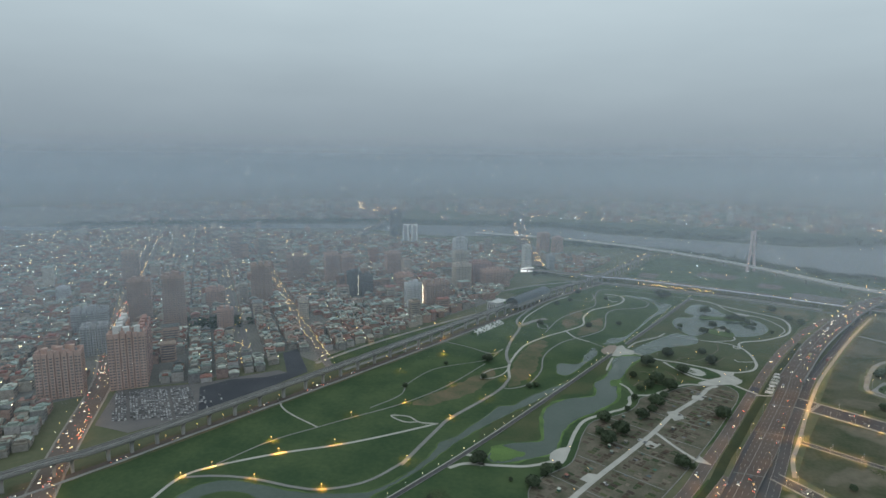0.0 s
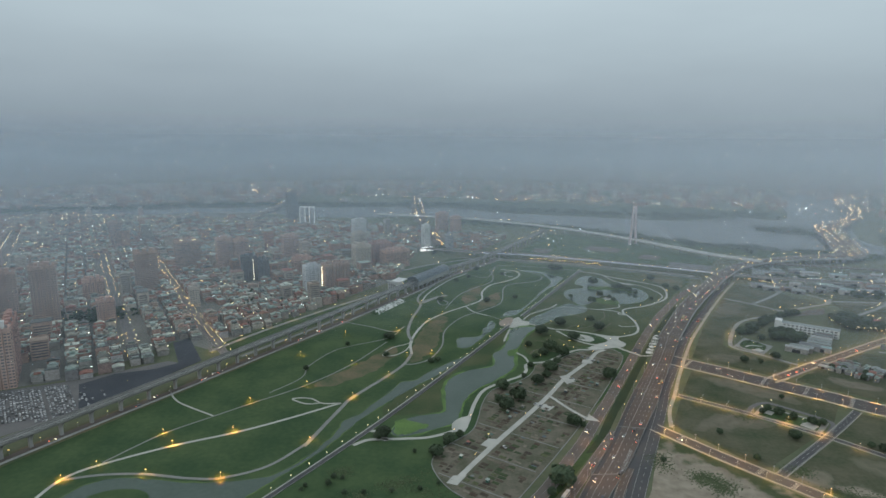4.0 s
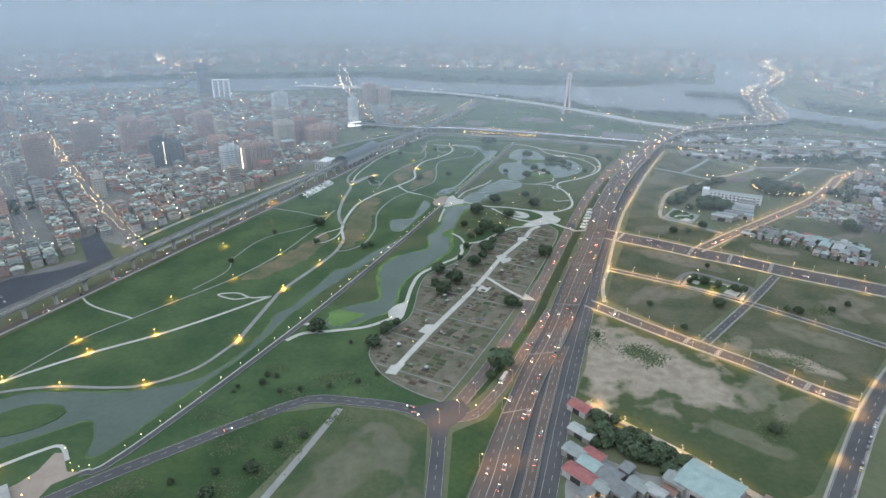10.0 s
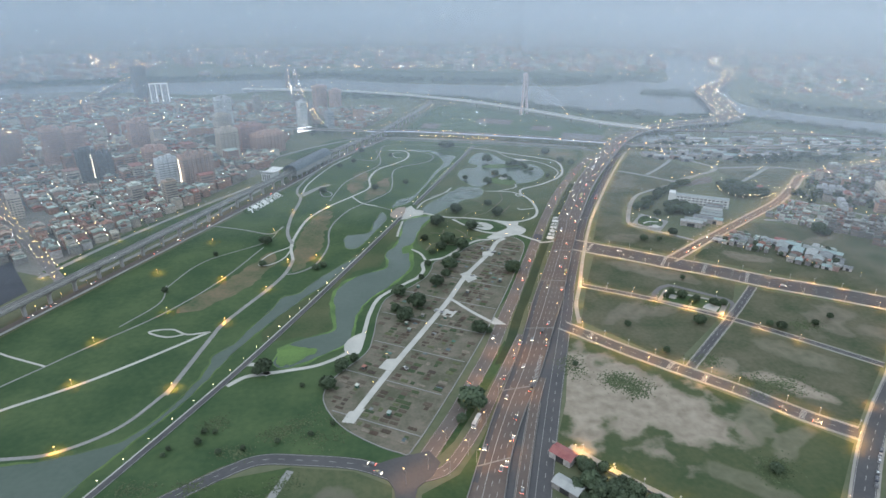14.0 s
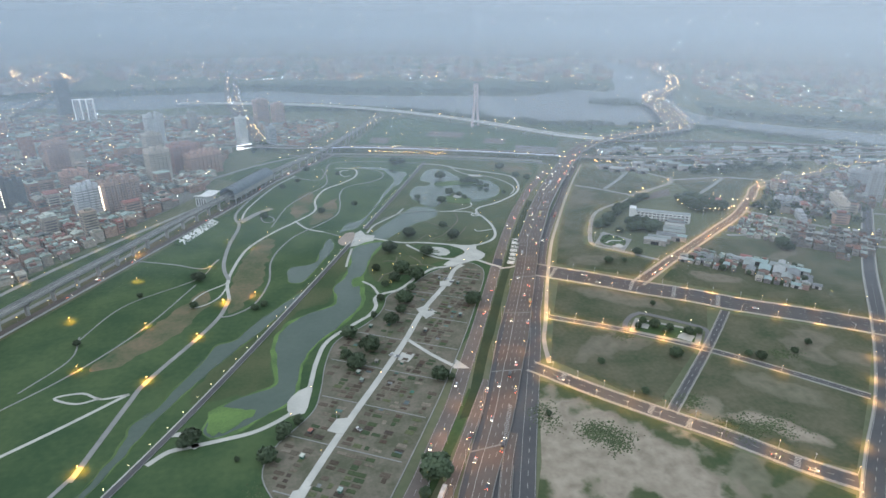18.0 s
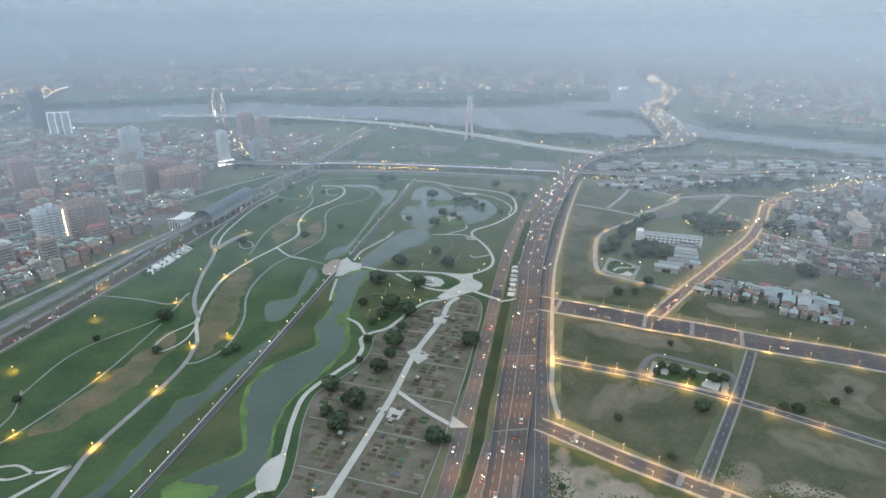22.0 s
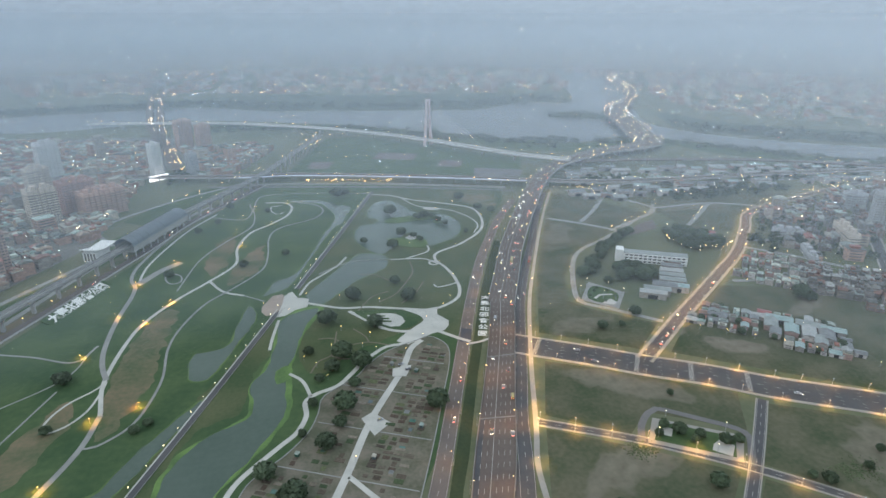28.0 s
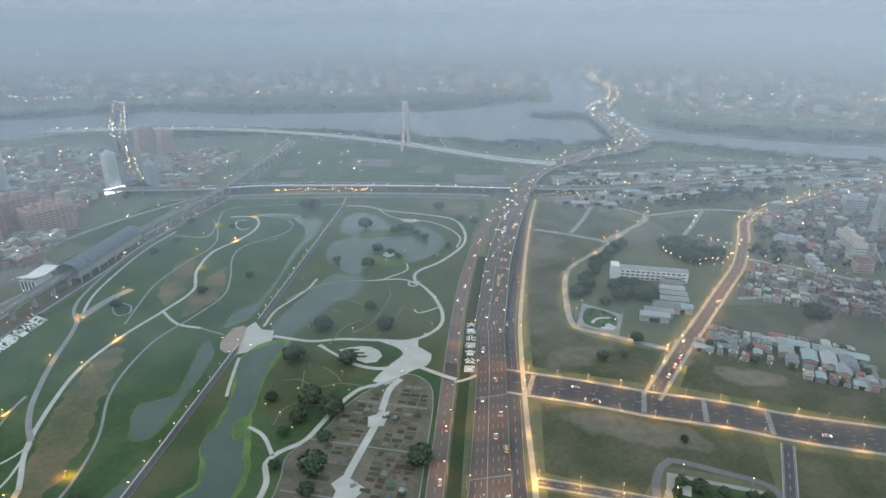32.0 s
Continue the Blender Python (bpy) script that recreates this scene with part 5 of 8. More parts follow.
# ---- trees ----
def crown_mesh(seed, r, h, clumps=104, leaves=15, size=0.66):
    rr = random.Random(seed)
    vs, fs = [], []
    for c in range(clumps):
        a, u = rr.uniform(0, math.tau), rr.uniform(-0.6, 1)
        k = math.sqrt(max(0.05, 1 - u * u)) * rr.uniform(0.45, 0.96)
        centre = Vector((r * k * math.cos(a), r * k * math.sin(a), h * (0.5 + 0.44 * u)))
        cr = r * rr.uniform(0.17, 0.30)
        for _ in range(leaves):
            d = Vector((rr.gauss(0, 1), rr.gauss(0, 1), rr.gauss(0, 0.8))).normalized() * cr * rr.uniform(0.6, 1.05)
            p = centre + d
            x = Vector((rr.gauss(0, 1), rr.gauss(0, 1), rr.gauss(0, 0.5))).normalized()
            y = x.cross(d.normalized() * 0.5 + (p - Vector((0, 0, h * 0.3))).normalized()).normalized()
            s = size * rr.uniform(0.7, 1.4)
            i = len(vs)
            vs += [p - x * s, p + y * s * 0.8, p + x * s, p - y * s * 0.8 + d.normalized() * 0.25]
            fs.append((i, i + 1, i + 2, i + 3))
    me = bpy.data.meshes.new("crown")
    me.from_pydata(vs, [], fs)
    me.materials.append(M["leaf"])
    return me


def make_tree(seed, r, h, trunk_h, size=0.8):
    t = root("tree")
    rr = random.Random(seed)
    bm = bmesh.new()
    drum(bm, 0, 0, -0.4, trunk_h, 0.045 * r + 0.18, 0.03 * r + 0.1, 7)
    for i in range(4):
        a = rr.uniform(0, math.tau)
        beam(bm, (0, 0, trunk_h * 0.8), (r * 0.55 * math.cos(a), r * 0.55 * math.sin(a), trunk_h + h * rr.uniform(0.25, 0.5)), 0.12, 5)
    part("trunk", bm, M["bark"], t, "forked trunk")
    share("crown", crown_mesh(seed, r, h, size=size), t, Matrix.Translation((0, 0, trunk_h * 0.75)))
    return t


TREE = [make_tree(11, 6.0, 8.0, 2.4, 0.95), make_tree(12, 4.1, 5.9, 1.8, 0.85), make_tree(13, 2.5, 4.2, 1.4, 0.6), make_tree(14, 7.2, 9.0, 2.6, 1.1)]
TREE_AT = ["broad dark green park tree", "round dark green tree", "young bushy green tree", "large old spreading dark tree"]
placed = set()


def tree(x, y, kind=1, scale=1.0, where="on the lawn"):
    m = Matrix.Translation((x, y, 0.0)) @ Matrix.Rotation(R.uniform(0, math.tau), 4, 'Z') @ Matrix.Scale(scale, 4)
    src = TREE[kind]
    if kind not in placed:
        placed.add(kind)
        ob = src
    else:
        ob = copy_thing(src, m)
    ob.matrix_basis = m
    tagged(ob, f"{TREE_AT[kind]} {where}", "tree", "trees in the park" if where == "on the lawn" else "trees")
    return ob


for x, y, k, s in ((45, 715, 3, 1.1), (28, 668, 1, 0.9), (53, 658, 0, 1.25), (66, 641, 0, 1.2), (44, 640, 0, 0.9), (58, 617, 1, 0.9), (34, 629, 1, 0.8), (84, 699, 0, 1.1), (72, 757, 3, 1.0), (122, 744, 3, 0.95), (116, 781, 0, 0.8),
                   (267, 990, 0, 0.9), (281, 974, 1, 1.2), (254, 1041, 0, 1.1), (147, 996, 0, 1.3), (147, 914, 0, 1.0), (130, 877, 0, 1.0), (188, 974, 0, 0.9), (178, 972, 0, 0.8), (202, 954, 1, 1.0), (198, 972, 1, 1.0), (160, 905, 1, 0.9), (85, 1095, 3, 1.2), (96, 1100, 3, 1.0), (-144, 670, 0, 0.9), (-150, 676, 1, 0.8), (-137, 612, 1, 0.8), (-102, 850, 1, 1.1), (-60, 1075, 1, 1.1),
                   (-83, 600, 1, 0.75), (-76, 606, 1, 0.7), (-31, 860, 1, 1.0), (12, 885, 1, 0.9), (-70, 1010, 1, 0.9), (-90, 980, 1, 1.0), (208, 940, 1, 0.9), (100, 900, 1, 0.9), (-100, 428, 1, 1.3), (-104, 424, 2, 1.3), (-10, 1045, 1, 0.8), (-214, 560, 2, 1.0), (-190, 640, 2, 1.0), (165, 890, 2, 1.2), (225, 905, 2, 1.1)):
    tree(x, y, k, s)
for x, y, k, s in ((44, 376, 3, 1.3), (36, 362, 2, 1.2)):
    tree(x, y, k, s, "between the roads")
for x, y, k, s in ((-2, 539, 0, 1.0), (14, 517, 3, 1.05), (3, 494, 0, 1.15), (-5, 510, 1, 0.9), (49, 592, 0, 1.2), (44, 575, 1, 1.0), (34, 556, 0, 1.0), (110, 580, 0, 1.2), (62, 470, 0, 1.0), (-44, 427, 1, 1.1), (-52, 404, 0, 0.9), (-36, 436, 2, 1.2), (20, 570, 2, 1.0), (70, 468, 2, 1.0), (28, 600, 2, 1.2)):
    tree(x, y, k, s, "in the allotments")
for i in range(46):
    x, y = R.uniform(-150, 0), R.uniform(345, 425)
    if near_line(x, y, WALK)[0] < 14 or inside(x, y, ALLOT) or near_line(x, y, WALK)[1] < 0 or near_line(x, y, ROAD_W)[0] < 10 or y < 340 + max(0, -x - 100) * 0:
        continue
    if R.random() < 0.45:
        tree(x, y, 2, R.uniform(0.5, 0.95), "on rough grass")
for x, y, k, s in ((-108, 272, 1, 0.9), (-128, 270, 2, 0.8), (-98, 292, 2, 1.0), (-84, 300, 2, 0.9), (-126, 252, 1, 0.9), (-150, 262, 2, 0.7)):
    tree(x, y, k, s, "in the meadow")
for x, y, k, s in ((210, 306, 1, 0.8), (246, 470, 0, 0.8), (309, 457, 1, 0.9), (302, 462, 2, 1.0), (271, 650, 0, 0.7), (311, 665, 0, 0.8), (288, 648, 2, 1.0), (480, 657, 0, 1.3), (484, 650, 1, 1.2), (126, 418, 2, 0.8), (200, 430, 2, 1.0), (185, 470, 2, 1.0), (270, 552, 2, 0.9), (340, 460, 2, 1.0), (360, 470, 2, 1.0)):
    tree(x, y, k, s, "on a vacant plot")
for i in range(170):
    x, y = R.uniform(82, 157), R.uniform(265, 333)
    if not inside(x, y, [(104, 330), (119, 305), (144, 281), (157, 265), (130, 265), (115, 279), (97, 287), (84, 304), (96, 312)]):
        continue
    tree(x, y, R.choice((0, 1, 1)), R.uniform(0.65, 0.95), "in the grove by the workshops")
for i in range(34):
    f = i / 33
    x, y = (300 + 118 * f) + R.uniform(0, 9), (752 + 108 * f - 14 * math.sin(f * 3.1) * -1) + R.uniform(-8, 0)
    tree(x, y, R.choice((0, 1, 1)), R.uniform(0.8, 1.1), "along the village lane")
for i in range(34):
    x, y = R.uniform(454, 500), R.uniform(785, 845)
    tree(x, y, R.choice((0, 3, 1)), R.uniform(0.8, 1.2), "in the village grove")
for i in range(12):
    x, y = R.uniform(318, 372), R.uniform(728, 758)
    tree(x, y, R.choice((0, 3, 1)), R.uniform(0.9, 1.2), "beside the village school")
for x, y, k, s in ((252, 515, 1, 1.0), (262, 508, 2, 1.2), (245, 522, 2, 1.2), (274, 500, 1, 0.9), (282, 498, 2, 1.2), (256, 505, 2, 1.0), (238, 516, 2, 1.0)):
    tree(x, y, k, s, "in the pocket park")


def wood(name, spots, label, height=8.0, spread=4.5, count=14, tilt=1.0):
    """Joined leafage of far woods."""
    vs, fs = [], []
    for x, y, s in spots:
        for _ in range(count):
            c = Vector((x + R.gauss(0, spread * s * 0.5), y + R.gauss(0, spread * s * 0.5), R.uniform(min(0.8, 0.3 * height), height * s)))
            for _ in range(3):
                q = Euler((R.uniform(-tilt, tilt), R.uniform(-tilt, tilt), R.uniform(0, 6.28))).to_matrix()
                k = R.uniform(0.9, 2.0) * s
                i = len(vs)
                vs += [c + q @ Vector(v) for v in ((-k, -k * 0.7, 0), (k, -k, 0.3), (k * 0.8, k, 0), (-k, k * 0.8, 0.4))]
                fs.append((i, i + 1, i + 2, i + 3))
    me = bpy.data.meshes.new(name)
    me.from_pydata(vs, [], fs)
    me.materials.append(M["wood_far"])
    return tagged(new(name, me), label, "woodland", kind="stuff")


spots = [(150 + R.gauss(0, 5), 398 + R.gauss(0, 3.5), 0.5) for _ in range(34)] + [(161 + R.gauss(0, 4), 388 + R.gauss(0, 3), 0.5) for _ in range(22)] + [(254 + R.gauss(0, 14), 384 + R.gauss(0, 6), 0.5) for _ in range(40)] + [(210 + R.gauss(0, 5), 308 + R.gauss(0, 4), 0.5) for _ in range(24)]
spots += [(R.uniform(214, 225), R.uniform(500, 512), 0.4) for _ in range(10)] + [(226 + R.gauss(0, 4), 418 + R.gauss(0, 3), 0.4) for _ in range(16)] + [(124 + R.gauss(0, 2), 414 + R.gauss(0, 8), 0.4) for _ in range(14)] + [(-60 + R.gauss(0, 12), 362 + R.gauss(0, 8), 0.4) for _ in range(22)] + [(x_ + R.gauss(0, 3), y_ + R.gauss(0, 2), 0.45) for x_, y_ in ((-105, 270), (-90, 290), (-97, 298), (-120, 258), (-170, 262), (-178, 258), (-186, 252), (-88, 308), (-70, 318), (-128, 292), (-118, 318), (-150, 320), (-100, 345), (-80, 360), (-120, 372)) for _ in range(9)] + [(330 + R.gauss(0, 6), 462 + R.gauss(0, 4), 0.5) for _ in range(14)]
wv, wf = [], []
for x, y, s_ in spots:
    for _ in range(26):
        cx, cy, r = x + R.gauss(0, 4.2), y + R.gauss(0, 3.2), R.uniform(0.2, 0.7)
        hh, i = R.uniform(0.15, 0.5), len(wv)
        for q, z in ((1.0, 0.0), (0.75, 0.7), (0.35, 0.95)):
            for k in range(7):
                a = math.tau * k / 7 + q
                jag = R.uniform(0.75, 1.2)
                wv.append((cx + r * q * jag * math.cos(a), cy + r * q * jag * math.sin(a), 0.05 + hh * z * R.uniform(0.8, 1.2)))
        for ring_ in (0, 7):
            for k in range(7):
                j = (k + 1) % 7
                wf.append((i + ring_ + k, i + ring_ + j, i + ring_ + 7 + j, i + ring_ + 7 + k))
        wf.append(tuple(i + 14 + k for k in range(7)))
me = bpy.data.meshes.new("low_weeds")
me.from_pydata(wv, [], wf)
me.polygons.foreach_set("use_smooth", [True] * len(wf))
me.materials.append(M["weeds"])
tagged(new("low_weeds", me), "low green weeds and tussocks on open ground", "weeds", kind="stuff")
spots = []
for a, b, n_ in (((-150, 1725), (134, 1690), 60), ((134, 1690), (460, 1450), 110), ((460, 1450), (780, 1340), 90), ((820, 1330), (1090, 1030), 90), ((1090, 1030), (1450, 720), 80)):
    for i in range(n_):
        f = R.random()
        spots.append((a[0] + (b[0] - a[0]) * f + R.gauss(0, 22), a[1] + (b[1] - a[1]) * f + R.gauss(0, 22) - 15, R.uniform(0.7, 1.2)))
wood("woodland_near_bank", spots, "dark low scrub along the river bank", height=4.0, spread=9.0)
spots = []
for pts, n_ in (([(860, 2030), (560, 1950), (211, 1985), (-38, 2050), (-236, 2150), (-625, 2085), (-960, 2015), (-1350, 1845), (-1850, 1585)], 700), ([(940, 1500), (1030, 1380), (1240, 1220), (1650, 960)], 220), ([(720, 1715), (860, 1650)], 40)):
    line = spline(pts, 10.0)
    for i in range(n_):
        p = R.choice(line)
        spots.append((p.x + R.gauss(0, 30), p.y + R.gauss(15, 35), R.uniform(1.1, 1.9)))
wood("woodland_far_bank", spots, "dark woods along the far river bank", height=5.5, spread=8.0, count=9)
spots = [(R.uniform(-420, -330), R.uniform(760, 850), R.uniform(0.8, 1.2)) for _ in range(26)] + [(-560 + R.gauss(0, 22), 700 + R.gauss(0, 18), 1.1) for _ in range(34)] + [(-150 + R.gauss(0, 14), 1255 + R.gauss(0, 14), 1.0) for _ in range(16)]
spots += [(R.uniform(560, 760), R.uniform(960, 1000), 1.0) for _ in range(70)] + [(R.uniform(440, 560), R.uniform(1075, 1095), 0.9) for _ in range(40)] + [(R.uniform(700, 950), R.uniform(1010, 1090), 1.0) for _ in range(60)] + [(R.uniform(540, 600), R.uniform(760, 800), 0.9) for _ in range(20)] + [(R.uniform(575, 690), R.uniform(745, 850), 0.8) for _ in range(46)] + [(618 + R.gauss(0, 14), 735 + R.gauss(0, 6), 0.8) for _ in range(20)]
wood("woodland_town", spots, "dark clumps of town trees between roofs")

# ---- street lamps ----
def lamp_template(name, h, arm, head, mat_head, label, mat_glint, glint=0.2, lens=True):
    t = root(name)
    bm = bmesh.new()
    drum(bm, 0, 0, -0.3, h, 0.14, 0.08, 6)
    if arm:
        beam(bm, (0, 0, h - 0.15), (arm, 0, h + 0.35), 0.07)
    part("post", bm, M["metal"], t, "bent steel post" if arm else "")
    if lens:
        bm = bmesh.new()
        box(bm, arm - head, arm + head, -head * 0.6, head * 0.6, h + 0.36, h + 0.44)
        for x0, x1, y0, y1 in ((-head, head, -head * 0.6, -head * 0.55), (-head, head, head * 0.55, head * 0.6), (-head, -head * 0.95, -head * 0.55, head * 0.55), (head * 0.95, head, -head * 0.55, head * 0.55)):
            box(bm, arm + x0, arm + x1, y0, y1, h + 0.16, h + 0.36)
        hood = part("hood", bm, M["metal"], t)
        bm = bmesh.new()
        a_, b_ = head * 0.9, head * 0.5
        bm.faces.new([bm.verts.new((arm + x, y, h + 0.26)) for x, y in ((-a_, -b_), (-a_, b_), (a_, b_), (a_, -b_))])
        part("lens", bm, mat_head, hood, "glowing lens under the hood")
    # above a hood this glowing ball is added as the lamp's visible glint
    bm = bmesh.new()
    octa(bm, arm, 0, h + 0.62, glint)
    part("globe", bm, mat_glint, t, "small glowing globe showing the lamp's glint")
    return tagged(t, label, "street lamp", "street lamps")


LAMPS = {"park": lamp_template("park_lamp", 3.6, 0, 0.32, M["lamp_amber"], "amber park lamp on a steel post", M["glint_amber"], 0.36),
         "plaza": lamp_template("plaza_lamp", 3.6, 0, 0.3, None, "small amber plaza lamp on a post", M["glint_amber"], 0.34, False),
         "street": lamp_template("street_lamp", 5.2, 0.5, 0.62, M["lamp_warm"], "warm street lamp on a tall steel post", M["glint_warm"], 0.10),
         "high": lamp_template("expressway_lamp", 9.5, 1.8, 0.62, M["lamp_high"], "tall warm lamp beside the expressway", M["glint_warm"], 0.30),
         "walk": lamp_template("walk_lamp", 3.2, 0, 0.3, None, "pale globe lamp along the waterside walk", M["lamp_pale"], 0.33, False),
         "white": lamp_template("white_lamp", 8.0, 0, 0.3, None, "pale yard lamp on a steel post", M["lamp_pale"], 0.36, False)}
used_lamp = set()


def lamp(kind, x, y, z=0.0, turn=0.0):
    m = Matrix.Translation((x, y, z)) @ Matrix.Rotation(turn, 4, 'Z')
    if kind in used_lamp:
        return copy_thing(LAMPS[kind], m)
    used_lamp.add(kind)
    LAMPS[kind].matrix_basis = m
    return LAMPS[kind]


for x, y in ((-321, 336), (-308, 357), (-268, 393), (-230, 422), (-286, 410), (-240, 478), (-264, 351), (-207, 354), (-159, 413), (-146, 501), (-200, 523), (-316, 279), (-256, 270), (-169, 583), (-204, 679), (-221, 747), (-236, 603), (-123, 558), (-86, 628), (-142, 703), (-107, 752), (-113, 617)):
    lamp("park", x, y)
for x, y in ((-130, 837), (-133, 770), (-91, 788), (-103, 886), (-5, 996), (-42, 1026), (-27, 1063), (16, 1083), (-45, 972), (-36, 924), (8, 1146), (99, 1120)):
    lamp("park", x, y)
for x, y in ((-29, 470), (-41, 442), (-21, 404), (-12, 438), (102, 652), (80, 660), (108, 776), (95, 745), (50, 540), (20, 480), (170, 818), (176, 782), (250, 925), (60, 760), (30, 772), (14, 742), (-8, 760), (130, 700), (150, 720), (160, 735), (120, 672), (200, 862), (232, 890), (262, 960), (240, 1025), (150, 880), (210, 1000)):
    lamp("plaza", x, y)
line = offset(spline(WALK, 17.0), -2.0)
for p in line + offset(spline(WALK_N, 17.0), -2.0):
    lamp("walk", p.x, p.y, 0.5)


def lamps_along(kind, pts, every, off, turn=0.0, z=0.0):
    line = spline(pts, every)
    for p, q in zip(line, offset(line, off)):
        d = p - q
        lamp(kind, q.x, q.y, z, math.atan2(d.y, d.x))


lamps_along("street", SIDE_WALK, 26.0, 1.0)
for x, y in ((46, 672), (33, 648), (62, 640), (56, 700), (78, 684), (70, 668), (24, 660), (40, 630)):
    lamp("plaza", x, y)
lamps_along("street", ROAD_F[1:], 21.0, -7.5), lamps_along("street", ROAD_F[1:], 23.0, 7.5)
lamps_along("street", ROAD_G[1:8], 24.0, -15.0), lamps_along("street", ROAD_G[1:8], 26.0, 15.0)
lamps_along("street", ROAD_N[:4], 26.0, 4.0), lamps_along("street", ROAD_N[:3], 26.0, -4.0)
lamps_along("street", ROAD_J[1:13], 22.0, -6.2), lamps_along("street", ROAD_J[1:12], 24.0, 6.2)
lamps_along("street", ROAD_E[1:8], 40.0, -7.0)
lamps_along("plaza", EMBANKMENT[1:6], 30.0, -4.5)
lamps_along("street", VILLAGE_LANE, 30.0, -3.2)
lamps_along("plaza", [(350, 628), (400, 590), (446, 545), (470, 530)], 22.0, 0.0), lamps_along("plaza", [(455, 700), (520, 685), (590, 645)], 26.0, 3.0)
lamps_along("street", [(104, 330), (117, 313), (144, 287), (166, 260)], 20.0, -1.5)
lamps_along("street", [(60, 1188), (110, 1174), (170, 1156)], 13.0, 0.0)
lamps_along("high", SERVICE, 38.0, 6.0)
lamps_along("high", BOULEVARD[1:5], 34.0, 11.5)
lamps_along("high", LOOP[1:6], 34.0, 4.6)
for p in ([along(left, i / 11) for i in range(1, 11)]):
    lamp("high", p.x - 1, p.y + 1, 0.4, -0.4)
for p in ([along(right, i / 11) for i in range(1, 11)]):
    lamp("high", p.x + 0.8, p.y, 0.4, 2.7)
for x, y in ((299, 700), (284, 716), (296, 728), (312, 716), (320, 700), (306, 690), (250, 528), (280, 508), (236, 514), (262, 492), (467, 851), (455, 836), (443, 816), (440, 800), (443, 788), (446, 776), (452, 768), (464, 762), (476, 764), (490, 772), (502, 782), (508, 800), (508, 820), (506, 839), (460, 778), (480, 776)):
    lamp("white", x, y)
for x, y in ((-222, 286), (-212, 274), (-207, 268), (-228, 262), (-224, 250)):
    lamp("plaza", x, y)
for x, y, t in ((84, 256, 0.8), (82, 247, 0.8), (117, 311, 0.8), (144, 285, 0.8), (166, 258, 0.8), (100, 330, 0.8)):
    lamp("street", x, y, 0, t)
lamps_along("street", [(-345, 600), (-310, 690), (-250, 810), (-190, 915)], 40.0, 3.0)

# ---- buildings ----
def house_template(seed, w, d, h, gable, shed):
    """A low town house: rendered walls, metal roof, windows and a rooftop shed."""
    rr = random.Random(seed)
    t = root("town_house")
    bm = bmesh.new()
    box(bm, -w / 2, w / 2, -d / 2, d / 2, -0.5, h)
    part("wall", bm, M["house_wall"], t)
    bm = bmesh.new()
    o = 0.45
    if gable:
        v = [bm.verts.new(c) for c in ((-w / 2 - o, -d / 2 - o, h), (w / 2 + o, -d / 2 - o, h), (w / 2 + o, d / 2 + o, h), (-w / 2 - o, d / 2 + o, h), (-w / 2 - o, 0, h + gable), (w / 2 + o, 0, h + gable))]
        for f in ((0, 1, 5, 4), (2, 3, 4, 5), (0, 4, 3), (1, 2, 5), (3, 2, 1, 0)):
            bm.faces.new([v[i] for i in f])
    else:
        box(bm, -w / 2 - 0.15, w / 2 + 0.15, -d / 2 - 0.15, d / 2 + 0.15, h, h + 0.25)
        for x0, x1, y0, y1 in ((-w / 2, w / 2, -d / 2, -d / 2 + 0.2), (-w / 2, w / 2, d / 2 - 0.2, d / 2), (-w / 2, -w / 2 + 0.2, -d / 2 + 0.2, d / 2 - 0.2), (w / 2 - 0.2, w / 2, -d / 2 + 0.2, d / 2 - 0.2)):
            box(bm, x0, x1, y0, y1, h + 0.25, h + 1.1)
    roof = part("roof", bm, M["roof_metal"], t)
    if shed:
        bm = bmesh.new()
        sw, sd = w * rr.uniform(0.35, 0.7), d * rr.uniform(0.4, 0.7)
        box(bm, -w / 2 + 0.3, -w / 2 + 0.3 + sw, -sd / 2, sd / 2, h + 0.2, h + 2.6)
        part("rooftop_shed", bm, M["roof_metal"], roof)
    bm = bmesh.new()
    box(bm, -w * 0.32, w * 0.32, -0.05, 0.05, -0.7, 0.7)
    me = mesh_ob("pane_tmp", bm, M["pane"])
    data = me.data
    bpy.data.objects.remove(me)
    floors = max(1, int(h / 3.2))
    for f in range(floors):
        for s in (-1, 1):
            share("window", data, t, Matrix.Translation((0, s * d / 2, 1.9 + 3.1 * f)))
    return t


HOUSES = [house_template(1, 9, 13, 7, 0, True), house_template(2, 8, 12, 9.5, 0, True), house_template(3, 11, 14, 6.5, 2.0, False), house_template(4, 12, 16, 10, 0, True), house_template(5, 14, 12, 6, 2.4, False), house_template(6, 8, 14, 12.5, 0, True), house_template(7, 18, 13, 7, 2.6, False)]
HLABEL = ["low flat-roofed town house with a roof shed", "three-storey flat-roofed town house", "low house with a pitched metal roof", "four-storey town house with a parapet roof", "low workshop with a pitched metal roof", "narrow four-storey town house", "long shed with a pitched metal roof"]
used_house = set()


def house(k, x, y, turn, group, scale=1.0):
    m = Matrix.Translation((x, y, 0)) @ Matrix.Rotation(turn, 4, 'Z') @ Matrix.Scale(scale, 4)
    if k in used_house:
        ob = copy_thing(HOUSES[k], m)
    else:
        used_house.add(k)
        ob = HOUSES[k]
    ob.matrix_basis = m
    return tagged(ob, HLABEL[k], "house", group)


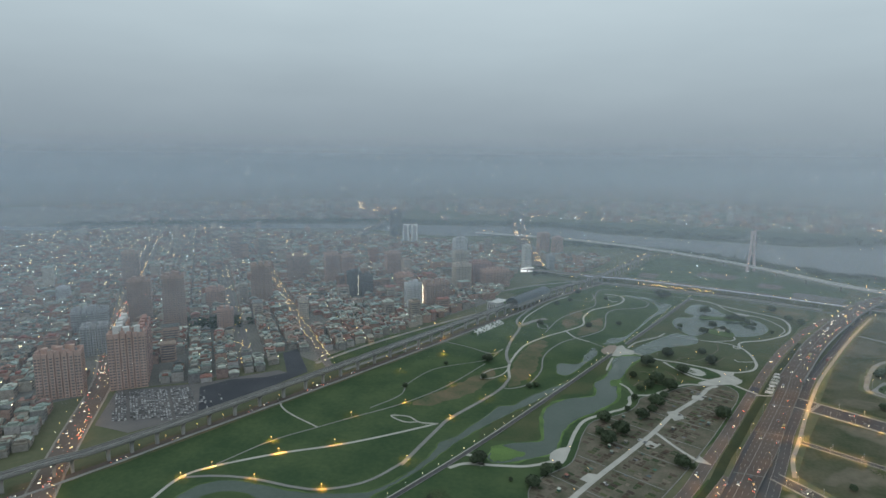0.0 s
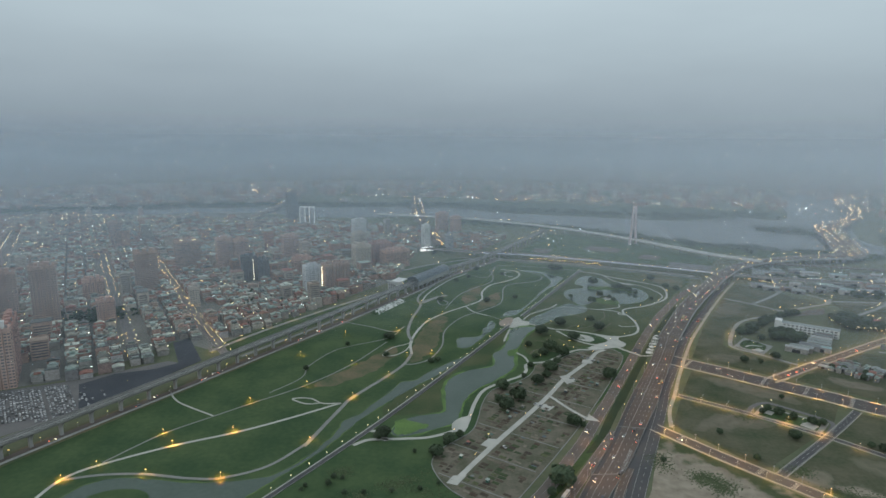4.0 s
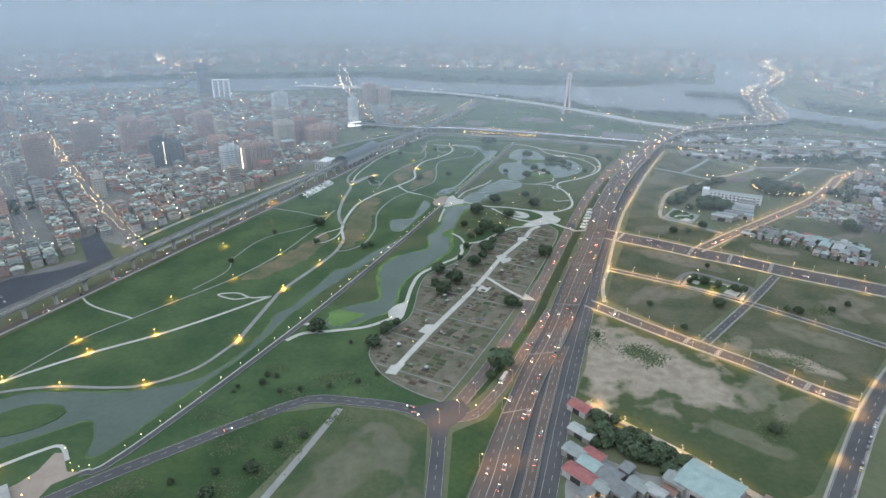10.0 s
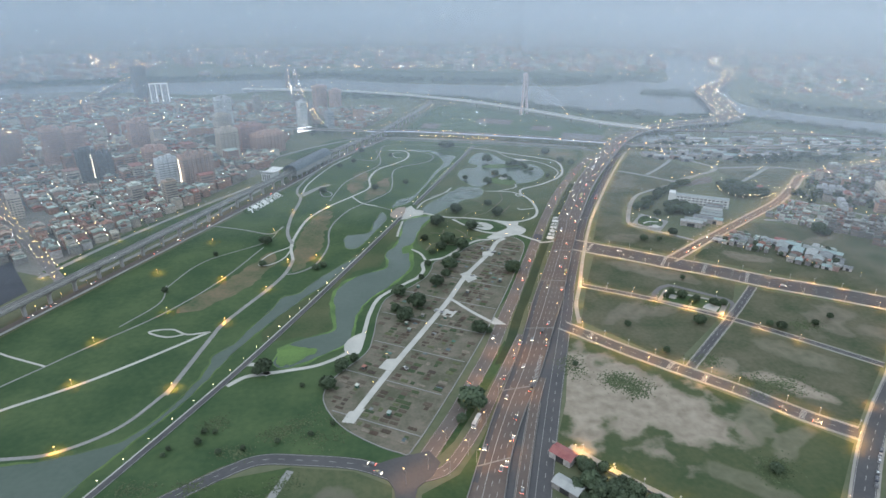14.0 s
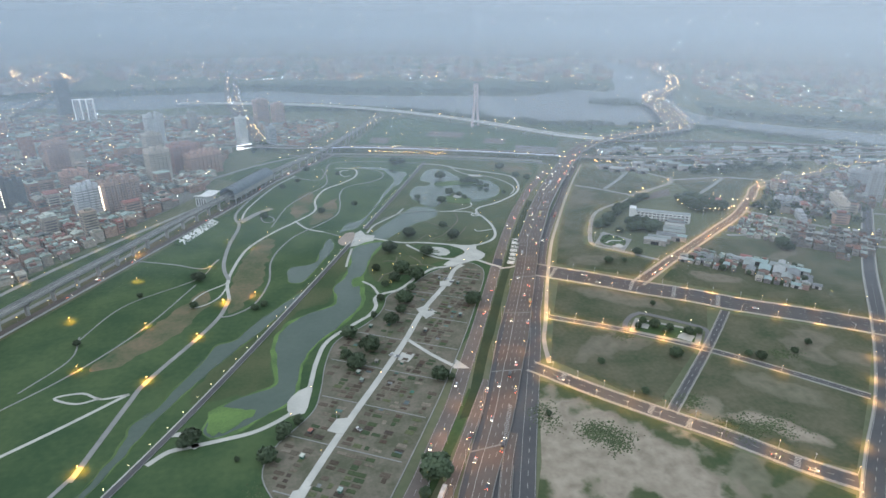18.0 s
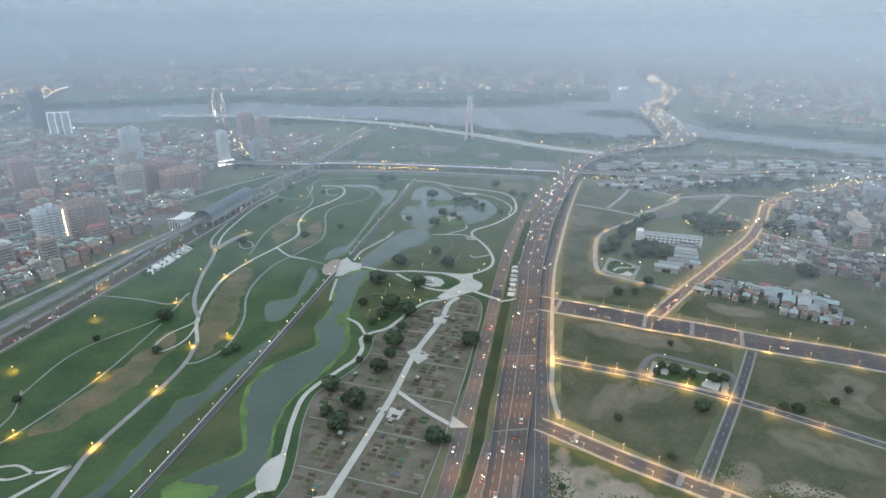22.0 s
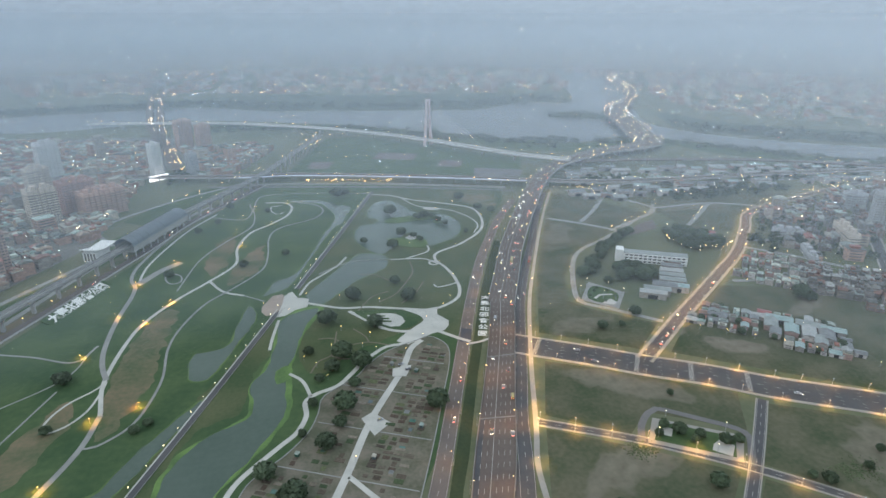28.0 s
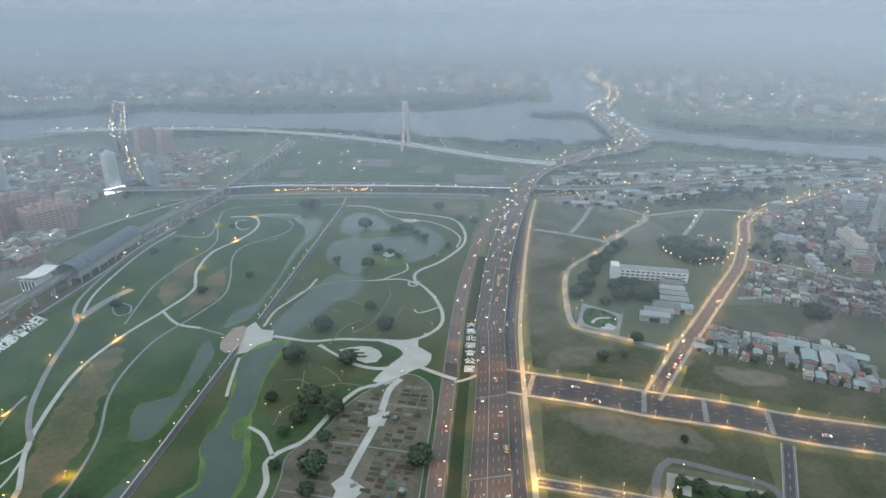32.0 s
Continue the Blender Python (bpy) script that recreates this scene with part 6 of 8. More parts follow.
WALL_TONES = {"brick": ((0.410, 0.228, 0.194), (0.524, 0.319, 0.279)), "pink": ((0.502, 0.325, 0.268), (0.616, 0.416, 0.348)), "beige": ((0.524, 0.456, 0.388), (0.638, 0.570, 0.490)), "grey": ((0.365, 0.376, 0.388), (0.490, 0.502, 0.513)),
              "white": ((0.570, 0.581, 0.593), (0.730, 0.741, 0.741)), "dark": ((0.125, 0.131, 0.142), (0.194, 0.194, 0.205)), "brown": ((0.410, 0.279, 0.228), (0.513, 0.365, 0.302))}
# floodlighting of the slim tower is put in as white paint
M["tower_lit"] = M["white"]
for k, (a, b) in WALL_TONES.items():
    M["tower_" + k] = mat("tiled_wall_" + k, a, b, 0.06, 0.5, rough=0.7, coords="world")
    # same wall at 0.6: the shade of the recess is put into the colour
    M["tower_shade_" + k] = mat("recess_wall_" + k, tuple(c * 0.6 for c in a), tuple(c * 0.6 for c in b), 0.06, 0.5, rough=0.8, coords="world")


def tower(x, y, w, d, h, turn, tone, label, windows="bands", crown="plain", storey=3.2):
    """An apartment tower: recessed core, upright bays on every side, windows by storey, stepped roof houses and tanks."""
    t = root("apartment_tower", Matrix.Translation((x, y, 0)) @ Matrix.Rotation(turn, 4, 'Z'))
    tagged(t, label + " of the town" * (len(label.split()) < 4), "apartment tower", "towers of the town")
    rr = random.Random(int(x * 7 + y))
    wall = M["tower_" + tone]
    bm = bmesh.new()
    # the core takes the darkened copy, so shade between bays is painted in
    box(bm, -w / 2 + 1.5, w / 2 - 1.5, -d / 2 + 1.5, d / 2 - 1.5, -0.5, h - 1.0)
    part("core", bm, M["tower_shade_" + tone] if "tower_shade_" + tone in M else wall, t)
    floors = int((h - 1.5) / storey)
    panes = bmesh.new()
    balconies = bmesh.new()
    # (centre, half width, axis, side) of each bay
    bays = []
    nw, nd = max(2, round(w / 6.2)), max(1, round((d - 3) / 6.2))
    for i in range(nw):
        for s in (-1, 1):
            bays.append((-w / 2 + w * (i + 0.5) / nw, w / nw * (0.5 if i in (0, nw - 1) else 0.39), 0, s))
    for i in range(nd):
        for s in (-1, 1):
            bays.append((-(d - 3.2) / 2 + (d - 3.2) * (i + 0.5) / nd, (d - 3.2) / nd * 0.42, 1, s))
    for k, (c, hw, axis, s) in enumerate(bays):
        top = h + (1.2 if k % 4 < 2 else 0.2) + (2.2 if axis == 0 and abs(c) < w * 0.2 and nw > 3 else 0)
        bm = bmesh.new()
        if axis == 0:
            lo, hi = max(c - hw, -w / 2), min(c + hw, w / 2)
            box(bm, lo, hi, min(s * d / 2, s * (d / 2 - 1.6)), max(s * d / 2, s * (d / 2 - 1.6)), -0.5, top)
        else:
            box(bm, min(s * w / 2, s * (w / 2 - 1.6)), max(s * w / 2, s * (w / 2 - 1.6)), c - hw, c + hw, -0.5, top)
        part("bay", bm, wall, t)
        if axis == 0 and s > 0:
            continue
        for f in range(floors):
            z = 1.3 + storey * f
            n_ = 2 if hw > 2.4 else 1
            for q in range(n_):
                cc = c + (q - (n_ - 1) / 2) * hw
                ww = hw * (0.34 if n_ == 2 else 0.55)
                if axis == 0:
                    box(panes, cc - ww, cc + ww, -d / 2 - 0.06, -d / 2 + 0.05, z, z + 1.45)
                else:
                    box(panes, min(s * (w / 2 - 0.05), s * (w / 2 + 0.06)), max(s * (w / 2 - 0.05), s * (w / 2 + 0.06)), cc - ww, cc + ww, z, z + 1.45)
            if windows == "balcony" and axis == 0:
                box(balconies, c - hw * 0.9, c + hw * 0.9, -d / 2 - 1.0, -d / 2 - 0.02, z - 0.6, z + 0.45)
            elif windows == "balcony" and s > 0:
                box(balconies, w / 2 + 0.02, w / 2 + 0.9, c - hw * 0.9, c + hw * 0.9, z - 0.6, z + 0.45)
            elif axis == 0 and k % 3 == 0:
                box(balconies, c - hw * 0.95, c + hw * 0.95, -d / 2 - 0.5, -d / 2 - 0.02, z - 0.7, z - 0.1)
    tagged(part("window_field", panes, M["pane"], t), kind="stuff")
    tagged(part("balcony_field", balconies, M["white"] if windows == "balcony" else wall, t), kind="stuff")
    n_ = max(1, round(max(w, d) / 13))
    for i in range(n_):
        f = (i + 0.5) / n_ - 0.5
        cx, cy = (f * (w - 6), 0) if w >= d else (0, f * (d - 6))
        cx, cy = cx + rr.uniform(-0.8, 0.8), cy + rr.uniform(-0.8, 0.8)
        hh = rr.uniform(3.2, 5.2) + (2.0 if crown != "plain" else 0)
        a, b = rr.uniform(1.9, 3.0), min(d / 2 - 1.8, rr.uniform(2.2, 3.4))
        bm = bmesh.new()
        box(bm, cx - a, cx + a, cy - b, cy + b, h - 1.2, h + hh)
        box(bm, cx - a - 0.3, cx + a + 0.3, cy - b - 0.3, cy + b + 0.3, h + hh, h + hh + 0.4)
        part("roof_house", bm, wall if crown == "plain" else M["white"], t)
        bm = bmesh.new()
        drum(bm, cx + a + 1.3, cy, h - 1.0, h + 1.9, 0.9, 0.9, 8)
        part("water_tank", bm, M["metal"], t)
    return t


U = math.atan2(0.785, -0.62)
FACE = U - math.pi / 2 - 0.0
for x, y, w, d, h, tone, win, label in (
        (-503, 474, 36, 15, 62, "pink", "bands", "brick-pink apartment tower with stepped white roof houses"), (-537, 502, 10.5, 64, 59, "pink", "bands", "long brick-pink apartment wing beside the boulevard"), (-520, 516, 10.5, 64, 58, "brick", "bands", "long brick apartment wing with roof houses"), (-552, 434, 42, 20, 49, "pink", "bands", "brick-pink apartment tower beside the boulevard"),
        (-608, 668, 30, 20, 81, "brown", "bands", "tall brown apartment tower"), (-692, 692, 32, 20, 63, "brown", "bands", "brick apartment tower"), (-872, 862, 30, 20, 69, "brown", "bands", "tall brown apartment tower"), (-627, 548, 30, 18, 38, "grey", "bands", "grey apartment block"),
        (-714, 622, 46, 20, 33, "grey", "bands", "wide grey apartment block"), (-532, 680, 22, 16, 34, "pink", "bands", "slim pink apartment block"), (-590, 860, 34, 20, 64, "brown", "bands", "brown apartment tower"), (-905, 745, 20, 14, 24, "white", "bands", "small white block"),
        (-318, 886, 27, 16, 43, "white", "balcony", "white balconied block with lit floors"), (-283, 900, 42, 24, 45, "brown", "bands", "broad brown apartment block"), (-345, 1295, 30, 18, 62, "white", "balcony", "tall white balconied tower"), (-281, 1066, 32, 20, 46, "beige", "bands", "beige apartment tower"),
        (-450, 940, 24, 18, 44, "dark", "bands", "dark tower with a lit edge"), (-428, 945, 20, 16, 38, "dark", "bands", "dark glazed tower"), (-532, 1012, 26, 20, 62, "pink", "bands", "pink apartment tower"), (-502, 1020, 26, 20, 58, "pink", "bands", "pink apartment tower"),
        (-447, 1125, 30, 20, 50, "pink", "bands", "pink apartment tower"), (-222, 1096, 52, 26, 33, "pink", "bands", "wide pink apartment block"), (-255, 1110, 40, 24, 44, "brick", "bands", "brick apartment block"), (-186, 1274, 16, 14, 56, "lit", "balcony", "slim floodlit white tower"),
        (-665, 1713, 30, 26, 81, "dark", "bands", "dark slab tower near the river"), (-135, 1290, 15, 14, 34, "grey", "bands", "small grey tower"), (-178, 1516, 30, 18, 54, "pink", "bands", "pink riverside tower"), (-140, 1500, 24, 18, 46, "pink", "bands", "pink riverside tower"), (-606, 1014, 44, 20, 54, "brown", "bands", "brown twin-topped tower"), (-870, 1181, 26, 18, 60, "brown", "bands", "tall brown tower"),
        (-462, 778, 14, 12, 30, "beige", "bands", "slim beige block"), (-300, 1120, 26, 18, 60, "beige", "bands", "tall beige tower"), (-380, 1010, 34, 18, 30, "pink", "bands", "pink apartment block"), (-640, 800, 30, 16, 30, "pink", "bands", "pink apartment block"),
        (732, 800, 18, 14, 46, "grey", "bands", "slim grey tower at the edge of town"), (648, 768, 12, 52, 17, "beige", "bands", "long weathered beige apartment block"), (598, 800, 34, 9, 8, "grey", "bands", "low grey school wing"), (572, 742, 8, 40, 6, "grey", "bands", "long low grey hall"), (770, 870, 26, 14, 22, "grey", "bands", "grey apartment block"), (742, 742, 24, 14, 20, "pink", "bands", "pink apartment block")):
    ob = tower(x, y, w, d, h, FACE if x < 0 else -0.5, tone, label, win, "white" if tone == "pink" and h > 57 and y < 600 else "plain")
# the podium's bright lighting is put in as glow of the whole box
for z0, z1 in ((1, 5),):
    bm = bmesh.new()
    box(bm, -16, 14, -10, -6.6, z0, z1 + 4)
    podium = tagged(mesh_ob("lit_podium", bm, M["podium_glow"]), "bright white podium with its lighting put in as glow", "podium")
    podium.matrix_basis = Matrix.Translation((-186, 1264, 0)) @ Matrix.Rotation(FACE, 4, 'Z')

# small lights on towers: a lit corner, lit roof rims
M["corner_light"] = glow("corner_light", (1.0, 0.86, 0.62), 9)
M["rim_light"] = glow("rim_light", (1.0, 0.80, 0.42), 5)
for o in [o for o in scene.objects if o.name.startswith("apartment_tower")]:
    lab = o["label"]
    if lab.startswith("white balconied block"):
        for f in range(12):
            bm = bmesh.new()
            box(bm, 13.6, 14.6, -8.6, -7.6, 2.6 + 3.3 * f, 3.5 + 3.3 * f)
            part("corner_light", bm, M["corner_light"], o, "small warm light on the corner")
    elif lab.startswith("dark tower with"):
        for f in range(11):
            bm = bmesh.new()
            box(bm, 4.6, 5.4, -9.8, -9.1, 4 + 3.3 * f, 4.8 + 3.3 * f)
            part("edge_light", bm, M["corner_light"], o, "small pale light on the front")
    elif lab.startswith(("brown twin-topped", "brown apartment tower")):
        for x0 in (-15, 4):
            bm = bmesh.new()
            box(bm, x0, x0 + 11, -7.4, -6.8, 62 if "apartment" in lab else 55.5, 63 if "apartment" in lab else 56.2)
            part("rim_light", bm, M["rim_light"], o, "warm light along the roof rim")

# portal-shaped twin building, its edges given a weak glow of their own
portal = root("portal_building", Matrix.Translation((-565, 1572, 0)) @ Matrix.Rotation(FACE * 0.2, 4, 'Z'))
tagged(portal, "grey twin tower outlined by pale edges with added glow", "tower")
for s in (-1, 1):
    bm = bmesh.new()
    box(bm, s * 13 - 7, s * 13 + 7, -8, 8, -0.5, 56)
    part("tower_half", bm, M["tower_grey"], portal)
    for e in (-7, 7):
        bm = bmesh.new()
        box(bm, s * 13 + e - 0.8, s * 13 + e + 0.8, -9, -8.02, 12, 57)
        part("lit_edge", bm, M["wall_glow"], portal, "pale edge with an added weak glow")
bm = bmesh.new()
box(bm, -20, 20, -8.8, -8, 55, 57)
part("lit_edge", bm, M["wall_glow"], portal, "pale edge with an added weak glow")

# town grid west of the railway
uu, vv = Vector((-0.62, 0.785, 0)), Vector((0.785, 0.62, 0))
O = Vector((-330, 600, 0))
TOWERS_AT = [(o.location.x, o.location.y) for o in scene.objects if o.name.startswith("apartment_tower")]
LOT = [(-470, 380), (-520, 466), (-440, 502), (-380, 560), (-412, 622), (-394, 650), (-322, 575), (-370, 420)]
plots = []
for j in range(-50, 84):
    for i in range(-80, 212):
        a = i * 7.7 + (j // 2 % 3) * 4
        b = j * 12.6 + (j // 2) * 4.6
        if i % 13 == 0:
            continue
        p = O + uu * a + vv * b
        dist, side = near_line(p.x, p.y, VIADUCT)
        if side > 0 or dist < (66 if p.y < 900 else 68):
            continue
        if p.y > 1640 - 0.35 * (p.x + 529) * (p.x > -529) or (p.x < -529 and p.y > 1660 + (-529 - p.x) * 0.38):
            continue
        if p.x > -205 and p.y > 880 and p.y < 1260:
            continue
        if inside(p.x, p.y, LOT) or near_line(p.x, p.y, BOULEVARD)[0] < 22 or near_line(p.x, p.y, STREET_A)[0] < 11 or near_line(p.x, p.y, STREET_B)[0] < 13:
            continue
        if any(abs(p.x - x) + abs(p.y - y) < 34 for x, y in TOWERS_AT) or math.hypot(p.x, p.y - 100) > 2100:
            continue
        if (p.x + 560) ** 2 + (p.y - 700) ** 2 < 35 ** 2:
            continue
        if near_line(p.x, p.y, [(-150, 1270), (-205, 1470), (-265, 1726)])[0] < 30 or near_line(p.x, p.y, [(-740, 1500), (-800, 1900)])[0] < 20:
            continue
        if dist < 0 or noise.noise(Vector((p.x, p.y, 0)) * 0.013) > 0.42 or (p.x < -850 and (inside(p.x, p.y, RIVER) or p.y > 1700)):
            continue
        plots.append((math.hypot(p.x + 150, p.y - 350), p.x, p.y))
plots.sort()
for dist, x, y in plots[:84]:
    house(R.choice((0, 0, 1, 1, 0, 5, 0, 2)), x, y, U + R.choice((0, math.pi)), "houses of the town", R.uniform(0.78, 0.9))


def roofscape(name, items, label, walls="walls_far", roofs="roofs_far"):
    """Far houses joined: walls with flat or pitched roofs and roof sheds, one tone each."""
    vs, fs, mi = [], [], []

    def add(x, y, w, d, z0, z1, turn, m, gable=0.0):
        c, s = math.cos(turn), math.sin(turn)
        i = len(vs)
        for z in (z0, z1):
            for dx, dy in ((-w / 2, -d / 2), (w / 2, -d / 2), (w / 2, d / 2), (-w / 2, d / 2)):
                vs.append((x + c * dx - s * dy, y + s * dx + c * dy, z))
        quads = [(0, 1, 5, 4), (1, 2, 6, 5), (2, 3, 7, 6), (3, 0, 4, 7)]
        for q in quads:
            fs.append(tuple(i + k for k in q)), mi.append(m)
        if gable:
            for dx in (-w / 2, w / 2):
                vs.append((x + c * dx, y + s * dx, z1 + gable))
            for q in ((4, 5, 9, 8), (6, 7, 8, 9), (4, 8, 7), (5, 6, 9)):
                fs.append(tuple(i + k for k in q)), mi.append(m)
        else:
            fs.append((i + 4, i + 5, i + 6, i + 7)), mi.append(m)

    for x, y, w, d, h, turn in items:
        add(x, y, w, d, -0.5, h, turn, 0)
        if h > 21 and math.hypot(x, y) < 1150:
            for f in range(1, int(h / 3.2)):
                add(x, y, w * 0.86, d + 0.3, f * 3.2, f * 3.2 + 1.4, turn, 2)
                add(x, y, w + 0.3, d * 0.7, f * 3.2, f * 3.2 + 1.4, turn, 2)
        r = R.random()
        add(x, y, w + 0.6, d + 0.6, h, h + 0.5, turn, 1, R.uniform(1.2, 2.4) if r < 0.3 else 0.0)
        if h < 16 and math.hypot(x, y) < 1250:
            for _ in range(R.choice((1, 2, 3))):
                q, g = R.uniform(-0.4, 0.4) * w, R.uniform(-0.4, 0.4) * d
                add(x + q, y + g, R.uniform(1.2, 2.8), R.uniform(1.2, 2.8), h + 0.5, h + R.uniform(1.2, 2.6), turn, R.choice((0, 1, 1)))
            for f in range(int(h / 3.2)):
                add(x, y, w * 0.7, d + 0.16, f * 3.2 + 1.1, f * 3.2 + 2.4, turn, 2)
        if r > 0.45:
            add(x + R.uniform(-1, 1), y + R.uniform(-1, 1), w * R.uniform(0.4, 0.8), d * R.uniform(0.3, 0.6), h + 0.5, h + 3.0, turn, 1)
    me = bpy.data.meshes.new(name)
    me.from_pydata(vs, [], fs)
    me.materials.append(M[walls]), me.materials.append(M[roofs]), me.materials.append(M["pane"])
    me.polygons.foreach_set("material_index", mi)
    return tagged(new(name, me), label, "houses", kind="stuff")


M["walls_far"] = M["walls_far"] if "walls_far" in M else palette("walls_far", [(0.4, 0.339, 0.286), (0.463, 0.401, 0.341), (0.425, 0.279, 0.225), (0.388, 0.242, 0.198), (0.525, 0.485, 0.418), (0.3, 0.273, 0.242), (0.45, 0.315, 0.259), (0.35, 0.224, 0.181)], 0.85, grain=0.3)
town = []
for dist, x, y in plots[84:]:
    if R.random() < (0.04 if -640 < x < -250 and 960 < y < 1260 else 0.010 if dist < 700 or x < -900 else 0.02):
        town.append((x, y, R.uniform(12, 22), R.uniform(12, 17), R.uniform(15, 30) if R.random() < 0.75 else R.uniform(30, 50), U + R.choice((0, 1.5708))))
    else:
        town.append((x + R.uniform(-1, 1), y + R.uniform(-1, 1), R.uniform(6.4, 9.4), R.uniform(9.5, 14.0), R.choice((4.5, 5.5, 6.5, 7, 8.5, 9.5, 10, 12, 13.5)) * R.uniform(0.9, 1.1), U + R.gauss(0, 0.05) + (1.5708 if R.random() < 0.12 else 0)))
roofscape("town_roofs", town, "dense low town of weathered metal roofs")
far = []
for _ in range(5200):
    x, y = R.uniform(-4200, 4200), R.uniform(2150, 4900)
    if math.hypot(x, y) > 4900 or inside(x, y, RIVER) or abs(x) > y * 1.15:
        continue
    if inside(x, y, [(-1200, 2300), (-236, 2090), (211, 1925), (880, 1950), (1000, 2250), (400, 2260), (-100, 2400), (-1100, 2480)]):
        continue
    far.append((x, y, R.uniform(18, 42), R.uniform(16, 34), R.choice((9, 12, 14, 16, 18, 22, 28, 38)) * R.uniform(0.8, 1.3), R.uniform(0, 1.5)))
for _ in range(1500):
    x, y = R.uniform(-4200, -900), R.uniform(1450, 2700)
    if inside(x, y, RIVER) or y < 1600 + (-1850 - x) * 0.42 or y < 2080 - (-1000 - x) * 0.5 * (x > -1850) or math.hypot(x, y) > 4900:
        continue
    far.append((x, y, R.uniform(16, 36), R.uniform(14, 28), R.choice((8, 10, 12, 14, 18, 26)) * R.uniform(0.8, 1.3), R.uniform(0, 1.5)))
roofscape("far_city", far, "far hazy city beyond the river")
side_town = []
for _ in range(1500):
    x, y = R.uniform(560, 2600), R.uniform(450, 1500)
    if inside(x, y, [(430, 860), (470, 1030), (760, 1012), (850, 962), (640, 895), (560, 815)]) or inside(x, y, RIVER) or near_line(x, y, ROAD_J)[0] < 16 or near_line(x, y, ROAD_E)[0] < 16 or y > 1010 - (x - 800) * 0.42 or (x < 640 and y < 640) or y < 640 - (x - 560) * 1.2:
        continue
    side_town.append((x, y, R.uniform(9, 18), R.uniform(9, 14), R.choice((6, 7, 9, 10, 13, 16)), -0.55 + R.choice((0, 1.5708))))
for _ in range(900):
    x, y = R.uniform(1500, 4400), R.uniform(900, 2600)
    if inside(x, y, RIVER) or y < 1250 - (x - 1200) * 0.55 + 120:
        continue
    side_town.append((x, y, R.uniform(16, 36), R.uniform(14, 28), R.choice((8, 10, 13, 16, 24)), R.uniform(0, 1.5)))
for _ in range(520):
    x, y = R.uniform(1120, 2400), R.uniform(1150, 2300)
    if inside(x, y, RIVER) or x + 1.05 * y < 2870 or math.hypot(x - 1000, y - 1680) < 110 or near_line(x, y, HWY_HIGH)[0] < 60:
        continue
    side_town.append((x, y, R.uniform(14, 30), R.uniform(12, 24), R.choice((7, 8, 10, 12, 15, 22)), R.uniform(0, 1.5)))
for _ in range(260):
    x, y = R.uniform(-2600, -1100), R.uniform(100, 700)
    side_town.append((x, y, R.uniform(12, 26), R.uniform(12, 22), R.choice((8, 10, 13, 16)), U))
roofscape("side_town", side_town, "low town of mixed roofs")

# industrial sheds along the foot of the cross road
def shed(x, y, w, d, h, turn, tone, label, rise_=2.2, group="industrial sheds"):
    t = root("industrial_shed", Matrix.Translation((x, y, 0)) @ Matrix.Rotation(turn, 4, 'Z'))
    tagged(t, label + " by the road" * (len(label.split()) < 4), "shed", group)
    bm = bmesh.new()
    box(bm, -w / 2, w / 2, -d / 2, d / 2, -0.4, h)
    part("wall", bm, M["house_wall"], t)
    bm = bmesh.new()
    n_ = max(2, int(w / 1.6))
    v0 = []
    for i in range(n_ + 1):
        x_ = -w / 2 - 0.5 + (w + 1) * i / n_
        k = 0.07 if i % 2 else 0.0
        v0.append([bm.verts.new(c) for c in ((x_, -d / 2 - 0.5, h + 0.05 + k), (x_, 0, h + rise_ + k), (x_, d / 2 + 0.5, h + 0.05 + k))])
    for r0, r1 in zip(v0, v0[1:]):
        bm.faces.new((r0[0], r1[0], r1[1], r0[1])), bm.faces.new((r0[1], r1[1], r1[2], r0[2]))
    part("roof", bm, tone, t, "ribbed sheet-metal roof")
    for e in (-1, 1):
        bm = bmesh.new()
        v = [bm.verts.new((e * w / 2, y_, z_)) for y_, z_ in ((-d / 2, h), (d / 2, h), (0, h + rise_))]
        bm.faces.new(v if e > 0 else v[::-1])
        part("gable", bm, M["house_wall"], t)
    bm = bmesh.new()
    box(bm, -w * 0.18, w * 0.18, -d / 2 - 0.08, -d / 2 + 0.05, 0, min(4.0, h - 0.5))
    part("door", bm, M["dark"], t)
    return t


TIN = {k: mat("tin_" + k, a, b, 0.2, 1.0, rough=0.5, coords="world") for k, a, b in (("aqua", (0.22, 0.31, 0.305), (0.33, 0.41, 0.40)), ("red", (0.24, 0.08, 0.08), (0.35, 0.14, 0.13)), ("pale", (0.20, 0.225, 0.22), (0.30, 0.325, 0.315)), ("grey", (0.14, 0.15, 0.155), (0.22, 0.23, 0.235)), ("white", (0.28, 0.295, 0.29), (0.40, 0.41, 0.40)), ("rust", (0.17, 0.11, 0.09), (0.26, 0.17, 0.14)))}
works = []
for i in range(420):
    x, y = R.uniform(430, 1080), R.uniform(985, 1150)
    if y > 1165 - (x - 420) * 0.16 or abs(y - (1050 - (x - 520) * 0.08)) < 15 or near_line(x, y, HWY_HIGH)[0] < 30 or len(works) > 74 or any(abs(x - a_) < 27 and abs(y - b_) < 15 for a_, b_ in works):
        continue
    works.append((x, y))
    tone = R.choice(("pale", "grey", "white", "aqua", "white", "pale"))
    shed(x, y, R.uniform(15, 30), R.uniform(9, 15), R.uniform(5, 8), -0.25 + R.uniform(-0.1, 0.1), TIN[tone], f"{tone} tin-roofed industrial shed".replace("aqua", "aqua-green"))

